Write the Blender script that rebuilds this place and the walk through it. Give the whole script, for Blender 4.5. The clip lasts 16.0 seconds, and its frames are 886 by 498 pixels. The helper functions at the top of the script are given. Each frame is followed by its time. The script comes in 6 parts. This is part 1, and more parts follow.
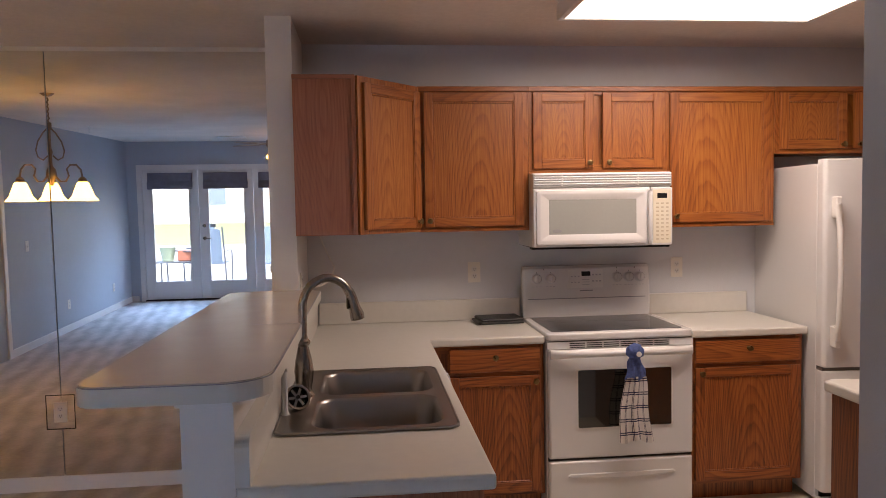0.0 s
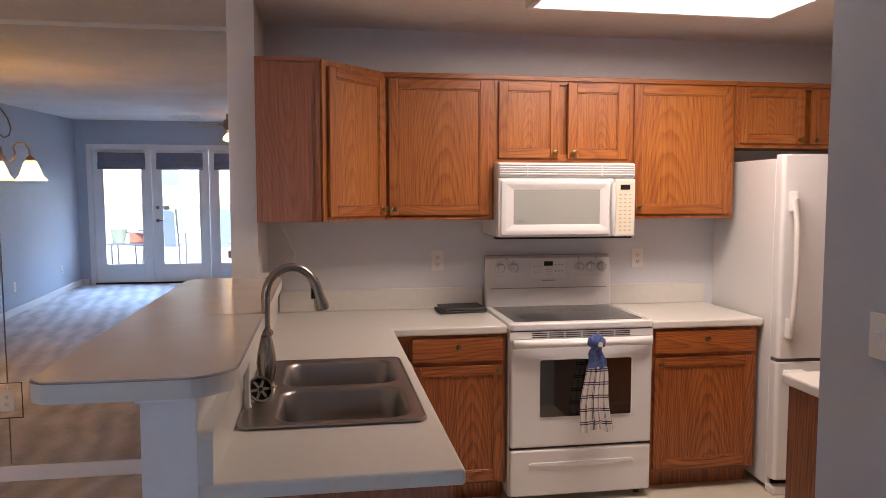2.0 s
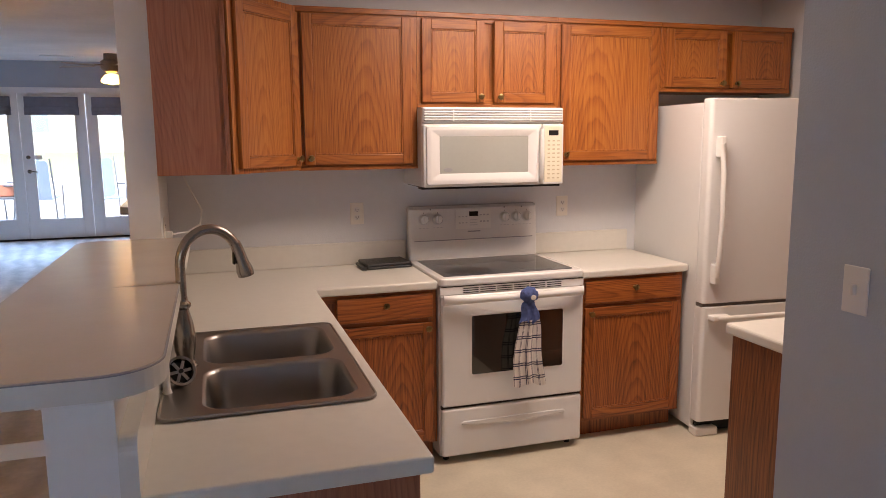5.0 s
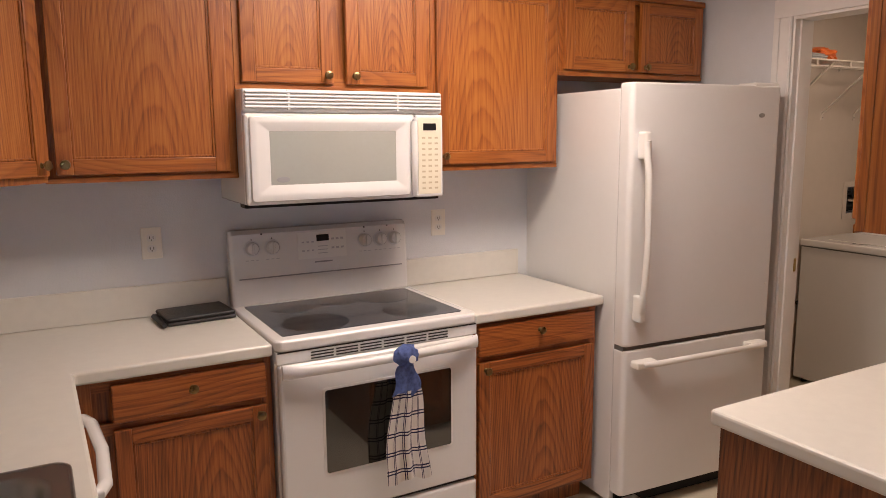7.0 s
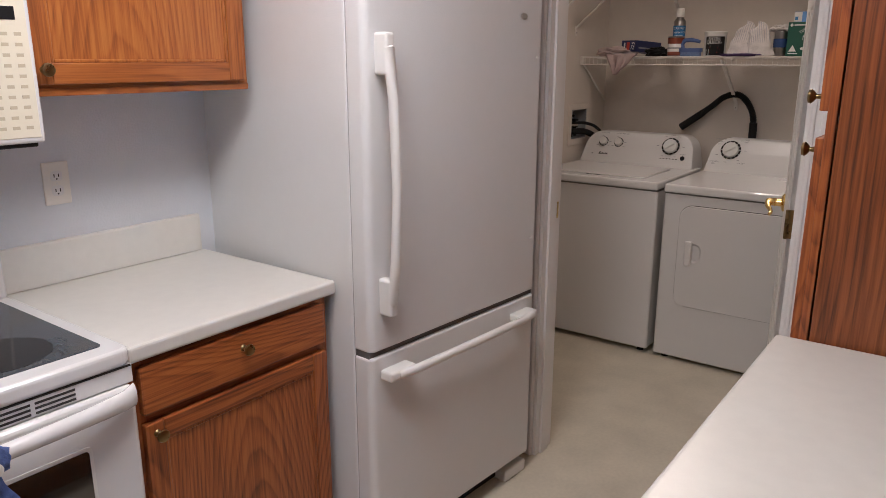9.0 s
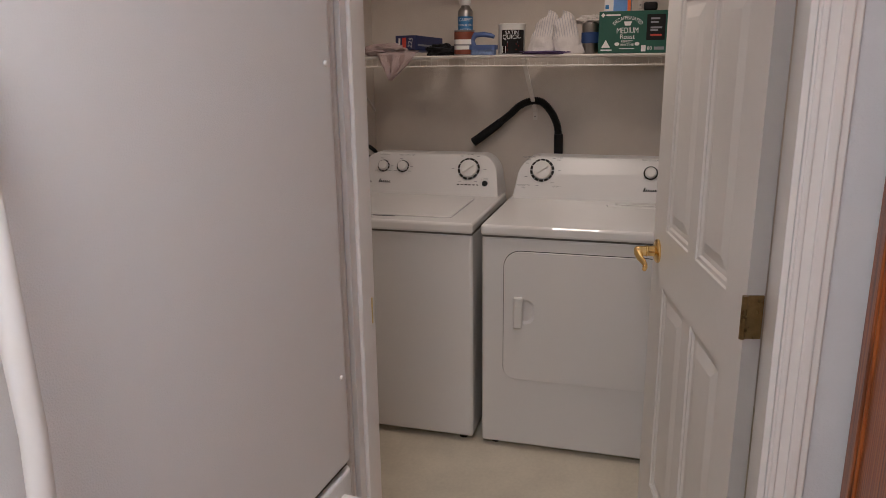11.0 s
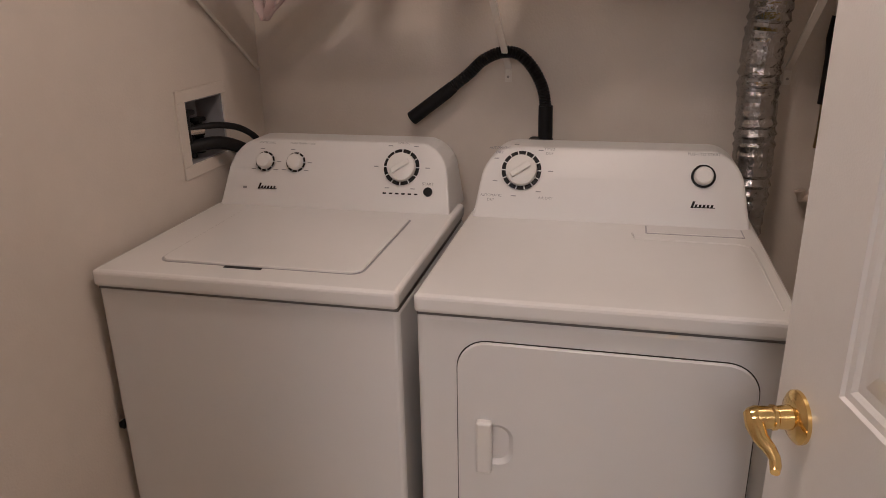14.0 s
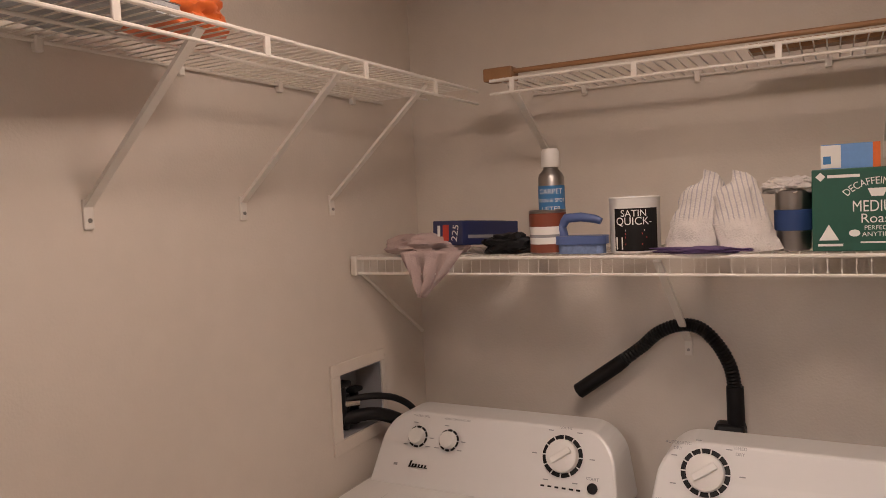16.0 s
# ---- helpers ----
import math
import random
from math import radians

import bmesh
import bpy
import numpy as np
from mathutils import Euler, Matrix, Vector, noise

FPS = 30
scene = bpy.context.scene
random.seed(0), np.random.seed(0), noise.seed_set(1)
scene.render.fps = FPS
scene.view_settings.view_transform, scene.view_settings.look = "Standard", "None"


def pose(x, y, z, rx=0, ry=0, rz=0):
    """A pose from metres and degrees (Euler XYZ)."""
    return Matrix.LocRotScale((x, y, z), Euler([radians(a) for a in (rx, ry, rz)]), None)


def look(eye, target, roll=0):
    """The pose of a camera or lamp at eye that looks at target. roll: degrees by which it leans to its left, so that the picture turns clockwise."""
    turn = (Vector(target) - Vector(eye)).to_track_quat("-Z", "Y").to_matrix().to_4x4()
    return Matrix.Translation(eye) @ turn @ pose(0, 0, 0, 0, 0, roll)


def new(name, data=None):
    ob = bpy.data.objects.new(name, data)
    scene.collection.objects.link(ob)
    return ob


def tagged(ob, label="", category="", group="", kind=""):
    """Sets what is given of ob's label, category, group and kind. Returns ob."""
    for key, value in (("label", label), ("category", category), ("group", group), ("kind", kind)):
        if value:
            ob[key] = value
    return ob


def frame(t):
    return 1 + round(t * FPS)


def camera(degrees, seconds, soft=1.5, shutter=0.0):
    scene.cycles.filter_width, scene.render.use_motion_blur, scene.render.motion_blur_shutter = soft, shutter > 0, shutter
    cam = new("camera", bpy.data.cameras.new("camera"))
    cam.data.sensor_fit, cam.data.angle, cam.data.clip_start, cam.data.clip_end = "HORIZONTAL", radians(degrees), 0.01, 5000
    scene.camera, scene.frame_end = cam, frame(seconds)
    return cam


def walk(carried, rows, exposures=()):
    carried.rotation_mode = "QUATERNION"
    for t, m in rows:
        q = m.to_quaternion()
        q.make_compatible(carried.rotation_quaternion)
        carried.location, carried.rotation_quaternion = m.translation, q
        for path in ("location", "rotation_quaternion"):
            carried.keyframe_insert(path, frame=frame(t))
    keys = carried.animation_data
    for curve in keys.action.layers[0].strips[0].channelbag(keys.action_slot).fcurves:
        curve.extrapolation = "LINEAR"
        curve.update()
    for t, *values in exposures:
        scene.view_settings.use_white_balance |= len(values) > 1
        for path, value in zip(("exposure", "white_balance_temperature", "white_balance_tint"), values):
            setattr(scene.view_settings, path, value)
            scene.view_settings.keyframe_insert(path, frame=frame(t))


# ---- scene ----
cam = camera(62.5, 16.0, soft=0.8)
PATH = [
    (0, (0.822, 0.763, 1.544), (1.028, 2.75, 1.436), -1.0),
    (0.5, (0.83, 0.797, 1.541), (1.11, 2.771, 1.393), -1.0),
    (1, (0.807, 0.801, 1.537), (1.118, 2.768, 1.355), -0.8),
    (1.5, (0.797, 0.807, 1.535), (1.118, 2.773, 1.364), -0.4),
    (2, (0.791, 0.8, 1.561), (1.113, 2.768, 1.411), 0.0),
    (2.5, (0.772, 0.78, 1.562), (1.098, 2.746, 1.393), 0.1),
    (3, (0.697, 0.774, 1.535), (1.067, 2.726, 1.303), 0.2),
    (3.2, (0.672, 0.774, 1.524), (1.064, 2.717, 1.262), 0.1),
    (5.3, (0.713, 1.155, 1.577), (1.337, 3.032, 1.277), -0.5),
    (5.5, (0.751, 1.232, 1.57), (1.397, 3.105, 1.295), -0.7),
    (6, (0.803, 1.529, 1.591), (1.543, 3.369, 1.334), -1.1),
    (6.5, (0.911, 1.786, 1.563), (1.754, 3.581, 1.298), -0.8),
    (7, (1.054, 2.049, 1.564), (2.025, 3.77, 1.258), -0.4),
    (7.5, (1.167, 2.319, 1.558), (2.293, 3.935, 1.208), 0.1),
    (8, (1.328, 2.507, 1.541), (2.597, 3.997, 1.132), 0.7),
    (8.5, (1.533, 2.671, 1.524), (2.956, 3.998, 1.061), 0.5),
    (9, (1.683, 2.876, 1.508), (3.237, 4.031, 1.006), 0.1),
    (9.5, (1.863, 3.084, 1.5), (3.525, 4.063, 0.971), -0.4),
    (10, (2.089, 3.228, 1.512), (3.836, 4.051, 0.989), -0.7),
    (10.2, (2.195, 3.308, 1.52), (3.973, 4.058, 0.997), -0.8),
    (12.3, (3.237, 3.7, 1.528), (5.13, 4.087, 1.013), -0.7),
    (12.5, (3.326, 3.719, 1.534), (5.214, 4.105, 0.999), -1.0),
    (13, (3.547, 3.693, 1.516), (5.414, 4.117, 0.936), -1.0),
    (13.5, (3.731, 3.683, 1.502), (5.574, 4.135, 0.871), -1.3),
    (14, (3.907, 3.753, 1.49), (5.74, 4.196, 0.823), -1.1),
    (14.5, (4.041, 3.786, 1.496), (5.882, 4.247, 0.865), -0.8),
    (15, (4.103, 3.761, 1.55), (5.957, 4.329, 1.061), -1.1),
    (15.5, (4.132, 3.742, 1.611), (5.973, 4.459, 1.302), -1.4),
    (16, (4.137, 3.73, 1.661), (5.894, 4.678, 1.538), -2.7),
]
LOOK = [(0.0, 3.65, 6450, 14), (1.0, 3.86, 6400, 14), (1.5, 3.94, 6350, 14), (2.0, 3.97, 6300, 14), (3.0, 4.0, 5950, 12), (5.3, 4.0, 6800, 13), (6.2, 4.07, 7000, 12), (7.0, 3.98, 6300, 11), (7.6, 3.9, 5600, 9), (8.6, 3.82, 5250, 6), (10.2, 3.87, 5150, 5), (12.3, 4.0, 5350, 5), (13.0, 4.16, 5400, 8), (15.0, 4.27, 5500, 10), (15.5, 4.36, 5650, 10), (16.0, 4.42, 5700, 11)]
walk(cam, [(t, look(eye, target, roll)) for t, eye, target, roll in PATH], LOOK)
# ---- world, sun and large lights ----
world = bpy.data.worlds.new("world")
scene.world = world
world.use_nodes = True
sky = world.node_tree.nodes.new("ShaderNodeTexSky")
sky.sky_type, sky.sun_disc, sky.sun_elevation, sky.sun_rotation = "NISHITA", False, radians(42), radians(150)
world.node_tree.links.new(sky.outputs[0], world.node_tree.nodes["Background"].inputs[0])
world.node_tree.nodes["Background"].inputs[1].default_value = 0.07
sun = new("sun", bpy.data.lights.new("sun", "SUN"))
sun.data.energy, sun.data.angle, sun.data.color = 1.0, radians(10), (1.0, 0.97, 0.93)
sun.matrix_world = look((4, 8, 10), (0, 0, 0))


def area(name, eye, target, w, h, watts, color):
    lamp = new(name, bpy.data.lights.new(name, "AREA"))
    lamp.data.shape, lamp.data.size, lamp.data.size_y = "RECTANGLE", w, h
    lamp.data.energy, lamp.data.color = watts, color
    lamp.matrix_world = look(eye, target)
    return lamp


skylight = area("french_door_skylight", (-1.35, -2.46, 1.25), (-1.35, -1.46, 0.25), 2.4, 1.1, 3.4, (0.30, 0.57, 1.0))
skylight.data.spread = radians(80)
area("kitchen_tube_light", (2.31, 3.73, 2.384), (2.31, 3.73, 0), 1.10, 0.5, 1.98, (1.0, 0.80, 0.68))
area("laundry_lamp", (4.93, 3.92, 2.372), (4.93, 3.92, 0), 0.26, 0.26, 0.52, (1.0, 0.71, 0.51))


# ---- materials ----
def material(name, color, rough=0.5, metal=0.0, spec=0.5, noise_amt=0.06, scale=6.0, bump=0.0, bump_scale=60.0, emit=None, coat=0.0, vary=0.025):
    """A plain surface with blotches at two scales and fine relief."""
    m = bpy.data.materials.new(name)
    m.use_nodes = True
    n, l = m.node_tree.nodes, m.node_tree.links
    b = n["Principled BSDF"]
    b.inputs["Roughness"].default_value, b.inputs["Metallic"].default_value = rough, metal
    b.inputs["Specular IOR Level"].default_value, b.inputs["Coat Weight"].default_value = spec, coat
    tc = n.new("ShaderNodeTexCoord")
    n1, n2, mx, rp = n.new("ShaderNodeTexNoise"), n.new("ShaderNodeTexNoise"), n.new("ShaderNodeMath"), n.new("ShaderNodeValToRGB")
    n1.inputs["Scale"].default_value, n2.inputs["Scale"].default_value = scale, scale * 14
    n1.inputs["Detail"].default_value = n2.inputs["Detail"].default_value = 4
    mx.operation = "ADD"
    for t in (n1, n2):
        l.new(tc.outputs["Object"], t.inputs["Vector"])
    half = n.new("ShaderNodeMath")
    half.operation, half.inputs[1].default_value = "MULTIPLY", 0.45
    l.new(n2.outputs["Fac"], half.inputs[0])
    l.new(n1.outputs["Fac"], mx.inputs[0])
    l.new(half.outputs[0], mx.inputs[1])
    e = rp.color_ramp.elements
    e[0].position, e[1].position = 0.45, 1.0
    e[0].color = (*[c * (1 - noise_amt) for c in color], 1)
    e[1].color = (*[min(1, c * (1 + noise_amt)) for c in color], 1)
    l.new(mx.outputs[0], rp.inputs[0])
    l.new(rp.outputs[0], b.inputs["Base Color"])
    rr = n.new("ShaderNodeMapRange")
    rr.inputs["To Min"].default_value, rr.inputs["To Max"].default_value = max(0.02, rough - vary), min(1, rough + vary)
    l.new(n1.outputs["Fac"], rr.inputs["Value"])
    l.new(rr.outputs[0], b.inputs["Roughness"])
    if bump:
        n3, bp = n.new("ShaderNodeTexNoise"), n.new("ShaderNodeBump")
        n3.inputs["Scale"].default_value, n3.inputs["Detail"].default_value = bump_scale, 2
        l.new(tc.outputs["Object"], n3.inputs["Vector"])
        bp.inputs["Strength"].default_value, bp.inputs["Distance"].default_value = bump, 0.004
        l.new(n3.outputs["Fac"], bp.inputs["Height"])
        l.new(bp.outputs[0], b.inputs["Normal"])
    if emit:
        b.inputs["Emission Color"].default_value, b.inputs["Emission Strength"].default_value = (*emit[:3], 1), emit[3]
    return m


def oak(name, along, dark, mid, light, pore=0.30, figured=0.25, bias=0.10, density=170, cathedral=False, cross=0):
    """Oak: growth-ring bands stretched along the grain, or nested arches up a panel, with fine pores."""
    m = bpy.data.materials.new(name)
    m.use_nodes = True
    n, l = m.node_tree.nodes, m.node_tree.links
    b = n["Principled BSDF"]
    tc, info, add = n.new("ShaderNodeTexCoord"), n.new("ShaderNodeObjectInfo"), n.new("ShaderNodeVectorMath")

    def calc(op, a, b_=None, c=None):
        node = n.new("ShaderNodeMath")
        node.operation = op
        for k, v in enumerate((a, b_, c)):
            if v is None:
                continue
            if isinstance(v, (int, float)):
                node.inputs[k].default_value = v
            else:
                l.new(v, node.inputs[k])
        return node.outputs[0]
    l.new(tc.outputs["Object"], add.inputs[0])
    l.new(calc("MULTIPLY", info.outputs["Random"], 9.0), add.inputs[1])

    def stretched(across, lengthwise, detail=1.2, rough=0.4):
        v = [across] * 3
        v[along] = lengthwise
        mp = n.new("ShaderNodeVectorMath")
        mp.operation = "MULTIPLY"
        mp.inputs[1].default_value = v
        l.new(add.outputs[0], mp.inputs[0])
        t = n.new("ShaderNodeTexNoise")
        t.inputs["Scale"].default_value, t.inputs["Detail"].default_value, t.inputs["Roughness"].default_value = 1.0, detail, rough
        l.new(mp.outputs[0], t.inputs["Vector"])
        return t.outputs["Fac"]
    pores, tone = stretched(density, 4.0, 4, 0.6), stretched(2.0, 0.8)
    if cathedral:
        sep = n.new("ShaderNodeSeparateXYZ")
        l.new(tc.outputs["Generated"], sep.inputs[0])
        wob = calc("MULTIPLY_ADD", stretched(3.0, 0.9, 1.5, 0.4), 0.26, -0.63)
        u = calc("ADD", calc("ADD", sep.outputs[cross], wob), calc("MULTIPLY_ADD", info.outputs["Random"], 0.36, -0.18))
        arch = calc("ADD", calc("MULTIPLY", calc("MULTIPLY", u, u), 4.6), calc("MULTIPLY", sep.outputs[2], 0.50))
        rings = calc("MULTIPLY", calc("MULTIPLY_ADD", stretched(24.0, 1.6, 2.0, 0.5), 0.09, arch), 10.0)
    else:
        rings = calc("MULTIPLY", stretched(4.2, 0.75), 30.0)
    band = n.new("ShaderNodeValToRGB")
    band.color_ramp.elements[0].color, band.color_ramp.elements[1].color = (1, 1, 1, 1), (0.15, 0.15, 0.15, 1)
    band.color_ramp.elements[0].position, band.color_ramp.elements[1].position = 0.35, 0.86
    e = band.color_ramp.elements.new(0.97)
    e.color = (0.9, 0.9, 0.9, 1)
    l.new(calc("FRACT", rings), band.inputs[0])
    crisp = n.new("ShaderNodeMapRange")
    crisp.inputs["From Min"].default_value, crisp.inputs["From Max"].default_value = 0.36, 0.62
    l.new(pores, crisp.inputs["Value"])
    grain = calc("MULTIPLY_ADD", crisp.outputs[0], pore, calc("MULTIPLY", band.outputs[0], figured))
    each = calc("MULTIPLY_ADD", info.outputs["Random"], 0.10, bias - 0.05)
    shade = calc("ADD", grain, calc("MULTIPLY_ADD", tone, 0.3, each))
    rp = n.new("ShaderNodeValToRGB")
    e = rp.color_ramp.elements
    e[0].position, e[0].color = 0.10, (*dark, 1)
    e[1].position, e[1].color = 1.0, (*light, 1)
    c = e.new(0.6)
    c.color = (*mid, 1)
    l.new(shade, rp.inputs[0])
    l.new(rp.outputs[0], b.inputs["Base Color"])
    bp = n.new("ShaderNodeBump")
    bp.inputs["Strength"].default_value, bp.inputs["Distance"].default_value = 0.25, 0.002
    l.new(grain, bp.inputs["Height"])
    l.new(bp.outputs[0], b.inputs["Normal"])
    b.inputs["Roughness"].default_value, b.inputs["Coat Weight"].default_value, b.inputs["Coat Roughness"].default_value = 0.42, 0.25, 0.22
    return m


OAK_TONES = ((0.085, 0.020, 0.004), (0.33, 0.100, 0.018), (0.47, 0.180, 0.036))
# OAK_TONES made darker: dimmer light low in the kitchen is in the colour.
SHADED_BASE_TONES = ((0.070, 0.016, 0.004), (0.29, 0.080, 0.017), (0.45, 0.152, 0.033))
# Darkest oak tones, lowered for the pantry side and side cabinet's end panel.
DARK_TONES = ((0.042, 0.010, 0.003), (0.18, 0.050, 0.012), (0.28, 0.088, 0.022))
OAK_BV, OAK_BH = oak("shaded_figured_oak_upright", 2, *SHADED_BASE_TONES, 0.36, 0.34, -0.04, 150), oak("shaded_figured_oak_level", 0, *SHADED_BASE_TONES, 0.36, 0.34, -0.04, 150)
OAK_V, OAK_H = oak("oak_upright", 2, *OAK_TONES), oak("oak_level", 0, *OAK_TONES)
OAK_PANEL = oak("cathedral_oak_panel", 2, *OAK_TONES, 0.36, 0.25, 0.12, 150, True)
OAK_BPANEL = oak("shaded_cathedral_base_panel", 2, *SHADED_BASE_TONES, 0.36, 0.32, 0.04, 150, True)
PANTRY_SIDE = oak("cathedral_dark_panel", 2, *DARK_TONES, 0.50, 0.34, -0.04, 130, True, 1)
# Oak again, with the daylight's pinkish sheen put into the colour.
LIGHT_TINT_TONES = ((0.14, 0.045, 0.022), (0.32, 0.118, 0.058), (0.42, 0.172, 0.090))
LIGHT_TINT_V, LIGHT_TINT_H = oak("light_tinted_oak_upright", 2, *LIGHT_TINT_TONES), oak("light_tinted_oak_level", 0, *LIGHT_TINT_TONES)
# PAINT made darker and bluer: the room's daylight is in the colour.
DAYLIT_PAINT = material("daylit_wall_paint", (0.42, 0.47, 0.54), 0.55, noise_amt=0.04, scale=1.5, bump=0.25, bump_scale=180)
PAINT = material("blue_grey_wall_paint", (0.64, 0.655, 0.675), 0.55, noise_amt=0.04, scale=1.5, bump=0.25, bump_scale=180)
CREAM = material("cream_wall_paint", (0.66, 0.60, 0.53), 0.6, noise_amt=0.05, scale=1.2, bump=0.2, bump_scale=160)
CEIL = material("ceiling_paint", (0.76, 0.71, 0.66), 0.8, noise_amt=0.10, scale=2.0, bump=0.5, bump_scale=45)
TRIM = material("white_trim_paint", (0.76, 0.75, 0.73), 0.3, noise_amt=0.03, scale=3)
DOORW = material("white_door_paint", (0.70, 0.68, 0.65), 0.35, noise_amt=0.03, scale=3, bump=0.1, bump_scale=300)
VINYL = material("cream_vinyl_floor", (0.58, 0.53, 0.42), 0.42, noise_amt=0.12, scale=5, bump=0.1, bump_scale=40)
CARPET = material("brown_carpet", (0.58, 0.53, 0.505), 0.95, spec=0.1, noise_amt=0.22, scale=2.2, bump=1.0, bump_scale=260)
n_, l_ = CARPET.node_tree.nodes, CARPET.node_tree.links
wave, mp_, mixn = n_.new("ShaderNodeTexWave"), n_.new("ShaderNodeMapping"), n_.new("ShaderNodeMix")
mixn.data_type, mixn.blend_type = "RGBA", "MULTIPLY"
mp_.inputs["Rotation"].default_value = (0, 0, radians(10))
wave.inputs["Scale"].default_value, wave.inputs["Distortion"].default_value, wave.inputs["Detail"].default_value, wave.inputs["Detail Scale"].default_value = 1.6, 4.5, 3.0, 1.4
l_.new(n_["Texture Coordinate"].outputs["Object"], mp_.inputs["Vector"])
l_.new(mp_.outputs[0], wave.inputs["Vector"])
tone_ = n_.new("ShaderNodeMapRange")
tone_.inputs["To Min"].default_value, tone_.inputs["To Max"].default_value = 0.84, 1.08
l_.new(wave.outputs["Fac"], tone_.inputs["Value"])
was = n_["Principled BSDF"].inputs["Base Color"].links[0].from_socket
l_.new(was, mixn.inputs["A"])
l_.new(tone_.outputs[0], mixn.inputs["B"])
mixn.inputs["Factor"].default_value = 1.0
l_.new(mixn.outputs["Result"], n_["Principled BSDF"].inputs["Base Color"])
LAMIN = material("white_laminate", (0.655, 0.635, 0.58), 0.28, noise_amt=0.03, scale=30, vary=0.008)
BARLAM = material("beige_laminate", (0.60, 0.54, 0.48), 0.22, noise_amt=0.03, scale=6)
WHITE = material("white_enamel", (0.71, 0.70, 0.685), 0.13, noise_amt=0.015, scale=2)
FRIDGE = material("pebbled_white_enamel", (0.70, 0.70, 0.69), 0.35, noise_amt=0.02, scale=2, bump=0.2, bump_scale=420)
PLASTIC = material("white_plastic", (0.73, 0.72, 0.69), 0.35, noise_amt=0.02, scale=8)
IVORY = material("ivory_plastic", (0.78, 0.75, 0.68), 0.4, noise_amt=0.03, scale=8)
GREYW = material("grey_window_screen", (0.36, 0.37, 0.34), 0.12, noise_amt=0.03, scale=5)
COOKG = material("grey_black_cooktop_glass", (0.060, 0.068, 0.078), 0.10, noise_amt=0.12, scale=10)
OVENG = material("oven_window_glass", (0.022, 0.021, 0.018), 0.04, spec=0.9, noise_amt=0.1, scale=8, coat=1.0)
RINGM = material("grey_burner_print", (0.012, 0.013, 0.015), 0.10, noise_amt=0.1, scale=8)
BLACK = material("black_plastic", (0.008, 0.008, 0.009), 0.5, spec=0.25, noise_amt=0.2, scale=20)
RUBBER = material("dark_gap", (0.03, 0.028, 0.026), 0.8, noise_amt=0.2, scale=20)
SEAM = material("grey_panel_seam", (0.13, 0.125, 0.12), 0.7, noise_amt=0.08, scale=20)
STEEL = material("brushed_steel", (0.36, 0.345, 0.33), 0.34, metal=1.0, noise_amt=0.03, scale=14)
NICKEL = material("brushed_nickel", (0.40, 0.36, 0.32), 0.25, metal=1.0, noise_amt=0.06, scale=30)
BRASS = material("antique_brass", (0.26, 0.185, 0.085), 0.28, metal=1.0, noise_amt=0.2, scale=60)
GOLD = material("polished_brass", (0.83, 0.60, 0.24), 0.16, metal=1.0, noise_amt=0.05, scale=40)
FOIL = material("crinkled_foil", (0.40, 0.39, 0.385), 0.24, metal=1.0, noise_amt=0.15, scale=60, bump=1.0, bump_scale=90)
WIRE = material("white_vinyl_wire", (0.74, 0.70, 0.64), 0.4, noise_amt=0.03, scale=20)
GREYP = material("grey_print", (0.28, 0.28, 0.29), 0.5, noise_amt=0.05, scale=30)


def glass(name, tint=(1, 1, 1), rough=0.0):
    m = bpy.data.materials.new(name)
    m.use_nodes = True
    b = m.node_tree.nodes["Principled BSDF"]
    b.inputs["Base Color"].default_value, b.inputs["Roughness"].default_value = (*tint, 1), rough
    b.inputs["Transmission Weight"].default_value, b.inputs["IOR"].default_value = 1.0, 1.45
    return m


GLASS = glass("window_glass")
MIRROR = material("mirror_silver", (0.86, 0.87, 0.87), 0.06, metal=1.0, noise_amt=0.0, scale=2)
MIRROR.node_tree.nodes["Principled BSDF"].inputs["Roughness"].default_value = 0.0
for link in list(MIRROR.node_tree.links):
    if link.to_socket.name == "Roughness":
        MIRROR.node_tree.links.remove(link)


# ---- builders ----
def bx(bm, x0, x1, y0, y1, z0, z1, bevel=0.0, seg=2):
    v = [bm.verts.new((x, y, z)) for x in (x0, x1) for y in (y0, y1) for z in (z0, z1)]
    f = [bm.faces.new([v[i] for i in q]) for q in ((0, 1, 3, 2), (4, 6, 7, 5), (0, 4, 5, 1), (2, 3, 7, 6), (0, 2, 6, 4), (1, 5, 7, 3))]
    if bevel:
        edges = {e for face in f for e in face.edges}
        bmesh.ops.bevel(bm, geom=list(edges), offset=bevel, segments=seg, affect="EDGES", profile=0.5)
    return bm


def cyl(bm, p0, p1, r0, r1=None, seg=16):
    p0, p1 = Vector(p0), Vector(p1)
    d = p1 - p0
    m = Matrix.Translation((p0 + p1) / 2) @ d.to_track_quat("Z", "Y").to_matrix().to_4x4()
    bmesh.ops.create_cone(bm, cap_ends=True, segments=seg, radius1=r0, radius2=r0 if r1 is None else r1, depth=d.length, matrix=m)
    return bm


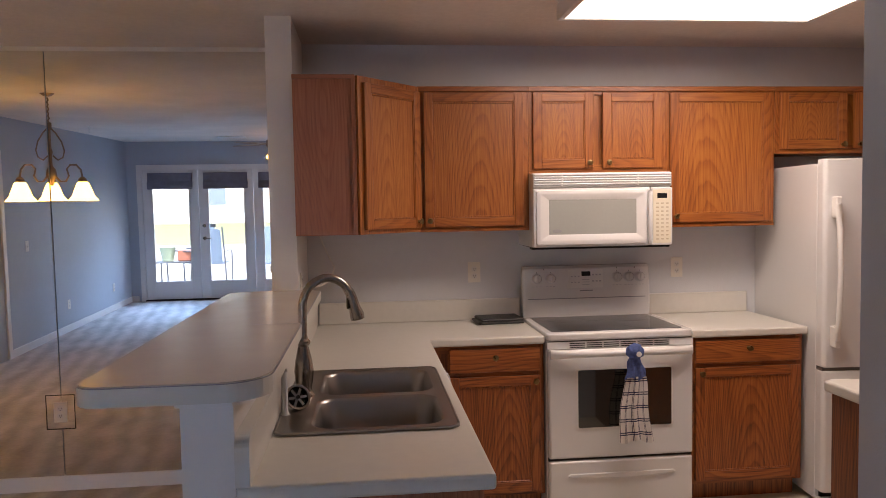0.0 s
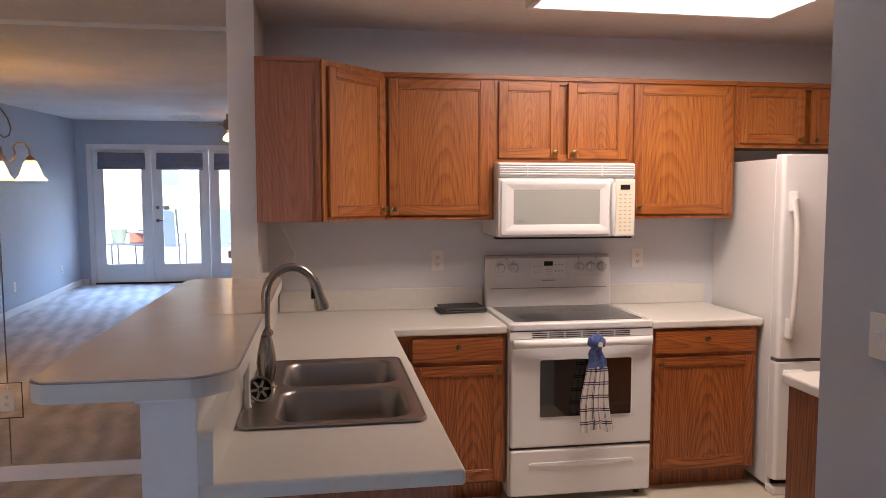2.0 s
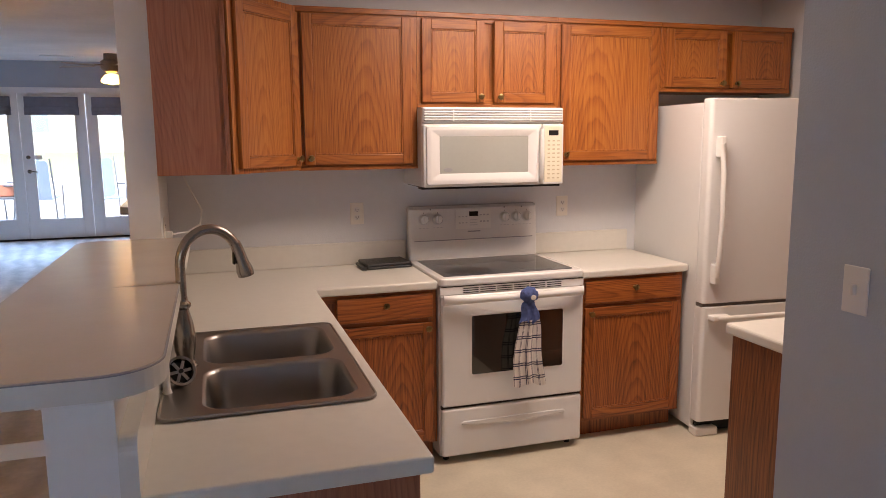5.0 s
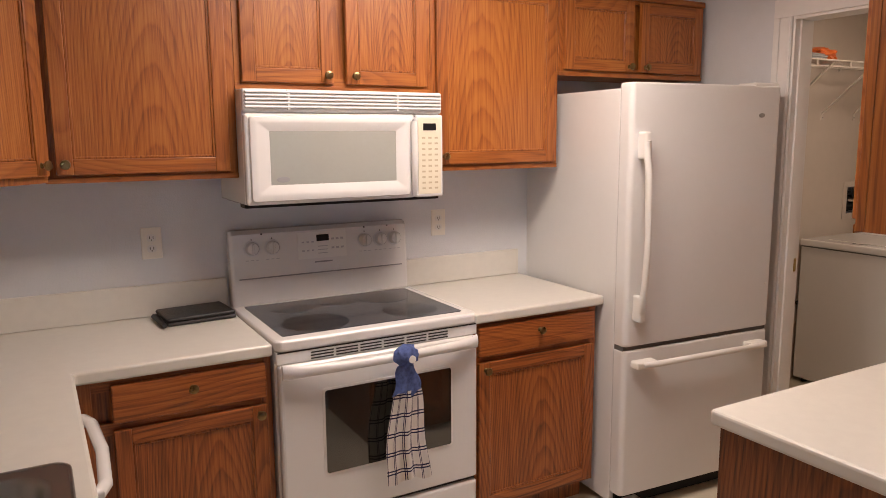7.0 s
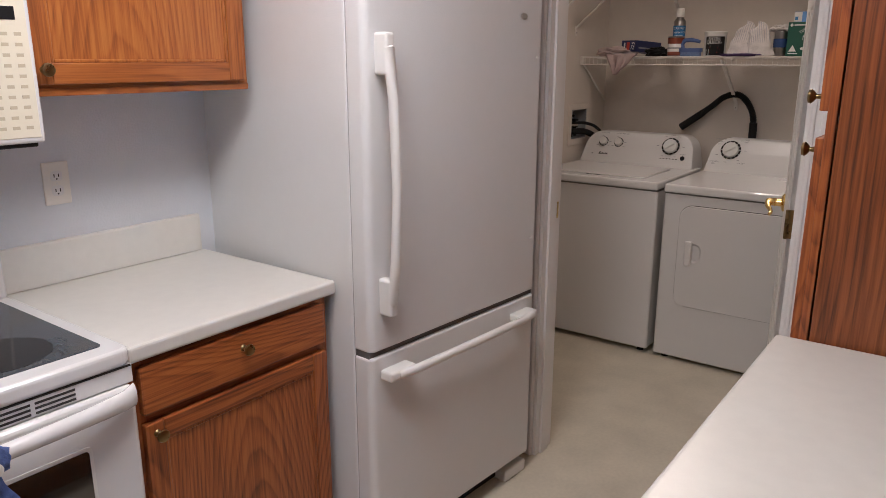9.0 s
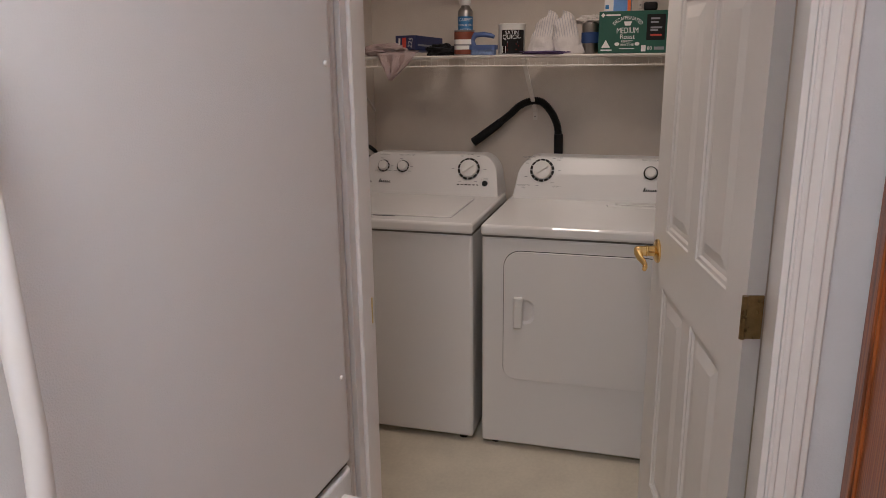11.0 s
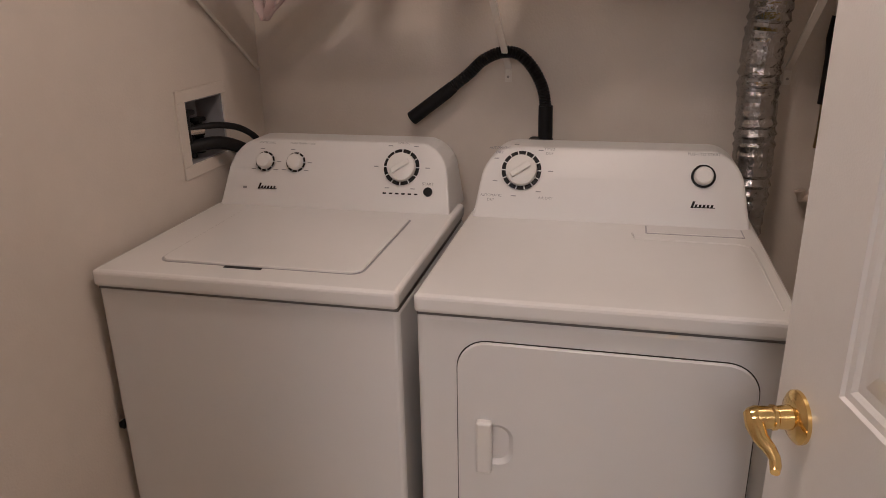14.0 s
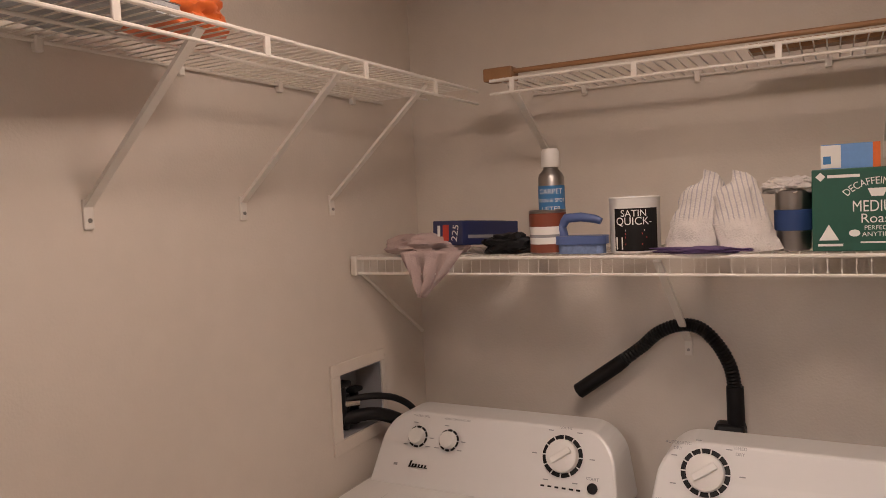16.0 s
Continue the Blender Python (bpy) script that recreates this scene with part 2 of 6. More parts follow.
def tube(bm, pts, r, seg=8, closed_ends=True):
    """A round bar along points; r is one radius or one for each point."""
    pts = [Vector(p) for p in pts]
    rs = r if isinstance(r, (list, tuple)) else [r] * len(pts)
    rings, up = [], Vector((0.13, 0.31, 0.94)).normalized()
    for i, p in enumerate(pts):
        d = (pts[min(i + 1, len(pts) - 1)] - pts[max(i - 1, 0)]).normalized()
        a = d.cross(up)
        if a.length < 0.05:
            a = d.cross(Vector((1, 0, 0)))
        a.normalize()
        b = d.cross(a).normalized()
        rings.append([bm.verts.new(p + rs[i] * (math.cos(2 * math.pi * k / seg) * a + math.sin(2 * math.pi * k / seg) * b)) for k in range(seg)])
    for q, s in zip(rings, rings[1:]):
        for k in range(seg):
            bm.faces.new((q[k], q[(k + 1) % seg], s[(k + 1) % seg], s[k]))
    if closed_ends:
        bm.faces.new(rings[0][::-1])
        bm.faces.new(rings[-1])
    return bm


def lathe(bm, profile, m=Matrix(), seg=24):
    """A turned body: profile of (radius, height) about z, placed by m."""
    rings = [[bm.verts.new(m @ Vector((r * math.cos(2 * math.pi * k / seg), r * math.sin(2 * math.pi * k / seg), z))) for k in range(seg)] for r, z in profile]
    for q, s in zip(rings, rings[1:]):
        for k in range(seg):
            bm.faces.new((q[k], q[(k + 1) % seg], s[(k + 1) % seg], s[k]))
    if profile[0][0] > 1e-4:
        bm.faces.new(rings[0][::-1])
    if profile[-1][0] > 1e-4:
        bm.faces.new(rings[-1])
    return bm


def prism(bm, outline, z0, z1, m=Matrix()):
    """An outline in x and y, given counter-clockwise, drawn up from z0 to z1."""
    a = [bm.verts.new(m @ Vector((x, y, z0))) for x, y in outline]
    b = [bm.verts.new(m @ Vector((x, y, z1))) for x, y in outline]
    bm.faces.new(a[::-1])
    bm.faces.new(b)
    k = len(a)
    for i in range(k):
        bm.faces.new((a[i], a[(i + 1) % k], b[(i + 1) % k], b[i]))
    return bm


def rounded(x0, x1, y0, y1, r, seg=6):
    """Outline of a rectangle with rounded corners; r is one radius or four, from (x0, y0) on counter-clockwise."""
    rs = r if isinstance(r, (list, tuple)) else [r] * 4
    out = []
    for (cx, cy, a), q in zip(((x0, y0, 180), (x1, y0, 270), (x1, y1, 0), (x0, y1, 90)), rs):
        px, py = (cx + q if cx == x0 else cx - q), (cy + q if cy == y0 else cy - q)
        n = seg if q > 0 else 0
        for i in range(n + 1):
            t = radians(a + 90 * (i / n if n else 0))
            out.append((px + q * math.cos(t), py + q * math.sin(t)))
    return out


def slab(bm, xs, ys, keep, z0, z1):
    """A slab on a grid of cuts, with the cells that keep(i, j) leaves out open."""
    cells = {(i, j) for i in range(len(xs) - 1) for j in range(len(ys) - 1) if keep(i, j)}
    memo = {}

    def v(i, j, z):
        if (i, j, z) not in memo:
            memo[i, j, z] = bm.verts.new((xs[i], ys[j], z))
        return memo[i, j, z]
    for i, j in cells:
        bm.faces.new((v(i, j, z1), v(i + 1, j, z1), v(i + 1, j + 1, z1), v(i, j + 1, z1)))
        bm.faces.new((v(i, j, z0), v(i, j + 1, z0), v(i + 1, j + 1, z0), v(i + 1, j, z0)))
        for di, dj, a, b in ((0, -1, (i, j), (i + 1, j)), (1, 0, (i + 1, j), (i + 1, j + 1)), (0, 1, (i + 1, j + 1), (i, j + 1)), (-1, 0, (i, j + 1), (i, j))):
            if (i + di, j + dj) not in cells:
                bm.faces.new((v(*a, z0), v(*b, z0), v(*b, z1), v(*a, z1)))
    return bm


def mesh_of(name, bm, mat, smooth=False):
    me = bpy.data.meshes.new(name)
    bmesh.ops.recalc_face_normals(bm, faces=bm.faces[:])
    bm.to_mesh(me)
    bm.free()
    me.materials.append(mat)
    if smooth:
        for p in me.polygons:
            p.use_smooth = True
        me.set_sharp_from_angle(angle=radians(40))
    return me


def part(name, bm, mat, parent, label="", smooth=False, at=None):
    ob = new(name, mesh_of(name, bm, mat, smooth))
    ob.parent = parent
    if at is not None:
        ob.matrix_basis = at
    if label:
        ob["label"] = label
    return ob


def thing(name, m, label, category, group="", kind=""):
    ob = new(name)
    ob.empty_display_size = 0.1
    ob.matrix_basis = m
    return tagged(ob, label, category, group, kind)


def solid(name, bm, mat, label, category, group="", kind="", smooth=False, m=None):
    ob = new(name, mesh_of(name, bm, mat, smooth))
    if m is not None:
        ob.matrix_basis = m
    return tagged(ob, label, category, group, kind)


def B():
    return bmesh.new()


def rim(ob, width=0.004, seg=2):
    mod = ob.modifiers.new("edges", "BEVEL")
    mod.width, mod.segments, mod.limit_method, mod.angle_limit = width, seg, "ANGLE", radians(50)
    return ob


def rot(axis, deg):
    return Matrix.Rotation(radians(deg), 4, axis)


def structure(name, bm, mat, label, category="wall", smooth=False):
    return solid(name, bm, mat, label, category, kind="structure", smooth=smooth)


# ---- large structure ----
CH = 2.465
MY = 5.00


def wall(name, x0, x1, y0, y1, mat, label, z0=0.0, z1=CH):
    return structure(name, bx(B(), x0, x1, y0, y1, z0, z1), mat, label)


wall("wall_kitchen_back", 0.487, 4.03, 4.89, 5.12, PAINT, "blue-grey painted kitchen wall behind the stove")
wall("wall_mirror_back", -2.95, 0.365, MY + 0.03, MY + 0.15, DAYLIT_PAINT, "painted wall behind the mirror panels")
wall("wall_stub", 0.365, 0.487, 4.30, 5.12, TRIM, "white full-height wall end above the bar")
wall("wall_half", 0.385, 0.505, 2.47, 4.30, TRIM, "white painted half wall under the bar top", 0, 1.125)
wall("wall_west", -2.95, -2.83, -2.62, MY + 0.03, DAYLIT_PAINT, "blue-grey painted living room side wall")
wall("wall_east", 2.16, 2.28, -2.5, 2.62, DAYLIT_PAINT, "blue-grey painted wall end with a light switch")
wall("wall_kitchen_south", 2.28, 3.97, 2.46, 2.58, DAYLIT_PAINT, "blue-grey painted wall behind the counter")
wall("wall_laundry_east", 6.145, 6.27, 2.91, 4.90, CREAM, "grey-cream painted wall behind washer and dryer")
wall("wall_laundry_south", 4.09, 6.145, 2.91, 3.03, CREAM, "cream painted laundry wall")


def pierced(name, along, c0, c1, s0, s1, o0, o1, oz0, oz1, mat, label):
    """A wall between c0 and c1 across, from s0 to s1 along, with one opening."""
    bm = B()
    cuts, zs = [s0, o0, o1, s1], [0.0, max(oz0, 0.0), oz1, CH] if oz0 > 0 else [0.0, oz1, CH]
    hole = 1 if oz0 > 0 else 0
    slab(bm, cuts, zs, lambda i, j: not (i == 1 and j == hole), c0, c1)
    for v in bm.verts:
        s, z, c = v.co
        v.co = (s, c, z) if along == "x" else (c, s, z)
    return structure(name, bm, mat, label)


pierced("wall_south", "x", -2.62, -2.50, -2.83, 2.28, -2.64, -0.06, 0, 2.08, DAYLIT_PAINT, "blue-grey wall with the french door unit")
DY0, DY1, DZ = 3.288, 4.134, 2.06
pierced("wall_laundry_door", "y", 3.97, 4.09, 2.58, 4.89, DY0, DY1, 0, DZ, PAINT, "blue-grey wall with the laundry doorway")
pierced("wall_laundry_side", "x", 4.90, 5.12, 4.03, 6.27, 5.694, 5.916, 1.044, 1.234, CREAM, "cream painted laundry wall with shelf brackets")
structure("ceiling", bx(B(), -2.95, 6.27, -2.62, 5.12, CH, CH + 0.1), CEIL, "off-white textured ceiling", "ceiling")
structure("floor_carpet", slab(B(), [-2.83, 0.53, 2.16], [-2.5, 2.30, MY + 0.03], lambda i, j: not (i == 1 and j == 1), -0.05, 0.0), CARPET, "brown cut-pile carpet with vacuum marks", "carpet")
structure("floor_vinyl", slab(B(), [0.53, 2.16, 6.145], [2.30, 2.58, 4.90], lambda i, j: True, -0.05, 0.0), VINYL, "cream vinyl kitchen and laundry floor", "floor")
# ---- cabinets ----
def knob(parent, x, y, z, mat=BRASS, d=(0, -1, 0)):
    m = Matrix.Translation((x, y, z)) @ Vector(d).to_track_quat("Z", "Y").to_matrix().to_4x4()
    return part("knob", lathe(B(), [(0.009, 0), (0.006, 0.004), (0.005, 0.012), (0.012, 0.017), (0.0155, 0.022), (0.014, 0.027), (0.007, 0.029), (0.001, 0.029)], m, 16), mat, parent, "antique brass knob", True)


def cab_door(parent, x0, x1, z0, z1, y=0.0, kn=None, v=OAK_V, h=OAK_H, s=0.048):
    """A frame-and-panel door whose back lies at y, with its front towards -y."""
    t = 0.020
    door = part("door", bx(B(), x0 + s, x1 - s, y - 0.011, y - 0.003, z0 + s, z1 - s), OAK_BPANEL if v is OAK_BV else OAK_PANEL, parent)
    for a in (x0, x1 - s):
        part("stile", bx(B(), a, a + s, y - t, y, z0, z1, 0.003), v, door)
    for a in (z0, z1 - s):
        part("rail", bx(B(), x0 + s, x1 - s, y - t + 0.0005, y - 0.0005, a, a + s, 0.003), h, door)
    bead = B()
    for a, b, c, d in ((x0 + s, x0 + s + 0.008, z0 + s, z1 - s), (x1 - s - 0.008, x1 - s, z0 + s, z1 - s), (x0 + s + 0.008, x1 - s - 0.008, z0 + s, z0 + s + 0.008), (x0 + s + 0.008, x1 - s - 0.008, z1 - s - 0.008, z1 - s)):
        bx(bead, a, b, y - 0.016, y - 0.004, c, d, 0.002, 1)
    part("bead", bead, v, door)
    if kn:
        knob(door, kn[0], y - t, kn[1])
    return door


def drawer_front(parent, x0, x1, z0, z1, y=0.0, v=OAK_H):
    d = part("drawer_front", bx(B(), x0, x1, y - 0.020, y, z0, z1, 0.005), v, parent)
    knob(d, (x0 + x1) / 2, y - 0.020, z0 + (z1 - z0) * 0.64)
    return d


def face_frame(parent, w, z0, z1, v, h, stile=0.04, mids=()):
    ff = part("face_frame", bx(B(), 0, stile, 0.0, 0.019, z0, z1, 0.001, 1), v, parent)
    part("stile", bx(B(), w - stile, w, 0.0, 0.019, z0, z1, 0.001, 1), v, ff)
    for a in (z0, z1 - stile, *mids):
        part("rail", bx(B(), stile, w - stile, 0.0005, 0.0185, a, a + stile), h, ff)
    return ff


def wall_cabinet(x0, x1, yf, z0, z1, doors, label, depth, rz=0, origin=None):
    cab = thing("wall_cabinet", pose(*(origin or (x0, yf, z0)), 0, 0, rz), label, "cabinet", "oak wall cabinets")
    w, h = x1 - x0, z1 - z0
    part("body", bx(B(), 0.001, w - 0.001, 0.019, depth, 0.0, h, 0.001, 1), OAK_V, cab)
    face_frame(cab, w, 0.0, h, OAK_V, OAK_H)
    for a, b, kn in doors:
        cab_door(cab, a, b, 0.022, h - 0.030, 0.0, kn)
    part("top_moulding", bx(B(), -0.001, w + 0.001, -0.010, 0.0, h - 0.022, h + 0.004, 0.003), OAK_H, cab)
    part("light_rail", bx(B(), 0.0, w, -0.004, 0.0, -0.004, 0.014, 0.002), OAK_H, cab)
    return cab


UZ, UT = 1.430, 2.182
YF = 4.600
wall_cabinet(1.098, 1.685, YF, UZ, UT, [(0.03, 0.557, (0.055, 0.055))], "orange oak wall cabinet with one tall door", 0.288)
wall_cabinet(1.686, 2.440, YF, 1.730, UT, [(0.022, 0.352, (0.325, 0.050)), (0.402, 0.732, (0.43, 0.050))], "short orange oak wall cabinet above the microwave", 0.288)
wall_cabinet(2.441, 3.064, YF, UZ, UT, [(0.022, 0.600, (0.050, 0.055))], "orange oak wall cabinet with one wide door", 0.288)
wall_cabinet(3.066, 3.940, YF, 1.822, UT, [(0.025, 0.415, (0.388, 0.045)), (0.459, 0.849, (0.486, 0.045))], "short orange oak wall cabinet above the refrigerator", 0.288)

# diagonal corner cabinet
corner = thing("corner_cabinet", pose(0.488, 4.262, UZ), "orange oak diagonal corner wall cabinet", "cabinet", "oak wall cabinets")
part("body", prism(B(), [(0.0, 0.004), (0.292, 0.004), (0.605, 0.334), (0.605, 0.625), (0.0, 0.625)], 0.0, UT - UZ), LIGHT_TINT_V, corner, "oak end panel with the daylight's tint in its colour")
DG = math.degrees(math.atan2(0.330, 0.313))
DL = math.hypot(0.330, 0.313)
face = part("face_frame", bx(B(), 0.0, DL, -0.016, 0.0, 0.0, UT - UZ, 0.002), OAK_V, corner, at=pose(0.292, 0.004, 0, 0, 0, DG))
d = cab_door(corner, 0.03, DL - 0.012, 0.022, UT - UZ - 0.03, -0.016, (DL - 0.042, 0.055))
d.matrix_basis = pose(0.292, 0.004, 0, 0, 0, DG)
part("end_stile", bx(B(), 0.272, 0.292, -0.004, 0.004, 0.0, UT - UZ, 0.001, 1), LIGHT_TINT_V, corner)
part("top_moulding", bx(B(), -0.001, 0.292, -0.006, 0.004, UT - UZ - 0.015, UT - UZ + 0.004, 0.002), LIGHT_TINT_H, corner)


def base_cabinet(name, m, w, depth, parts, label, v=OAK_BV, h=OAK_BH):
    cab = thing(name, m, label, "cabinet", "oak base cabinets")
    bm = B()
    bx(bm, 0.001, w - 0.001, 0.019, depth, 0.105, 0.870)
    part("body", bm, v, cab)
    part("toe_kick", bx(B(), 0.001, w - 0.001, 0.075, 0.09, 0.0, 0.105), v, cab, "dark recessed toe kick")
    face_frame(cab, w, 0.105, 0.870, v, h, 0.038, (0.695,))
    for kind, a, b, kn in parts:
        if kind == "drawer":
            drawer_front(cab, a, b, 0.735, 0.852, 0.0, h)
        else:
            cab_door(cab, a, b, 0.125, 0.712, 0.0, kn, v, h)
    return cab


YC = 4.312
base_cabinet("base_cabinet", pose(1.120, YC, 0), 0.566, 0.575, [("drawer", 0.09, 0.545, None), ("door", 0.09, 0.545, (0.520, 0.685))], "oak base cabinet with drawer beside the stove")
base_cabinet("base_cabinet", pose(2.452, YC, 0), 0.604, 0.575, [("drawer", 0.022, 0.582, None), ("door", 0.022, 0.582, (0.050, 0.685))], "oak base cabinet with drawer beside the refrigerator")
# sink cabinet along the half wall, facing the kitchen floor
sinkcab = thing("sink_cabinet", pose(1.090, 2.490, 0, 0, 0, 90), "oak sink base cabinet with plain end panel", "cabinet", "oak base cabinets")
part("body", slab(B(), [0.0, 0.31, 1.16], [0.019, 0.50, 0.55], lambda i, j: True, 0.105, 0.70), LIGHT_TINT_V, sinkcab)
part("end_panel", bx(B(), -0.012, 0.0, 0.0, 0.556, 0.0, 0.870), LIGHT_TINT_V, sinkcab, "plain oak end panel")
part("toe_kick", bx(B(), 0.0, 1.16, 0.075, 0.09, 0.0, 0.105), LIGHT_TINT_V, sinkcab)
face_frame(sinkcab, 1.16, 0.105, 0.870, LIGHT_TINT_V, LIGHT_TINT_H, 0.04, (0.695,))
for a, b, k in ((0.03, 0.56, 0.53), (0.60, 1.13, 0.63)):
    cab_door(sinkcab, a, b, 0.125, 0.712, 0.0, (k, 0.685))
# dishwasher between sink cabinet and corner
dish = thing("dishwasher", pose(1.095, 3.656, 0, 0, 0, 90), "white dishwasher with a curved bar handle", "dishwasher")
part("body", bx(B(), 0.0, 0.60, 0.03, 0.55, 0.10, 0.868), WHITE, dish)
part("door", bx(B(), 0.003, 0.597, -0.012, 0.03, 0.12, 0.868, 0.012), WHITE, dish)
part("toe_panel", bx(B(), 0.003, 0.597, 0.07, 0.09, 0.0, 0.10), BLACK, dish)
bm = B()
tube(bm, [(0.05, -0.012, 0.80), (0.055, -0.035, 0.80), (0.10, -0.052, 0.80), (0.30, -0.062, 0.80), (0.50, -0.052, 0.80), (0.545, -0.035, 0.80), (0.55, -0.012, 0.80)], 0.016, 10)
part("handle", bm, WHITE, dish, smooth=True)

# ---- worktops ----
top = solid("kitchen_counter", slab(B(), [0.507, 0.572, 1.052, 1.118, 1.688], [2.457, 2.850, 3.615, 4.283, 4.889], lambda i, j: not (i == 1 and j == 1) and not (i == 3 and j < 3), 0.870, 0.910), LAMIN, "cream laminate L-shaped counter with sink cutout", "countertop")
rim(top, 0.009, 3)
bm = B()
prism(bm, [(x, z) for x, z in rounded(2.457, 4.889, 0.910, 1.030, [0, 0, 0.0, 0.035])], 0.506, 0.540)
for v in bm.verts:
    v.co = (v.co.z, v.co.x, v.co.y)
part("backsplash", bm, LAMIN, top)
part("backsplash", bx(B(), 0.546, 1.688, 4.869, 4.889, 0.910, 1.030, 0.005), LAMIN, top)
top2 = solid("stove_side_counter", bx(B(), 2.447, 3.074, 4.283, 4.889, 0.870, 0.910), LAMIN, "white laminate counter section beside the refrigerator", "countertop")
rim(top2, 0.009, 3)
part("backsplash", bx(B(), 2.447, 3.058, 4.869, 4.889, 0.910, 1.030, 0.005), LAMIN, top2)
bar = solid("bar_top", prism(B(), rounded(0.172, 0.592, 2.405, 4.298, [0.06, 0.11, 0.03, 0.09], 8), 1.126, 1.170), BARLAM, "beige laminate raised bar top with white edge band", "bar counter")
part("edge_band", prism(B(), rounded(0.168, 0.596, 2.401, 4.2975, [0.062, 0.112, 0.03, 0.092], 8), 1.124, 1.1665), LAMIN, bar, "white edge band")
part("seam", bx(B(), 0.42, 0.590, 3.238, 3.2405, 1.1655, 1.1703), GREYP, bar)
part("edge_line", prism(B(), rounded(0.1675, 0.5965, 2.4005, 4.2978, [0.0625, 0.1125, 0.03, 0.0925], 8), 1.1655, 1.1668), GREYP, bar, "dark joint line under the laminate")
for a, b, c, d in ((0.375, 0.3845, 2.46, 4.30), (0.3845, 0.5055, 2.458, 2.4695)):
    part("cove_trim", bx(B(), a, b, c, d, 1.100, 1.1235, 0.003), TRIM, bar)

# ---- right-hand counter, pantry and wall cabinet ----
pen = solid("side_counter", bx(B(), 2.437, 3.380, 2.581, 3.198, 0.870, 0.910), LAMIN, "white laminate counter between wall end and pantry", "countertop")
rim(pen, 0.010, 3)
side = base_cabinet("base_cabinet", pose(3.378, 3.178, 0, 0, 0, 180), 0.905, 0.595, [("drawer", 0.02, 0.44, None), ("drawer", 0.46, 0.885, None), ("door", 0.02, 0.44, (0.41, 0.685)), ("door", 0.46, 0.885, (0.49, 0.685))], "oak base cabinet with plain end panel, shade in its colour")
part("end_panel", bx(B(), 0.905, 0.917, -0.004, 0.595, 0.0, 0.868), PANTRY_SIDE, side, "plain oak end panel")
pantry = thing("pantry_cabinet", pose(3.940, 3.152, 0, 0, 0, 180), "tall oak pantry cabinet beside the laundry doorway", "cabinet")
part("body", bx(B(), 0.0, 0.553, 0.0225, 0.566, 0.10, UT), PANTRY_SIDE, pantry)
part("toe_kick", bx(B(), 0.0, 0.556, 0.08, 0.10, 0.0, 0.10), LIGHT_TINT_V, pantry)
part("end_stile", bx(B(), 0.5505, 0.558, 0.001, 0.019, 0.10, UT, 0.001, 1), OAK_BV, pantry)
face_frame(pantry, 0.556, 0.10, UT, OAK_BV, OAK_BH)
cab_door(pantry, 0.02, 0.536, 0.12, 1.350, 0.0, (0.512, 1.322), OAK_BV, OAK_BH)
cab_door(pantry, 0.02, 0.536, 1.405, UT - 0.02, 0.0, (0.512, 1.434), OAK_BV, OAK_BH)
rcab = wall_cabinet(0, 0.877, 0, 1.370, UT, [(0.02, 0.43, (0.40, 0.05)), (0.45, 0.857, (0.48, 0.05))], "dark oak wall cabinet over the side counter", 0.31, 180, (3.358, 2.905, 1.370))

# ---- stove ----
ST = thing("stove", pose(1.692, 4.270, 0), "white electric range with black glass top", "stove")
SW = 0.752
part("body", bx(B(), 0.0, SW, 0.022, 0.600, 0.035, 0.885, 0.004), WHITE, ST)
for a in (0.03, SW - 0.06):
    part("foot", cyl(B(), (a + 0.015, 0.06, 0), (a + 0.015, 0.06, 0.036), 0.015), BLACK, ST)
ct = part("cooktop_frame", prism(B(), rounded(-0.003, SW + 0.003, -0.012, 0.600, [0.03, 0.03, 0.0, 0.0]), 0.884, 0.922), WHITE, ST)
rim(ct, 0.010, 3)
gl = part("cooktop_glass", prism(B(), rounded(0.035, SW - 0.035, 0.040, 0.520, 0.012), 0.920, 0.9245), COOKG, ST, "black ceramic glass")
for x, y, r in ((0.190, 0.160, 0.118), (0.560, 0.155, 0.100), (0.185, 0.405, 0.082), (0.560, 0.400, 0.098), (0.375, 0.420, 0.070)):
    part("burner", lathe(B(), [(r, 0.0), (r, 0.0006), (0.0005, 0.0006)], Matrix.Translation((x, y, 0.9243)), 40), RINGM, gl, "dark burner ring")
# back panel with sloped face
bm = B()
outline = [(0.545, 0.915), (0.610, 0.915), (0.610, 1.200), (0.596, 1.212), (0.578, 1.210), (0.562, 1.195), (0.548, 1.020)]
prism(bm, outline, 0.0, SW - 0.004)
for v in bm.verts:
    y, z, x = v.co
    v.co = (x + 0.002, y, z)
bp = part("control_panel", bm, WHITE, ST)
rim(bp, 0.012, 3)
SLOPE = math.degrees(math.atan2(0.562 - 0.548, 1.195 - 1.020))


def on_panel(name, x, z, r, h, mat, label=""):
    return part(name, lathe(B(), [(r, 0), (r * 0.96, h * 0.7), (r * 0.8, h), (0.0005, h)], pose(x, 0.548 + (z - 1.02) * 0.08, z, 90 - SLOPE), 20), mat, bp, label, True)


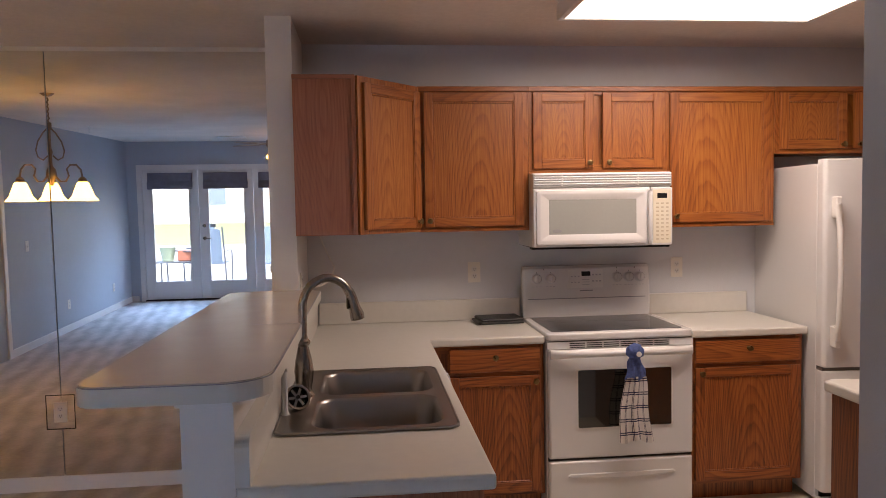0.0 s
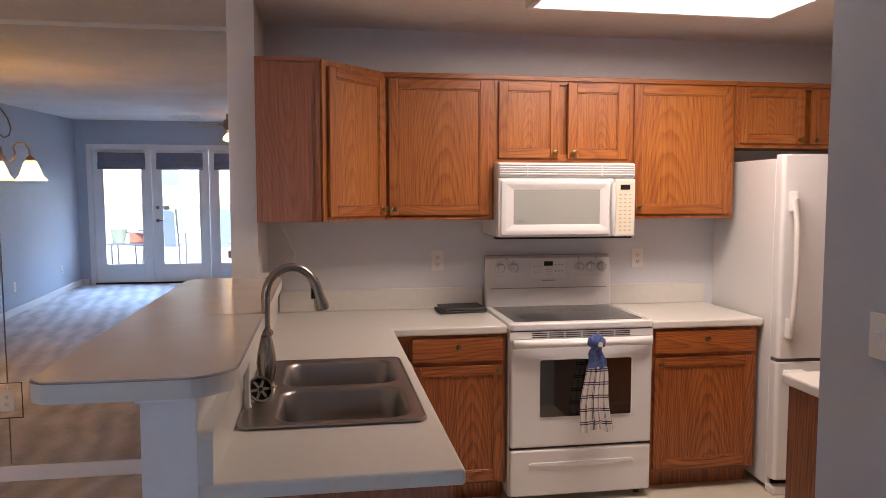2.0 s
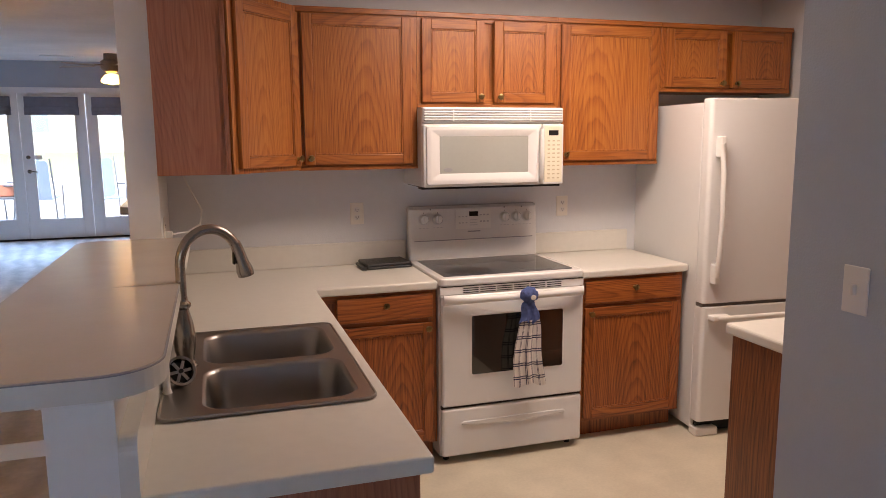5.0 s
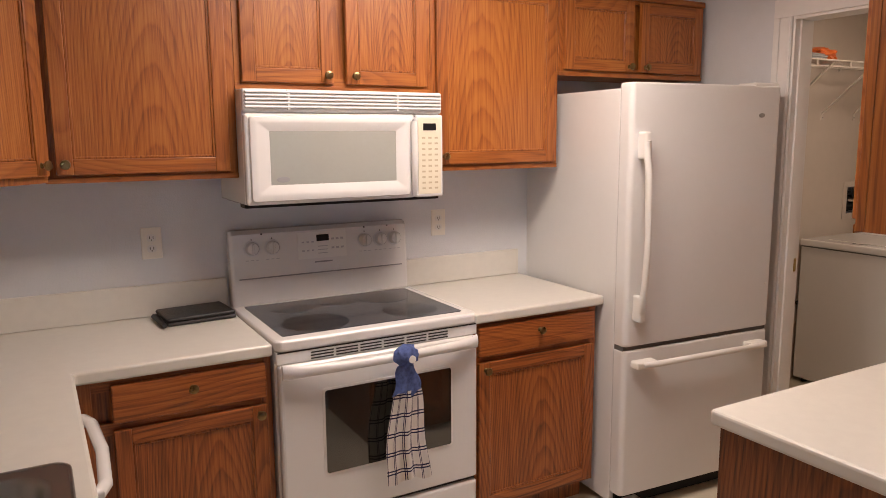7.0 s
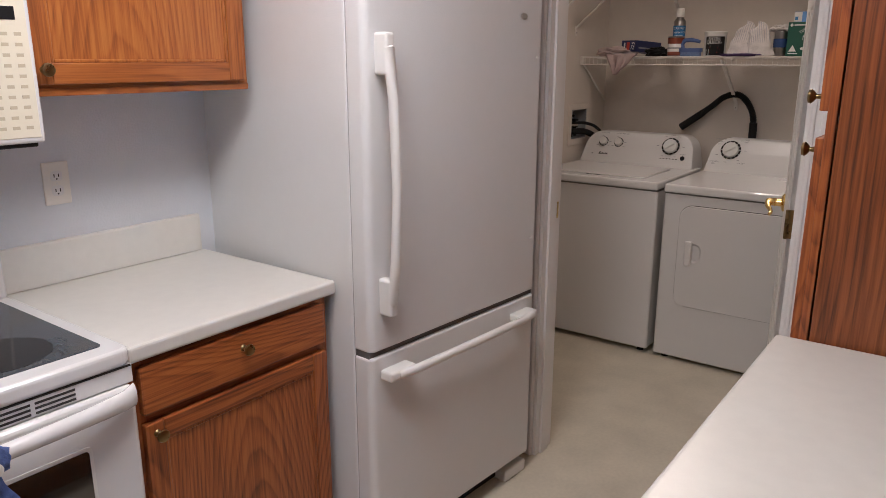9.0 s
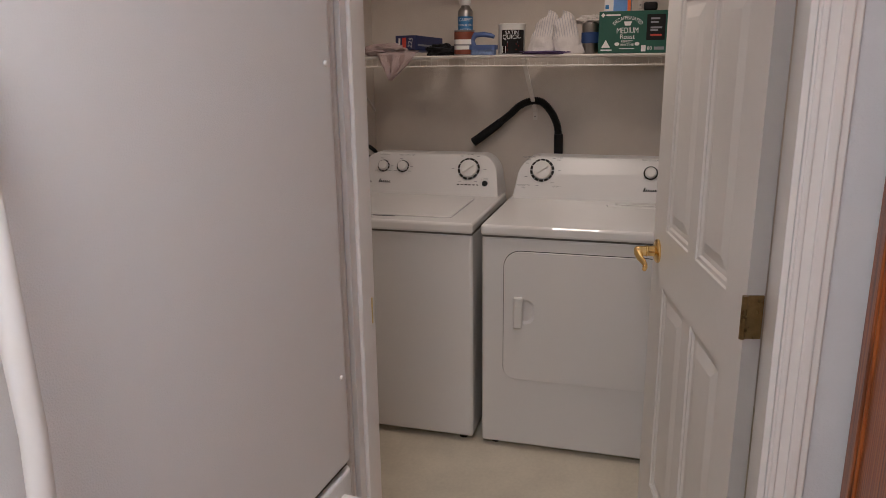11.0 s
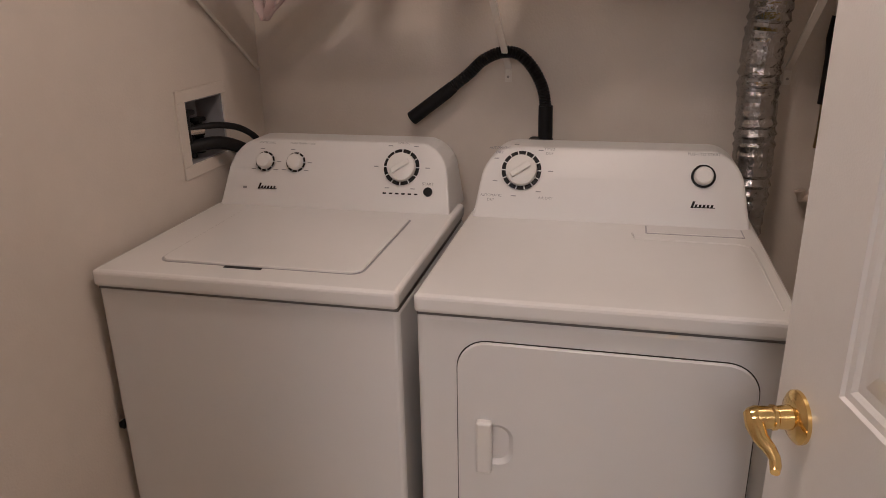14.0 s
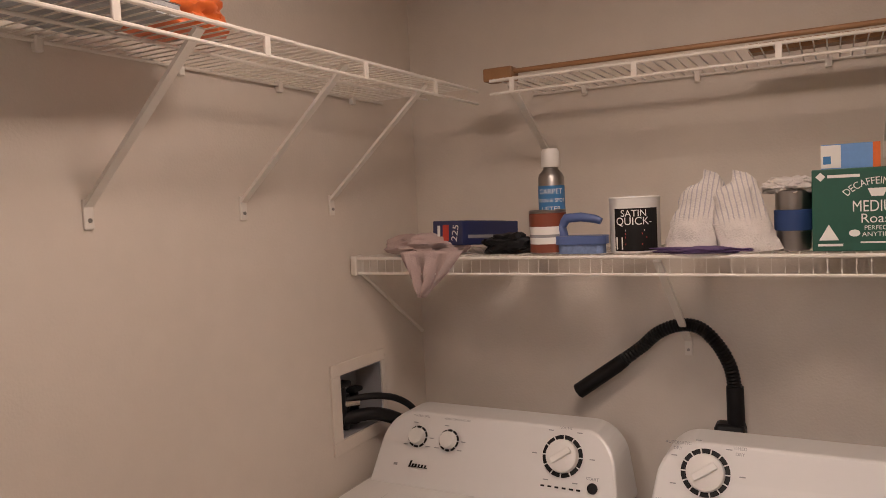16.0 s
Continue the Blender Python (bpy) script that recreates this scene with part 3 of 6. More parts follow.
def panel_patch(name, x0, x1, z0, z1, lift, mat, label=""):
    """A flat patch on the sloped face of the control panel."""
    def ys(z):
        return 0.548 + (z - 1.02) * 0.08
    bm = B()
    a = [bm.verts.new((x, ys(z) - lift, z)) for x, z in ((x0, z0), (x1, z0), (x1, z1), (x0, z1))]
    b = [bm.verts.new((x, ys(z) + 0.002, z)) for x, z in ((x0, z0), (x1, z0), (x1, z1), (x0, z1))]
    bm.faces.new(a)
    for k in range(4):
        bm.faces.new((a[k], b[k], b[(k + 1) % 4], a[(k + 1) % 4]))
    return part(name, bm, mat, bp, label)


DIALG = material("pale_grey_dial_plate", (0.60, 0.60, 0.61), 0.4, noise_amt=0.03, scale=10)
SOFTP = material("soft_grey_print", (0.45, 0.45, 0.46), 0.5, noise_amt=0.05, scale=30)
for x in (0.085, 0.165, 0.555, 0.625, 0.690):
    z = 1.140
    on_panel("dial", x, z, 0.032, 0.003, DIALG)
    on_panel("knob", x, z, 0.026, 0.026, WHITE)
    part("grip", bx(B(), x - 0.004, x + 0.004, 0.524, 0.556, z - 0.021, z + 0.021, 0.002), WHITE, bp)
    panel_patch("pointer", x - 0.0015, x + 0.0015, z + 0.030, z + 0.038, 0.0006, BLACK)
    for a in (-0.020, 0.0, 0.020):
        panel_patch("print", x + a - 0.006, x + a + 0.006, z - 0.047, z - 0.044, 0.0006, SOFTP)
for x in (0.125, 0.555, 0.660):
    panel_patch("indicator", x - 0.003, x + 0.003, 1.190, 1.196, 0.0008, BLACK)
panel_patch("display_plate", 0.268, 0.472, 1.082, 1.188, 0.0025, PLASTIC)
panel_patch("clock_display", 0.346, 0.398, 1.150, 1.176, 0.0035, BLACK, "black clock display")
for i in range(3):
    for j in range(2):
        panel_patch("button", 0.284 + i * 0.020, 0.294 + i * 0.020, 1.112 + j * 0.034, 1.118 + j * 0.034, 0.0032, SOFTP)
        panel_patch("button", 0.408 + i * 0.020, 0.420 + i * 0.020, 1.116 + j * 0.036, 1.124 + j * 0.036, 0.0032, SOFTP)
    panel_patch("print", 0.350, 0.392, 1.100 + i * 0.014, 1.103 + i * 0.014, 0.0032, SOFTP)
panel_patch("name_plate", 0.335, 0.410, 1.064, 1.070, 0.0007, GREYP)
# Shadow line at the panel's foot, drawn as a flat grey strip.
panel_patch("crease_shadow", 0.03, SW - 0.03, 1.022, 1.027, 0.0006, GREYP)
# oven door
od = part("oven_door", bx(B(), 0.004, SW - 0.004, -0.018, 0.022, 0.292, 0.840, 0.012, 3), WHITE, ST)
part("window_frame", prism(B(), rounded(0.145, 0.640, 0.440, 0.745, 0.012), 0, 0.003, Matrix(((1, 0, 0, 0), (0, 0, -1, -0.0178), (0, 1, 0, 0), (0, 0, 0, 1)))), PLASTIC, od)
part("oven_window", prism(B(), rounded(0.153, 0.632, 0.448, 0.737, 0.008), 0, 0.0045, Matrix(((1, 0, 0, 0), (0, 0, -1, -0.0178), (0, 1, 0, 0), (0, 0, 0, 1)))), OVENG, od, "dark oven window glass")
bm = B()
rings = []
for i in range(25):
    f = i / 24
    out = math.sin(math.pi * f) ** 0.45
    ry, rz = 0.012 + 0.004 * out, 0.026 - 0.010 * out
    rings.append([bm.verts.new((0.012 + 0.728 * f, -0.024 - 0.042 * out + ry * math.cos(t), 0.822 + 0.004 * out + rz * math.sin(t))) for t in (2 * math.pi * k / 12 for k in range(12))])
for q, s in zip(rings, rings[1:]):
    for k in range(12):
        bm.faces.new((q[k], q[(k + 1) % 12], s[(k + 1) % 12], s[k]))
bm.faces.new(rings[0][::-1])
bm.faces.new(rings[-1])
part("handle", bm, WHITE, od, "bowed white handle", smooth=True)
vent = part("vent_strip", bx(B(), 0.0, SW, -0.006, 0.022, 0.842, 0.884, 0.003), WHITE, ST)
for i in range(6):
    x = 0.115 + i * 0.087
    for z in (0.848, 0.858, 0.868):
        part("slot", bx(B(), x, x + 0.078, -0.0075, 0.0, z, z + 0.0045), RUBBER, vent)
part("top_gap", bx(B(), 0.004, SW - 0.004, -0.0072, 0.0, 0.8795, 0.8835), RUBBER, vent)
dr = part("drawer", bx(B(), 0.004, SW - 0.004, -0.016, 0.022, 0.040, 0.280, 0.012, 3), WHITE, ST)
swoop = [(0.105 + 0.542 * i / 20, 0.198 - 0.012 * math.sin(math.pi * i / 20)) for i in range(21)] + [(0.655, 0.206), (0.640, 0.216), (0.112, 0.216), (0.097, 0.206)]
grip = part("drawer_grip", prism(B(), swoop, 0.0, 0.010, Matrix(((1, 0, 0, 0), (0, 0, -1, -0.0145), (0, 1, 0, 0), (0, 0, 0, 1)))), WHITE, dr, "long curved finger pull")
rim(grip, 0.005, 3)
part("gap", bx(B(), 0.006, SW - 0.006, 0.0, 0.02, 0.278, 0.294), RUBBER, ST)

# ---- microwave over the stove ----
MW = thing("microwave", pose(1.686, 4.503, 1.335), "white over-the-range microwave oven", "microwave")
part("body", bx(B(), 0.0, 0.754, 0.028, 0.384, 0.0, 0.390, 0.006), WHITE, MW)
gr = part("top_grille", bx(B(), 0.0, 0.754, 0.006, 0.030, 0.312, 0.390, 0.008, 3), WHITE, MW)
for i in range(5):
    z = 0.322 + i * 0.0125
    part("louvre", bx(B(), 0.010, 0.744, 0.0, 0.010, z, z + 0.0035), GREYW, gr)
    part("slat", bx(B(), 0.006, 0.748, -0.004, 0.012, z + 0.0040, z + 0.0115, 0.003), WHITE, gr)
for x in (0.150, 0.560):
    part("grille_post", bx(B(), x, x + 0.010, -0.003, 0.010, 0.320, 0.386, 0.001, 1), WHITE, gr)
md = part("door", bx(B(), 0.0, 0.634, -0.004, 0.030, 0.0, 0.308, 0.010, 3), WHITE, MW)
bm = B()  # wide bevelled surround of the window
ring_at = lambda x0, x1, z0, z1, r, y: [bm.verts.new((x, y, z)) for x, z in rounded(x0, x1, z0, z1, r, 4)]
rings = [ring_at(0.012, 0.612, 0.010, 0.300, 0.012, -0.003), ring_at(0.016, 0.608, 0.014, 0.296, 0.012, -0.014), ring_at(0.030, 0.598, 0.030, 0.284, 0.010, -0.0185), ring_at(0.040, 0.590, 0.040, 0.276, 0.008, -0.0175), ring_at(0.084, 0.553, 0.068, 0.248, 0.003, -0.0045)]
for q, s in zip(rings, rings[1:]):
    for i in range(len(q)):
        bm.faces.new((q[i], q[(i + 1) % len(q)], s[(i + 1) % len(s)], s[i]))
part("window_surround", bm, WHITE, md, "wide bevelled white surround", True)
part("window", bx(B(), 0.083, 0.554, -0.0055, 0.002, 0.067, 0.249), GREYW, md, "grey screened window")
part("badge", lathe(B(), [(0.024, 0), (0.024, 0.001), (0.018, 0.0012), (0.0005, 0.0012)], pose(0.125, -0.0055, 0.085, 90) @ Matrix.Diagonal((1, 0.42, 1, 1)), 24), GREYP, md, "oval maker's badge")
bm = B()
tube(bm, [(0.628, 0.0, 0.012), (0.624, -0.018, 0.030), (0.620, -0.030, 0.15), (0.624, -0.018, 0.282), (0.628, 0.0, 0.300)], [0.010, 0.012, 0.013, 0.012, 0.010], 10)
part("handle", bm, WHITE, md, smooth=True)
KEYPAD = material("yellowed_ivory_key_pad", (0.72, 0.665, 0.52), 0.4, noise_amt=0.04, scale=8)
mp = part("control_panel", bx(B(), 0.637, 0.754, -0.004, 0.030, 0.0, 0.308, 0.008, 3), WHITE, MW)
part("key_pad", bx(B(), 0.646, 0.744, -0.0055, 0.0, 0.012, 0.296, 0.001, 1), KEYPAD, mp, "ivory key pad")
part("display", bx(B(), 0.668, 0.722, -0.0068, -0.004, 0.250, 0.276), BLACK, mp, "black display")
KEYPRINT = material("tan_key_print", (0.50, 0.43, 0.30), 0.45, noise_amt=0.05, scale=30)
for i in range(3):
    for j in range(10):
        part("key", bx(B(), 0.662 + i * 0.027, 0.676 + i * 0.027, -0.0062, -0.005, 0.030 + j * 0.021, 0.037 + j * 0.021), KEYPRINT, mp)
part("underside", bx(B(), 0.02, 0.734, 0.06, 0.370, -0.006, 0.001), RUBBER, MW, "dark filter plate below")
part("vent_lip", bx(B(), 0.0, 0.754, 0.034, 0.10, -0.012, 0.002, 0.003), BLACK, MW)

# ---- refrigerator ----
FR = thing("refrigerator", pose(3.070, 4.160, 0, 0, 0, -4.0), "white bottom-freezer refrigerator with curved bar handles", "refrigerator")
FW = 0.795
GASKET = material("pale_grey_gasket", (0.42, 0.41, 0.40), 0.7, noise_amt=0.05, scale=10)
part("body", bx(B(), 0.0, FW, 0.062, 0.745, 0.03, 1.742, 0.006), FRIDGE, FR)
for a, z0, z1, nm in ((0, 0.722, 1.762, "upper_door"), (1, 0.085, 0.704, "freezer_drawer")):
    bm = B()
    prism(bm, rounded(-0.004, FW + 0.004, -0.012, 0.055, [0.022, 0.022, 0, 0]), z0, z1)
    dd = part(nm, bm, FRIDGE, FR)
    rim(dd, 0.006, 2)
    bm = B()
    if a == 0:
        pts = [(0.044, -0.014, 0.85), (0.044, -0.050, 0.87), (0.047, -0.062, 0.98), (0.048, -0.070, 1.18), (0.047, -0.062, 1.41), (0.044, -0.050, 1.535), (0.044, -0.014, 1.555)]
        tube(bm, pts, [0.014, 0.015, 0.014, 0.013, 0.014, 0.016, 0.015], 10)
        h = part("handle", bm, PLASTIC, dd, "curved white bar handle", True)
        for z in (0.83, 1.470):
            part("handle_mount", bx(B(), 0.029, 0.060, -0.058, -0.010, z, z + 0.105, 0.008, 3), PLASTIC, h)
    else:
        tube(bm, [(0.06, -0.014, 0.652), (0.07, -0.052, 0.652), (0.12, -0.062, 0.653), (0.40, -0.070, 0.657), (0.68, -0.062, 0.653), (0.725, -0.052, 0.652), (0.735, -0.014, 0.652)], 0.013, 10)
        h = part("handle", bm, PLASTIC, dd, "curved white bar handle", True)
        for x in (0.028, 0.648):
            part("handle_mount", bx(B(), x, x + 0.105, -0.058, -0.010, 0.637, 0.667, 0.008, 3), PLASTIC, h)
    part("gasket", bx(B(), 0.004, FW - 0.004, 0.050, 0.066, z0 + 0.006, z1 - 0.006), GASKET, dd)
part("door_gap", bx(B(), 0.0, FW, 0.002, 0.055, 0.702, 0.724), SEAM, FR)
part("hinge_cover", bx(B(), FW - 0.14, FW, 0.0, 0.10, 1.742, 1.776, 0.008, 2), PLASTIC, FR)
part("badge", lathe(B(), [(0.017, 0), (0.017, 0.002), (0.0005, 0.003)], pose(FW - 0.110, -0.012, 1.640, 90) @ Matrix.Diagonal((1, 0.55, 1, 1)), 20), STEEL, FR, "small metal oval badge")
for z in (0.915, 1.515):
    part("door_plug", lathe(B(), [(0.006, 0), (0.005, 0.003), (0.0005, 0.004)], pose(FW - 0.03, -0.012, z, 90), 10), PLASTIC, FR)
part("toe_grille", bx(B(), 0.02, FW - 0.02, 0.045, 0.06, 0.012, 0.082), BLACK, FR)
for x in (0.0, FW - 0.13):
    part("foot_cover", bx(B(), x, x + 0.13, 0.0, 0.075, 0.0, 0.045, 0.008, 2), PLASTIC, FR)

# ---- washer and dryer ----
LX = 5.218
GLOSS = material("glossy_white_enamel", (0.74, 0.73, 0.71), 0.055, noise_amt=0.015, scale=2, vary=0.015)
CONSOLE = material("satin_white_console", (0.71, 0.70, 0.685), 0.30, noise_amt=0.015, scale=3)


def console(parent, w, d0, d1):
    """Sloped rear console with rounded upper corners."""
    bm = B()
    zb, zt = 0.905, 1.098
    front, back = [], []
    for x, z in rounded(0.012, w - 0.012, zb, zt, [0.0, 0.0, 0.075, 0.075], 8):
        f = (z - zb) / (zt - zb)
        tap = 0.030 * f
        x = x + tap * (1 - 2 * x / w)
        front.append(bm.verts.new((x, d0 + (d1 - d0) * f + 0.02 * f * f, z - 0.012 * abs(2 * x / w - 1) ** 2 * f)))
        back.append(bm.verts.new((x, d0 + 0.20, z - 0.012 * abs(2 * x / w - 1) ** 2 * f)))
    bm.faces.new(front)
    bm.faces.new(back[::-1])
    for i in range(len(front)):
        j = (i + 1) % len(front)
        bm.faces.new((front[i], front[j], back[j], back[i]))
    ob = part("console", bm, CONSOLE, parent)
    rim(ob, 0.006, 2)
    return ob


def dial(con, x, z, d0, d1, r, ticks, big=True):
    f = (z - 0.905) / 0.193
    y = d0 + (d1 - d0) * f + 0.02 * f * f - 0.001
    tilt = math.degrees(math.atan2(d1 - d0 + 0.02, 0.193))
    m = pose(x, y, z, 90 - tilt)
    ob = part("dial_ring", lathe(B(), [(r, 0), (r, 0.0016), (r * 0.85, 0.0018), (r * 0.85, 0)], m, 32), BLACK, con, "black dial ring")
    part("knob", lathe(B(), [(r * 0.80, 0), (r * 0.76, 0.014), (r * 0.66, 0.018), (0.0005, 0.018)], m, 28), PLASTIC, ob, "white knob", True)
    if big:
        part("grip", bx(B(), -r * 0.56, r * 0.56, -r * 0.16, r * 0.16, 0.017, 0.027, 0.003), PLASTIC, ob, at=m @ rot("Z", 35))
    for i in range(ticks):
        a = 2 * math.pi * i / ticks
        part("tick", bx(B(), r * 0.78, r * 1.02, -0.0015, 0.0015, 0, 0.0022), WHITE, ob, at=m @ rot("Z", math.degrees(a)))
        if big and i % 2 == 0 or not big and i % 3 == 0:
            part("print", bx(B(), r * 1.25, r * 1.25 + 0.013, -0.0012, 0.0012, 0, 0.0008), GREYP, ob, at=m @ Matrix.Translation((r * 1.45 * math.cos(a) - r * 1.25 - 0.006, r * 1.35 * math.sin(a), 0)))
    return ob


def on_console(con, name, x0, x1, z0, z1, d0, d1, mat, lift=0.0008):
    def y(z):
        f = (z - 0.905) / 0.193
        return d0 + (d1 - d0) * f + 0.02 * f * f - lift
    bm = B()
    bm.faces.new([bm.verts.new(p) for p in ((x0, y(z0), z0), (x1, y(z0), z0), (x1, y(z1), z1), (x0, y(z1), z1))])
    return part(name, bm, mat, con)


D0, D1 = 0.530, 0.605


def maker_mark(con_, x, z):
    """A plain slanted mark: one tall stroke and a run of short ones joined at the foot."""
    bm = B()

    def at(px, pz):
        f = (pz - 0.905) / 0.193
        return (px + 0.35 * (pz - z), D0 + (D1 - D0) * f + 0.02 * f * f - 0.0009, pz)
    strokes = [(0.0, 0.006, 0.0, 0.016)] + [(0.009 + 0.0095 * i, 0.0145 + 0.0095 * i, 0.001, 0.009) for i in range(5)] + [(0.006, 0.058, 0.001, 0.003)]
    for a, b, c, d in strokes:
        bm.faces.new([bm.verts.new(at(x + px, z + pz)) for px, pz in ((a, c), (b, c), (b, d), (a, d))])
    return part("maker_mark", bm, BLACK, con_, "black slanted maker's mark")


WA = thing("washing_machine", pose(LX, 4.878, 0, 0, 0, -90), "white top-loading washing machine", "washing machine", "laundry pair")
WW = 0.712
part("cabinet", bx(B(), 0.0, WW, 0.0, 0.66, 0.025, 0.872, 0.012, 3), WHITE, WA)
for x in (0.05, WW - 0.05):
    part("foot", cyl(B(), (x, 0.05, 0), (x, 0.05, 0.03), 0.018), BLACK, WA)
tp = part("top_deck", bx(B(), -0.002, WW + 0.002, -0.012, 0.66, 0.876, 0.917, 0.010, 3), GLOSS, WA)
part("seam", bx(B(), 0.002, WW - 0.002, 0.002, 0.64, 0.868, 0.878), SEAM, WA)
lid = part("lid", prism(B(), rounded(0.118, 0.606, 0.070, 0.470, [0.03, 0.03, 0.01, 0.01]), 0.912, 0.922), GLOSS, tp, "glossy white lid")
rim(lid, 0.003, 2)
part("lid_gap", prism(B(), rounded(0.114, 0.611, 0.066, 0.473, [0.03, 0.03, 0.01, 0.01]), 0.910, 0.9176), GREYP, tp)
part("lid_slot", bx(B(), 0.29, 0.38, 0.055, 0.065, 0.909, 0.9182), BLACK, tp)
con = console(WA, WW, D0, D1)
dial(con, 0.143, 1.035, D0, D1, 0.029, 10, False)
dial(con, 0.238, 1.035, D0, D1, 0.029, 10, False)
dial(con, 0.553, 1.032, D0, D1, 0.051, 12)
part("start_button", lathe(B(), [(0.013, 0), (0.012, 0.004), (0.0005, 0.005)], pose(0.633, D0 + 0.030, 0.972, 66), 18), BLACK, con, "black start button", True)
for i in range(6):
    on_console(con, "indicator", 0.505 + i * 0.018, 0.515 + i * 0.018, 0.963, 0.967, D0, D1, BLACK)
maker_mark(con, 0.128, 0.962)
on_console(con, "badge", 0.082, 0.094, 0.962, 0.968, D0, D1, GREYP)

DRY = thing("dryer", pose(LX, 4.130, 0, 0, 0, -90), "white front-loading clothes dryer", "dryer", "laundry pair")
WD = 0.728
part("cabinet", bx(B(), 0.0, WD, 0.0, 0.66, 0.02, 0.872, 0.012, 3), WHITE, DRY)
for x in (0.05, WD - 0.05):
    part("foot", cyl(B(), (x, 0.05, 0), (x, 0.05, 0.03), 0.018), BLACK, DRY)
tp = part("top_deck", bx(B(), -0.002, WD + 0.002, -0.012, 0.66, 0.876, 0.917, 0.010, 3), GLOSS, DRY)
part("seam", bx(B(), 0.002, WD - 0.002, 0.002, 0.64, 0.868, 0.878), SEAM, DRY)
bm = B()
tube(bm, [(0.70, 0.04, 0.916), (0.70, 0.36, 0.916), (0.695, 0.40, 0.916), (0.67, 0.415, 0.916), (0.435, 0.42, 0.916), (0.43, 0.46, 0.916)], 0.0035, 6)
part("embossed_ridge", bm, WHITE, tp, smooth=True)
part("lint_lid", bx(B(), 0.465, 0.690, 0.468, 0.524, 0.914, 0.920, 0.002), WHITE, tp)
part("lint_gap", bx(B(), 0.462, 0.693, 0.465, 0.527, 0.913, 0.9178), GREYP, tp)
fx = Matrix(((1, 0, 0, 0), (0, 0, -1, 0.0005), (0, 1, 0, 0), (0, 0, 0, 1)))
part("door_gap", prism(B(), rounded(0.0843, 0.6717, 0.3023, 0.8217, [0.05, 0.05, 0.065, 0.065], 8), 0.0, 0.0012, fx), RUBBER, DRY)
bm = B()
outer = rounded(0.0870, 0.6690, 0.3050, 0.8190, [0.047, 0.047, 0.062, 0.062], 8)
pocket = rounded(0.150, 0.206, 0.536, 0.634, [0.004, 0.034, 0.034, 0.004], 8)
loop_at = lambda pts, y: [bm.verts.new((x, y, z)) for x, z in pts]
front, hollow = loop_at([(x * 0.994 + 0.0023, z * 0.994 + 0.0034) for x, z in outer], -0.010), loop_at(pocket, -0.010)
rings = [front, loop_at(outer, -0.007), loop_at(outer, 0.0)]
edge_set = [bm.edges.new((q[i], q[(i + 1) % len(q)])) for q in (front, hollow) for i in range(len(q))]
bmesh.ops.triangle_fill(bm, use_beauty=True, edges=edge_set)
deep = loop_at([(0.170 + (x - 0.170) * 0.72, 0.585 + (z - 0.585) * 0.78) for x, z in pocket], -0.0015)
for q, s_ in ((rings[0], rings[1]), (rings[1], rings[2]), (hollow, deep)):
    for i in range(len(q)):
        bm.faces.new((q[i], q[(i + 1) % len(q)], s_[(i + 1) % len(s_)], s_[i]))
bm.faces.new(deep)
ddo = part("door", bm, WHITE, DRY)
part("handle", bx(B(), 0.128, 0.162, -0.028, -0.008, 0.520, 0.645, 0.006, 3), PLASTIC, ddo)
con = console(DRY, WD, D0, D1)
dial(con, 0.137, 1.035, D0, D1, 0.053, 14)
b = dial(con, 0.598, 1.036, D0, D1, 0.030, 0, False)
maker_mark(con, 0.570, 0.962)
# ---- laundry doorway and door ----
def casing(name, x, face, y0, y1, z1, mat, label):
    """Moulded casing round an opening in a wall across x; face is -1 or 1."""
    c = thing(name, pose(x, 0, 0), label, "door casing", kind="structure")
    w, wh = 0.090, 0.066
    for a, b, z0, zz in ((y0 - wh, y0, 0, z1), (y1, y1 + w, 0, z1), (y0 - wh, y1 + w, z1, z1 + 0.080)):
        part("board", bx(B(), *sorted((0.0, face * 0.012)), a, b, z0, zz, 0.003), mat, c)
        if zz == z1:
            inner = b if b == y0 else a
            s = -1 if b == y0 else 1
            part("bead", bx(B(), *sorted((face * 0.010, face * 0.020)), *sorted((inner + s * (b - a - 0.034), inner + s * (b - a - 0.014))), z0, zz, 0.004), mat, c)
            part("bead", bx(B(), *sorted((face * 0.010, face * 0.016)), *sorted((inner + s * 0.004, inner + s * 0.016)), z0, zz, 0.003), mat, c)
    return c


casing("casing_laundry_kitchen_side", 3.97, -1, DY0, DY1, DZ, TRIM, "white moulded door casing on the kitchen side")
casing("casing_laundry_inner_side", 4.09, 1, DY0, DY1, DZ, TRIM, "white door casing on the laundry side")
jamb = thing("jamb_laundry", pose(3.97, 0, 0), "white door jamb with stop", "door jamb", kind="structure")
for y0, y1 in ((DY0, DY0 + 0.012), (DY1 - 0.012, DY1)):
    part("side", bx(B(), -0.002, 0.122, y0, y1, 0, DZ - 0.012, 0.001, 1), TRIM, jamb)
part("stop", bx(B(), 0.026, 0.078, DY1 - 0.022, DY1 - 0.012, 0, DZ - 0.012, 0.002, 1), TRIM, jamb)
part("head", bx(B(), -0.002, 0.122, DY0, DY1, DZ - 0.012, DZ), TRIM, jamb)
part("strike_plate", bx(B(), 0.084, 0.106, DY1 - 0.0135, DY1 - 0.0115, 0.94, 1.0), GOLD, jamb)

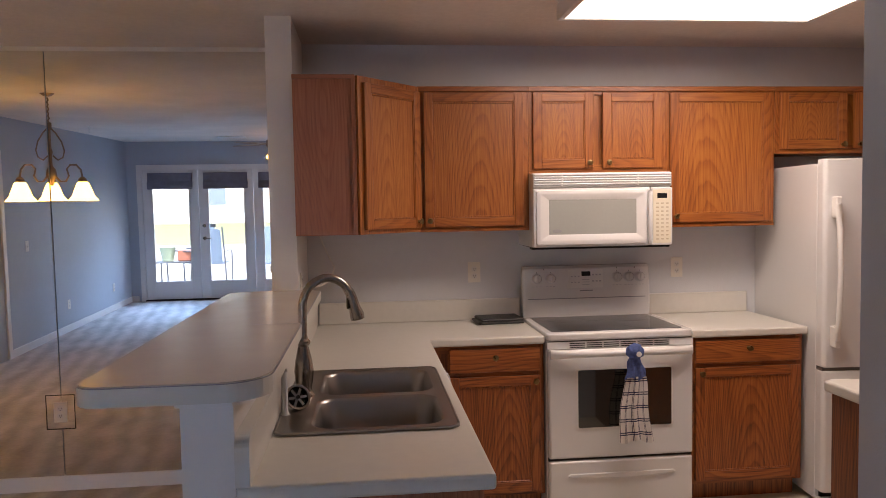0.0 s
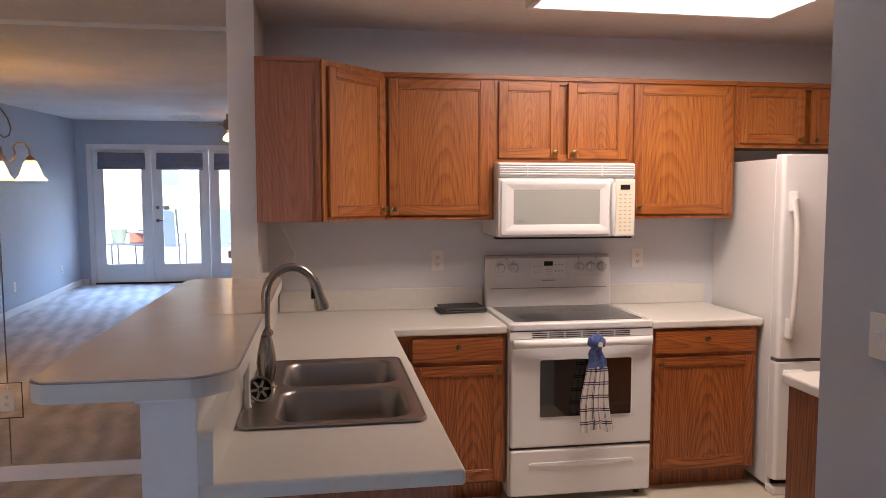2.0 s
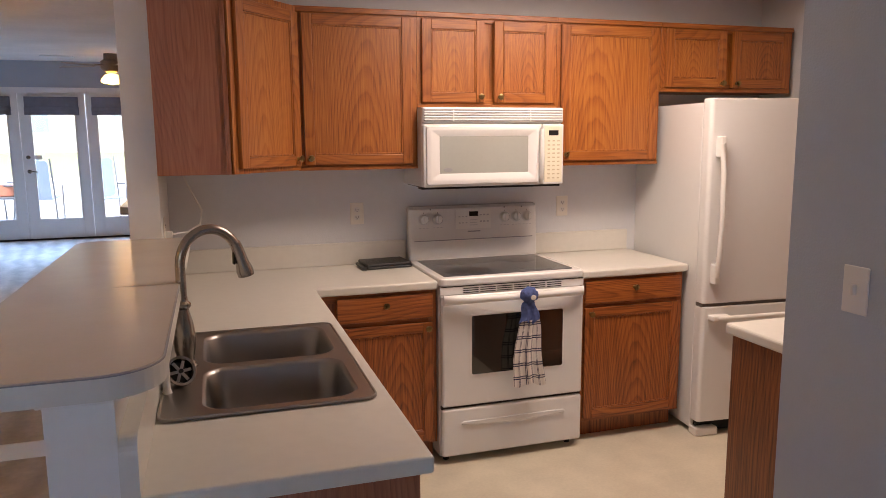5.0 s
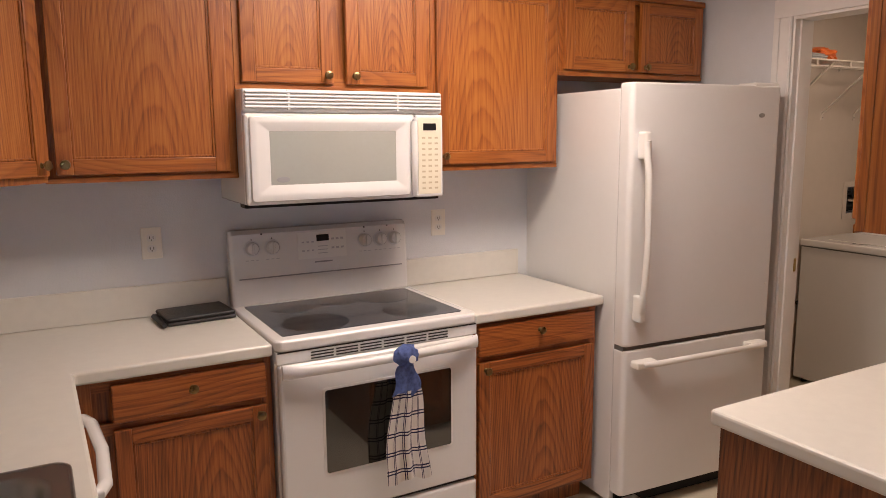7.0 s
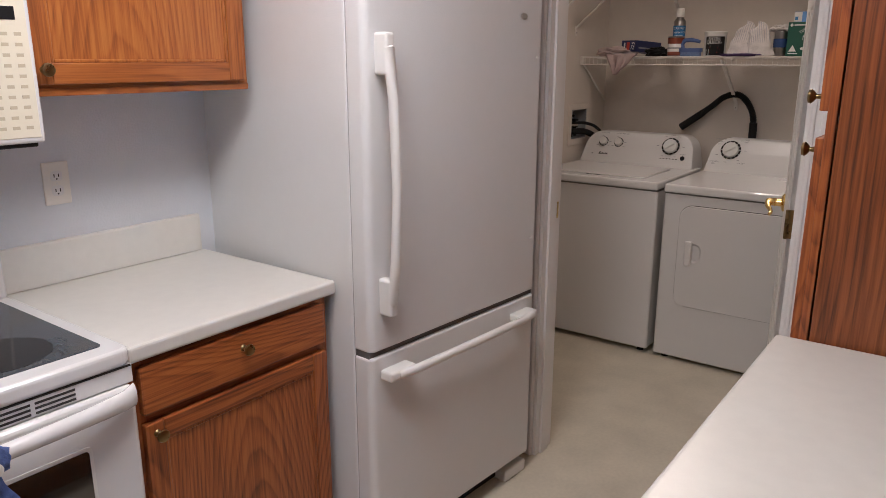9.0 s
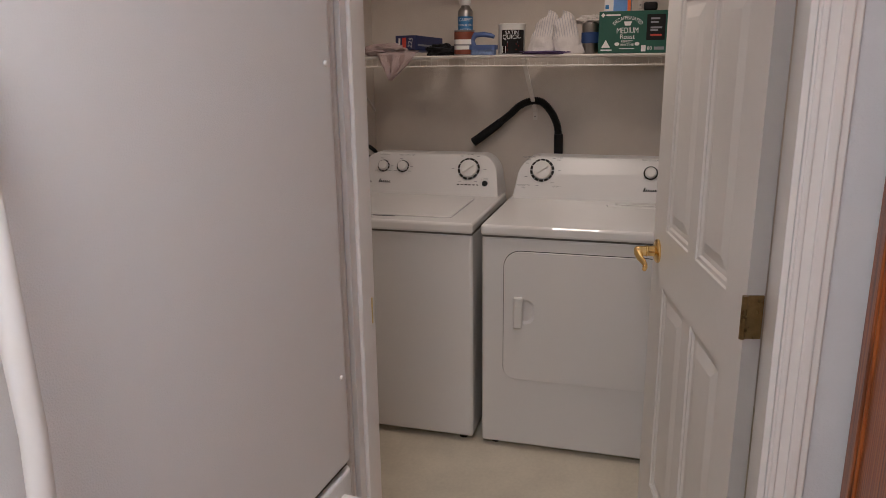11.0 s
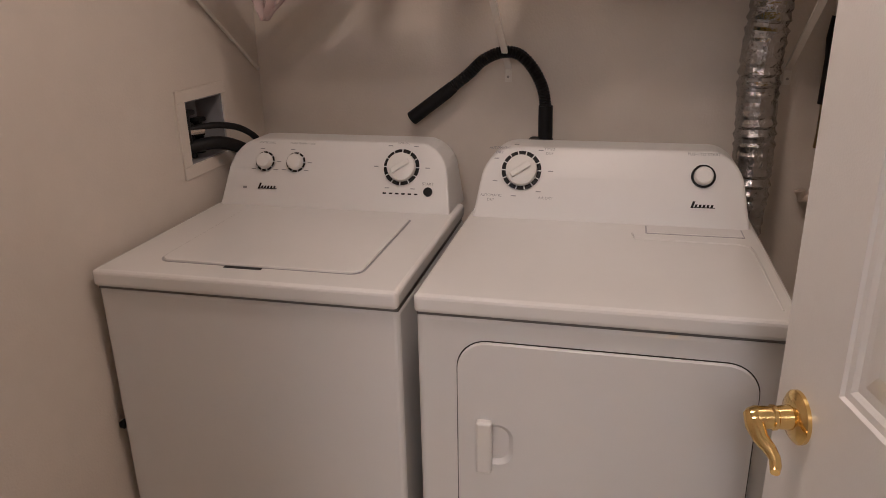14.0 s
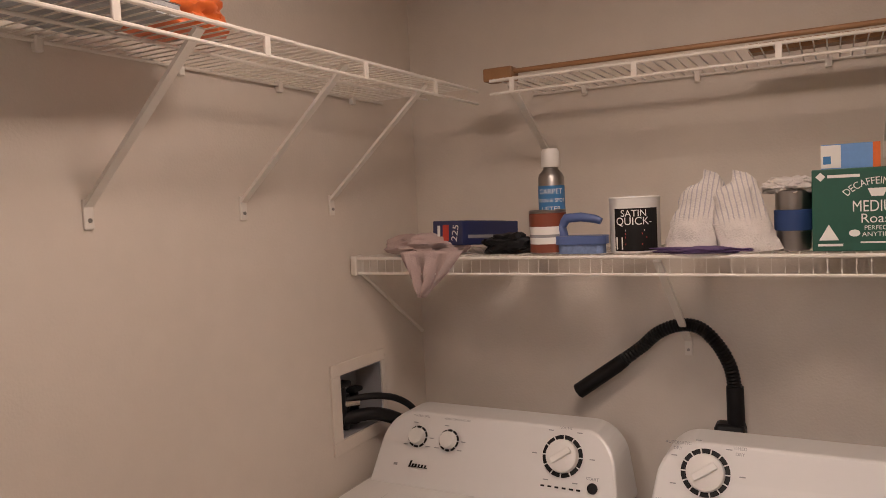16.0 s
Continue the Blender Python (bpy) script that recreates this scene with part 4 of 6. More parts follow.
LD = thing("laundry_door", pose(4.092, 3.336, 0.012, 0, 0, 12.5), "white six-panel door standing open into the laundry", "door")
DW, DH, DT = 0.810, 2.02, 0.035
slabm = B()
bx(slabm, 0, DW, -0.010 - 0.015, -0.010, 0, DH)
part("core", slabm, DOORW, LD)
cols = ((0.125, 0.365), (0.435, 0.665))
rows = ((0.20, 0.850), (1.020, 1.66), (1.75, 1.92))
xs = [0, 0.125, 0.365, 0.435, 0.665, DW]
zs = [0, 0.20, 0.850, 1.020, 1.66, 1.75, 1.92, DH]
for side in (1, -1):
    bm = B()
    slab(bm, xs, zs, lambda i, j: not (i in (1, 3) and j in (1, 3, 5)), -0.010, 0.0)
    for v in bm.verts:
        x, z, y = v.co
        v.co = (x, y if side == 1 else -0.025 - (y + 0.010), z)
    part("frame", bm, DOORW, LD)
    for x0, x1 in cols:
        for z0, z1 in rows:
            bm = B()
            prof = ((0.0, 0.0), (0.003, -0.0045), (0.012, -0.0050), (0.018, -0.0096), (0.030, -0.0096), (0.060, -0.0025))
            rings = []
            for inset, dep in prof:
                yy = dep if side == 1 else -0.035 - dep
                rings.append([bm.verts.new(p) for p in ((x0 + inset, yy, z0 + inset), (x1 - inset, yy, z0 + inset), (x1 - inset, yy, z1 - inset), (x0 + inset, yy, z1 - inset))])
            for q, s in zip(rings, rings[1:]):
                for i in range(4):
                    bm.faces.new((q[i], q[(i + 1) % 4], s[(i + 1) % 4], s[i]))
            bm.faces.new(rings[-1])
            part("panel", bm, DOORW, LD)
edge = part("edge_strip", slab(B(), [0, 0.001, DW - 0.001, DW], [-0.0345, -0.0005], lambda i, j: i != 1, 0.0, DH), DOORW, LD)
for side in (1, -1):
    y0 = 0.0 if side == 1 else -0.035
    m = pose(DW - 0.065, y0, 0.942, -90 * side)
    rose = part("rose", lathe(B(), [(0.036, 0), (0.036, 0.005), (0.030, 0.010), (0.017, 0.013), (0.015, 0.030), (0.017, 0.032), (0.017, 0.036), (0.015, 0.038), (0.016, 0.058), (0.013, 0.066), (0.0005, 0.068)], m, 28), GOLD, LD, "polished brass lever handle", True)
    bm = B()
    s = side
    pts = [(DW - 0.065 - a, y0 + s * b, 0.942 - 0.62 * c) for a, b, c in ((-0.004, 0.056, -0.004), (0.010, 0.060, 0.010), (0.026, 0.058, 0.024), (0.040, 0.051, 0.036), (0.047, 0.047, 0.048), (0.054, 0.048, 0.059), (0.063, 0.052, 0.064))]
    tube(bm, pts, [0.015, 0.0125, 0.010, 0.0085, 0.0075, 0.0075, 0.006], 14)
    part("lever", bm, GOLD, rose, smooth=True)
for z in (0.18, 0.96, 1.80):
    h = part("hinge", bx(B(), -0.004, 0.0, -0.033, -0.002, z, z + 0.09), BRASS, LD, "brass hinge")
    part("hinge_pin", cyl(B(), (-0.004, 0.004, z), (-0.004, 0.004, z + 0.09), 0.006, seg=10), BRASS, LD)

# ---- mirror wall ----
MM = pose(0, MY, 0.085, 0.75)
for i, (a, b) in enumerate(((-2.82, -1.92), (-1.916, -0.902), (-0.898, 0.363))):
    mp = solid("mirror_panel", bx(B(), a, b, 0.0, 0.006, 0.0, 2.36, 0.0015, 1), MIRROR, "frameless wall mirror panel from baseboard to ceiling", "mirror", "mirror panels", m=MM)
# Metal channel given white trim colour to imitate its bright glint.
trimrail = solid("mirror_channel", bx(B(), -2.82, 0.363, -0.032, -0.022, 2.438, 2.464, 0.002, 1), TRIM, "metal channel along the mirror top, its brightness painted white", "mirror trim", kind="structure", m=pose(0, MY, 0))
# ---- french doors and daylight side ----
for nm, a in (("baseboard_mirror_wall", (-2.83, 0.365, MY - 0.004, MY + 0.03)), ("baseboard_west", (-2.83, -2.818, -2.5, 1.40)), ("baseboard_south", (-2.818, -2.72, -2.5, -2.488)), ("baseboard_south_right", (0.02, 2.16, -2.5, -2.488))):
    structure(nm, bx(B(), *a, 0.0, 0.085, 0.004), TRIM, "white painted baseboard", "baseboard")
structure("trim_hall_opening", bx(B(), -2.83, -2.81, 1.40, 1.47, 0.0, 2.12, 0.004), TRIM, "white door trim on the side wall", "trim")
FD = thing("french_door_unit", pose(-2.68, -2.5, 0), "white three-panel french door unit with glass panes", "french door", kind="structure")
bm = B()
slab(bm, [0.0, 0.075, 2.585, 2.66], [0.0, 2.03, 2.11], lambda i, j: not (i == 1 and j == 0), 0.0, 0.018)
for v in bm.verts:
    v.co = (v.co.x, v.co.z, v.co.y)
part("casing", bm, TRIM, FD)
for a, b, c, d in ((0.04, 0.077, 0.0, 2.08), (2.583, 2.62, 0.0, 2.08), (0.077, 2.583, 2.03, 2.08)):
    part("frame", bx(B(), a, b, -0.115, -0.001, c, d), TRIM, FD)
part("threshold", bx(B(), 0.06, 2.60, -0.10, 0.02, 0.0, 0.022), RUBBER, FD, "dark metal threshold")
SHADE = material("slate_blue_fabric", (0.20, 0.21, 0.26), 0.9, noise_amt=0.12, scale=12, bump=0.3, bump_scale=300)
for k in range(3):
    x0 = 0.075 + k * 0.8367
    x1 = x0 + 0.8367
    y = -0.05
    leaf = part("door_leaf" if k == 1 else "fixed_panel", bx(B(), x0 + 0.003, x0 + 0.135, y, y + 0.044, 0.022, 2.03, 0.004), TRIM, FD)
    part("stile", bx(B(), x1 - 0.135, x1 - 0.003, y, y + 0.044, 0.022, 2.03, 0.004), TRIM, leaf)
    part("rail", bx(B(), x0 + 0.135, x1 - 0.135, y, y + 0.044, 0.022, 0.285, 0.004), TRIM, leaf)
    part("rail", bx(B(), x0 + 0.135, x1 - 0.135, y, y + 0.044, 1.90, 2.03, 0.004), TRIM, leaf)
    pane = part("pane", bx(B(), x0 + 0.130, x1 - 0.130, y + 0.018, y + 0.024, 0.28, 1.905), GLASS, leaf, "clear glass pane")
    pane.visible_shadow = False
    for a, b, c, d in ((x0 + 0.135, x0 + 0.150, 0.285, 1.90), (x1 - 0.150, x1 - 0.135, 0.285, 1.90), (x0 + 0.15, x1 - 0.15, 0.285, 0.30)):
        part("glazing_bead", bx(B(), a, b, y + 0.02, y + 0.052, c, d, 0.003), TRIM, leaf)
    sh = solid("roman_shade", bx(B(), x0 + 0.085, x1 - 0.085, 0.0, 0.030, 1.845, 1.985, 0.006), SHADE, "slate-blue folded roman shade above a glass pane", "window shade", "roman shades", m=pose(-2.68, -2.5, 0))
    part("fold", bx(B(), x0 + 0.080, x1 - 0.080, -0.002, 0.042, 1.78, 1.85, 0.010), SHADE, sh)
    part("fold", bx(B(), x0 + 0.082, x1 - 0.082, 0.0, 0.050, 1.735, 1.79, 0.010), SHADE, sh)
    if k == 1:
        part("deadbolt", lathe(B(), [(0.028, 0), (0.026, 0.012), (0.010, 0.02), (0.0005, 0.022)], pose(x0 + 0.07, y + 0.044, 1.16, -90), 20), NICKEL, leaf, smooth=True)
        lv = part("lever_rose", lathe(B(), [(0.028, 0), (0.026, 0.010), (0.012, 0.016), (0.011, 0.045), (0.0005, 0.047)], pose(x0 + 0.07, y + 0.044, 0.965, -90), 20), NICKEL, leaf, smooth=True)
        part("lever", tube(B(), [(x0 + 0.07, y + 0.085, 0.965), (x0 + 0.12, y + 0.09, 0.967), (x0 + 0.185, y + 0.088, 0.958)], 0.009), NICKEL, lv, smooth=True)
        part("alarm_sensor", bx(B(), x0 + 0.155, x0 + 0.245, y + 0.045, y + 0.06, 1.13, 1.19, 0.004), PLASTIC, leaf, "small grey sensor box")

# outside
GRASS = material("lawn_grass", (0.24, 0.25, 0.11), 0.9, noise_amt=0.35, scale=3, bump=1.0, bump_scale=30)
CONC = material("pale_concrete", (0.48, 0.46, 0.43), 0.85, noise_amt=0.12, scale=3, bump=0.3, bump_scale=40)
SIDING = material("white_siding", (0.78, 0.78, 0.76), 0.6, noise_amt=0.04, scale=2)
DARKGL = material("far_window_glass", (0.20, 0.24, 0.28), 0.1, noise_amt=0.1, scale=2)
SLING = material("blue_grey_sling_fabric", (0.16, 0.21, 0.28), 0.8, noise_amt=0.15, scale=30)
CHAIRM = material("grey_painted_metal", (0.15, 0.16, 0.18), 0.45, metal=0.6, noise_amt=0.1, scale=20)
structure("ground", bx(B(), -400, 400, -420, -2.62, -0.3, -0.10), GRASS, "green lawn reaching far away", "ground")
structure("pavement", bx(B(), -14, 12, -16.0, -2.62, -0.11, -0.06), CONC, "pale concrete patio and walk", "pavement")
house = thing("apartment_house", pose(-14, -36, -0.1), "long white two-storey building across the lawn", "building")
part("wall", bx(B(), -14, 24, -8, 0, 0, 6.2), SIDING, house)
part("roof", prism(B(), [(-0.5, 0), (8.5, 0), (4, 2.2)], -14.4, 24.4, Matrix(((0, 0, 1, 0), (-1, 0, 0, 0), (0, 1, 0, 6.2), (0, 0, 0, 1)))), CONC, house, "grey pitched roof")
for i in range(8):
    x = -12 + i * 4.3
    for z in (1.0, 3.9):
        w = part("window", bx(B(), x, x + 1.3, -0.02, 0.05, z, z + 1.3, 0.01), TRIM, house)
        part("pane", bx(B(), x + 0.08, x + 1.22, 0.045, 0.06, z + 0.08, z + 1.22), DARKGL, w)


def patio_chair(m, label):
    c = thing("patio_chair", m, label, "patio chair", "patio chairs")
    part("seat", bx(B(), -0.24, 0.24, -0.24, 0.22, 0.40, 0.425, 0.01), SLING, c)
    part("backrest", prism(B(), rounded(-0.24, 0.24, 0.42, 1.08, 0.05), 0, 0.02, pose(0, 0.25, 0, 80)), SLING, c)
    for s in (-0.27, 0.27):
        part("side_frame", tube(B(), [(s, 0.40, 1.10), (s, 0.24, 0.42), (s, 0.20, 0.0)], 0.014), CHAIRM, c)
        part("arm", tube(B(), [(s, -0.28, 0.0), (s, -0.30, 0.60), (s, -0.20, 0.65), (s, 0.28, 0.63)], 0.014), CHAIRM, c)
    return c


patio_chair(pose(-2.08, -5.0, -0.06, 0, 0, 3), "blue-grey sling patio chair with tall back on the concrete")
patio_chair(pose(-2.62, -5.3, -0.06, 0, 0, -70), "blue-grey sling patio chair beside the small table")
patio_chair(pose(-1.05, -4.8, -0.06, 0, 0, 160), "blue-grey sling patio chair near the third pane")
pt = thing("patio_table", pose(-2.80, -5.1, -0.06), "grey metal patio side table", "patio table")
part("tabletop", bx(B(), -0.38, 0.38, -0.25, 0.25, 0.43, 0.455, 0.01), CHAIRM, pt)
for x in (-0.34, 0.34):
    for y in (-0.21, 0.21):
        part("leg", cyl(B(), (x, y, 0), (x, y, 0.43), 0.015, seg=8), CHAIRM, pt)
POT = material("pale_green_glazed_pot", (0.30, 0.36, 0.26), 0.4, noise_amt=0.15, scale=10)
TERRA = material("terracotta", (0.36, 0.13, 0.08), 0.7, noise_amt=0.15, scale=10)
solid("plant_pot", lathe(B(), [(0.10, 0), (0.15, 0.24), (0.16, 0.26), (0.14, 0.26), (0.13, 0.22), (0.0005, 0.22)], pose(0, 0, 0)), POT, "pale green planter on the patio table", "plant pot", m=pose(-2.95, -5.1, 0.395), smooth=True)
solid("planter_box", bx(B(), -0.15, 0.15, -0.09, 0.09, 0, 0.20, 0.02), TERRA, "terracotta planter box on the patio table", "planter", m=pose(-2.60, -5.1, 0.395))

# ---- chandelier, ceiling fan, ceiling light ----
SHADEG = material("lit_frosted_shade", (0.9, 0.75, 0.55), 0.5, noise_amt=0.05, scale=20, emit=(1.0, 0.50, 0.085, 0.95))
FANB = material("light_maple_blade", (0.42, 0.38, 0.34), 0.45, noise_amt=0.1, scale=10)
CHX, CHY, CHZ = -1.65, 3.05, 1.565
ch = thing("chandelier", pose(CHX - 0.02, CHY, CHZ + 0.05), "bronze scroll-arm chandelier with three lit frosted bell shades", "chandelier")
DARKBRONZE = material("oil_rubbed_bronze", (0.045, 0.038, 0.032), 0.35, metal=0.8, noise_amt=0.2, scale=30)
BRONZE = material("brushed_bronze", (0.30, 0.22, 0.16), 0.35, metal=1.0, noise_amt=0.15, scale=40)
part("canopy", lathe(B(), [(0.012, 0.825), (0.03, 0.83), (0.062, 0.855), (0.066, 0.874), (0.0005, 0.875)], Matrix()), BRONZE, ch, smooth=True)
part("chain", tube(B(), [(0.004 * (-1) ** i, 0.004 * (-1) ** (i // 2), 0.62 + i * 0.018) for i in range(12)], 0.006, 6), BRONZE, ch)
part("column", lathe(B(), [(0.001, 0.12), (0.014, 0.13), (0.02, 0.16), (0.042, 0.20), (0.034, 0.25), (0.012, 0.28), (0.010, 0.36), (0.018, 0.39), (0.010, 0.42), (0.010, 0.56), (0.020, 0.58), (0.020, 0.62), (0.001, 0.63)], Matrix()), BRONZE, ch, smooth=True)
for k in range(3):
    m = rot("Z", 120 * k + 8)
    arm = part("arm", tube(B(), [m @ Vector(p) for p in ((0.03, 0, 0.20), (0.07, 0, 0.155), (0.115, 0, 0.155), (0.14, 0, 0.20), (0.125, 0, 0.255), (0.155, 0, 0.285), (0.205, 0, 0.285), (0.24, 0, 0.245), (0.25, 0, 0.185))], 0.0075), BRONZE, ch, smooth=True)
    part("scroll", tube(B(), [m @ Vector(p) for p in ((0.02, 0, 0.36), (0.06, 0, 0.325), (0.10, 0, 0.345), (0.115, 0, 0.40), (0.095, 0, 0.47), (0.05, 0, 0.54), (0.012, 0, 0.58))], 0.006), BRONZE, ch, smooth=True)
    part("socket", lathe(B(), [(0.012, 0.19), (0.030, 0.175), (0.034, 0.15), (0.001, 0.15)], m @ Matrix.Translation((0.25, 0, 0))), BRONZE, arm, smooth=True)
    part("shade", lathe(B(), [(0.030, 0.155), (0.044, 0.140), (0.066, 0.085), (0.082, 0.038), (0.114, 0.0), (0.110, 0.0), (0.076, 0.040), (0.060, 0.085), (0.038, 0.138), (0.026, 0.15)], m @ Matrix.Translation((0.25, 0, 0))), SHADEG, arm, "lit frosted glass bell shade", True)
fan = thing("ceiling_fan", pose(-0.40, -1.05, 2.13), "flush ceiling fan with pale blades and lit shade", "ceiling fan")
part("housing", lathe(B(), [(0.03, 0.10), (0.09, 0.12), (0.12, 0.17), (0.115, 0.24), (0.08, 0.27), (0.075, 0.335), (0.0005, 0.335)], Matrix(), 32), BRONZE, fan, smooth=True)
for k in range(5):
    m = rot("Z", 72 * k - 8)
    part("blade", prism(B(), rounded(0.20, 0.66, -0.065, 0.065, 0.05), 0.185, 0.192, m @ rot("X", 10)), FANB, fan)
    part("blade_iron", bx(B(), 0.09, 0.24, -0.02, 0.02, 0.190, 0.200), BRONZE, fan, at=m)
part("light_shade", lathe(B(), [(0.03, 0.10), (0.07, 0.085), (0.12, 0.03), (0.125, 0.0), (0.10, -0.02), (0.0005, -0.035)], Matrix(), 28), SHADEG, fan, "lit frosted bowl shade", True)
DIFF = material("lit_acrylic_diffuser", (0.9, 0.88, 0.84), 0.4, noise_amt=0.0, scale=4, emit=(1.0, 0.84, 0.70, 0.22))
cl = thing("ceiling_light", pose(1.70, 3.40, CH), "box fluorescent ceiling light with a glowing diffuser", "ceiling light")
bm = B()
for a, b, c, d in ((0, 1.22, 0, 0.03), (0, 1.22, 0.63, 0.66), (0, 0.03, 0.03, 0.63), (1.19, 1.22, 0.03, 0.63)):
    part("frame", bx(B(), a, b, c, d, -0.075, 0.0, 0.004), TRIM, cl)
part("diffuser", bx(B(), 0.03, 1.19, 0.03, 0.63, -0.072, -0.066), DIFF, cl)
ll = thing("laundry_ceiling_light", pose(4.93, 3.92, CH), "white flush dome ceiling light", "ceiling light")
part("base", cyl(B(), (0, 0, -0.03), (0, 0, 0), 0.17, seg=32), TRIM, ll)
part("dome", lathe(B(), [(0.16, -0.03), (0.15, -0.06), (0.10, -0.082), (0.0005, -0.09)], Matrix(), 32), DIFF, ll, smooth=True)


hook = thing("ceiling_hook", pose(-2.39, 0.17, CH), "small white swag hook screwed into the ceiling", "hook")
part("base", lathe(B(), [(0.016, 0.0), (0.015, -0.006), (0.006, -0.012), (0.004, -0.03), (0.0005, -0.03)], Matrix(), 16), PLASTIC, hook, smooth=True)
part("curl", tube(B(), [(0, 0, -0.026), (0.004, 0.012, -0.038), (0.004, 0.022, -0.056), (0.002, 0.014, -0.072), (0, -0.002, -0.076), (0, -0.012, -0.066)], 0.004, 8), PLASTIC, hook, smooth=True)
cv = thing("ceiling_vent", pose(-1.08, -1.62, CH), "white slatted air vent flush in the ceiling", "air vent")
for a, b, c, d in ((-0.19, 0.19, -0.10, -0.08), (-0.19, 0.19, 0.08, 0.10), (-0.19, -0.17, -0.08, 0.08), (0.17, 0.19, -0.08, 0.08)):
    part("frame", bx(B(), a, b, c, d, -0.010, 0.0, 0.002), TRIM, cv)
# No duct is built; a flat dark sheet gives the shade behind the slats.
part("backing", bx(B(), -0.17, 0.17, -0.08, 0.08, -0.003, 0.0), RUBBER, cv, "dark sheet for the unlit space behind the slats")
for i in range(7):
    part("slat", bx(B(), -0.17, 0.17, -0.072 + i * 0.022, -0.060 + i * 0.022, -0.008, -0.004), TRIM, cv)


# ---- plates ----
def wall_plate(m, kind, label):
    p = thing("light_switch" if kind == "switch" else "wall_outlet", m, label, "light switch" if kind == "switch" else "outlet", "wall plates")
    part("plate", bx(B(), -0.036, 0.036, -0.006, 0.0, -0.058, 0.058, 0.003), IVORY if kind != "switch" else PLASTIC, p)
    if kind == "switch":
        part("toggle", bx(B(), -0.006, 0.006, -0.018, -0.004, -0.012, 0.014, 0.003), PLASTIC, p)
    else:
        for z in (-0.020, 0.020):
            r = part("receptacle", prism(B(), rounded(-0.016, 0.016, z - 0.014, z + 0.014, 0.010), 0.0, 0.0075, Matrix(((1, 0, 0, 0), (0, 0, -1, 0), (0, 1, 0, 0), (0, 0, 0, 1)))), PLASTIC, p)
            for x in (-0.006, 0.006):
                part("slot", bx(B(), x - 0.0012, x + 0.0012, -0.0082, -0.007, z - 0.003, z + 0.006), RUBBER, r)
            part("slot", bx(B(), -0.002, 0.002, -0.0082, -0.007, z - 0.010, z - 0.006), RUBBER, r)
    part("screw", cyl(B(), (0, -0.0075, 0), (0, -0.004, 0), 0.003, seg=8), PLASTIC, p)
    return p


wall_plate(pose(1.426, 4.89, 1.182), "outlet", "ivory duplex outlet on the blue-grey wall")
wall_plate(pose(2.631, 4.89, 1.182), "outlet", "ivory duplex outlet beside the stove")
o3 = wall_plate(pose(0.487, 4.46, 1.185, 0, 0, 90), "outlet", "ivory outlet with a white cord plugged in")
part("plug", bx(B(), -0.014, 0.014, -0.035, -0.006, -0.034, -0.006, 0.004), PLASTIC, o3)
part("cord", tube(B(), [(0, -0.030, -0.02), (0.03, -0.10, -0.015), (0.09, -0.15, 0.01), (0.14, -0.16, 0.07), (0.16, -0.13, 0.13), (0.20, -0.10, 0.19), (0.24, -0.08, 0.245)], 0.0045, 6), PLASTIC, o3, smooth=True)
wall_plate(pose(2.16, 2.398, 1.207, 0, 0, -90), "switch", "white toggle light switch on the wall end")
wall_plate(pose(-2.83, 0.92, 1.12, 0, 0, 90), "switch", "white toggle switch on the side wall")
wall_plate(pose(-2.83, -0.1, 0.33, 0, 0, 90), "outlet", "ivory outlet low on the side wall")
wall_plate(pose(-2.83, -1.7, 0.33, 0, 0, 90), "outlet", "ivory outlet low near the french doors")
o4 = wall_plate(pose(-0.905, MY - 0.004, 0.45), "outlet", "outlet in a mirrored cover on the mirror wall")
part("mirror_cover", bx(B(), -0.075, 0.075, 0.0, 0.006, -0.095, 0.095, 0.002), MIRROR, o4)
for a, b, c, d in ((-0.078, -0.074, -0.098, 0.098), (0.074, 0.078, -0.098, 0.098), (-0.074, 0.074, -0.098, -0.094), (-0.074, 0.074, 0.094, 0.098)):
    part("cover_edge", bx(B(), a, b, -0.003, 0.005, c, d), DARKBRONZE, o4, "dark bevelled edge")

# ---- sink and faucet ----
SK = thing("kitchen_sink", pose(0.543, 2.828, 0.912), "double-bowl stainless steel drop-in sink", "sink")
SWX, SWY = 0.538, 0.815
bowls = ((0.102, 0.500, 0.034, 0.388), (0.102, 0.500, 0.424, 0.780))
bm = B()
plate = [bm.verts.new((x, y, 0.006)) for x, y in rounded(0.004, SWX - 0.004, 0.004, SWY - 0.004, 0.034, 8)]
skirt = [bm.verts.new((x, y, 0.0)) for x, y in rounded(0, SWX, 0, SWY, 0.036, 8)]
loops_ = [plate] + [[bm.verts.new((x, y, 0.006)) for x, y in rounded(x0, x1, y0, y1, 0.066, 8)] for x0, x1, y0, y1 in bowls]
bmesh.ops.triangle_fill(bm, use_beauty=True, edges=[bm.edges.new((q[i], q[(i + 1) % len(q)])) for q in loops_ for i in range(len(q))])
for i in range(len(plate)):
    bm.faces.new((plate[i], plate[(i + 1) % len(plate)], skirt[(i + 1) % len(skirt)], skirt[i]))
deck = part("rim", bm, STEEL, SK)
edge_ = [(x, y, 0.0055) for x, y in rounded(0.003, SWX - 0.003, 0.003, SWY - 0.003, 0.035, 8)]
part("rolled_edge", tube(B(), edge_ + edge_[:1], 0.0038, 8), STEEL, deck, "bright rolled edge", True)
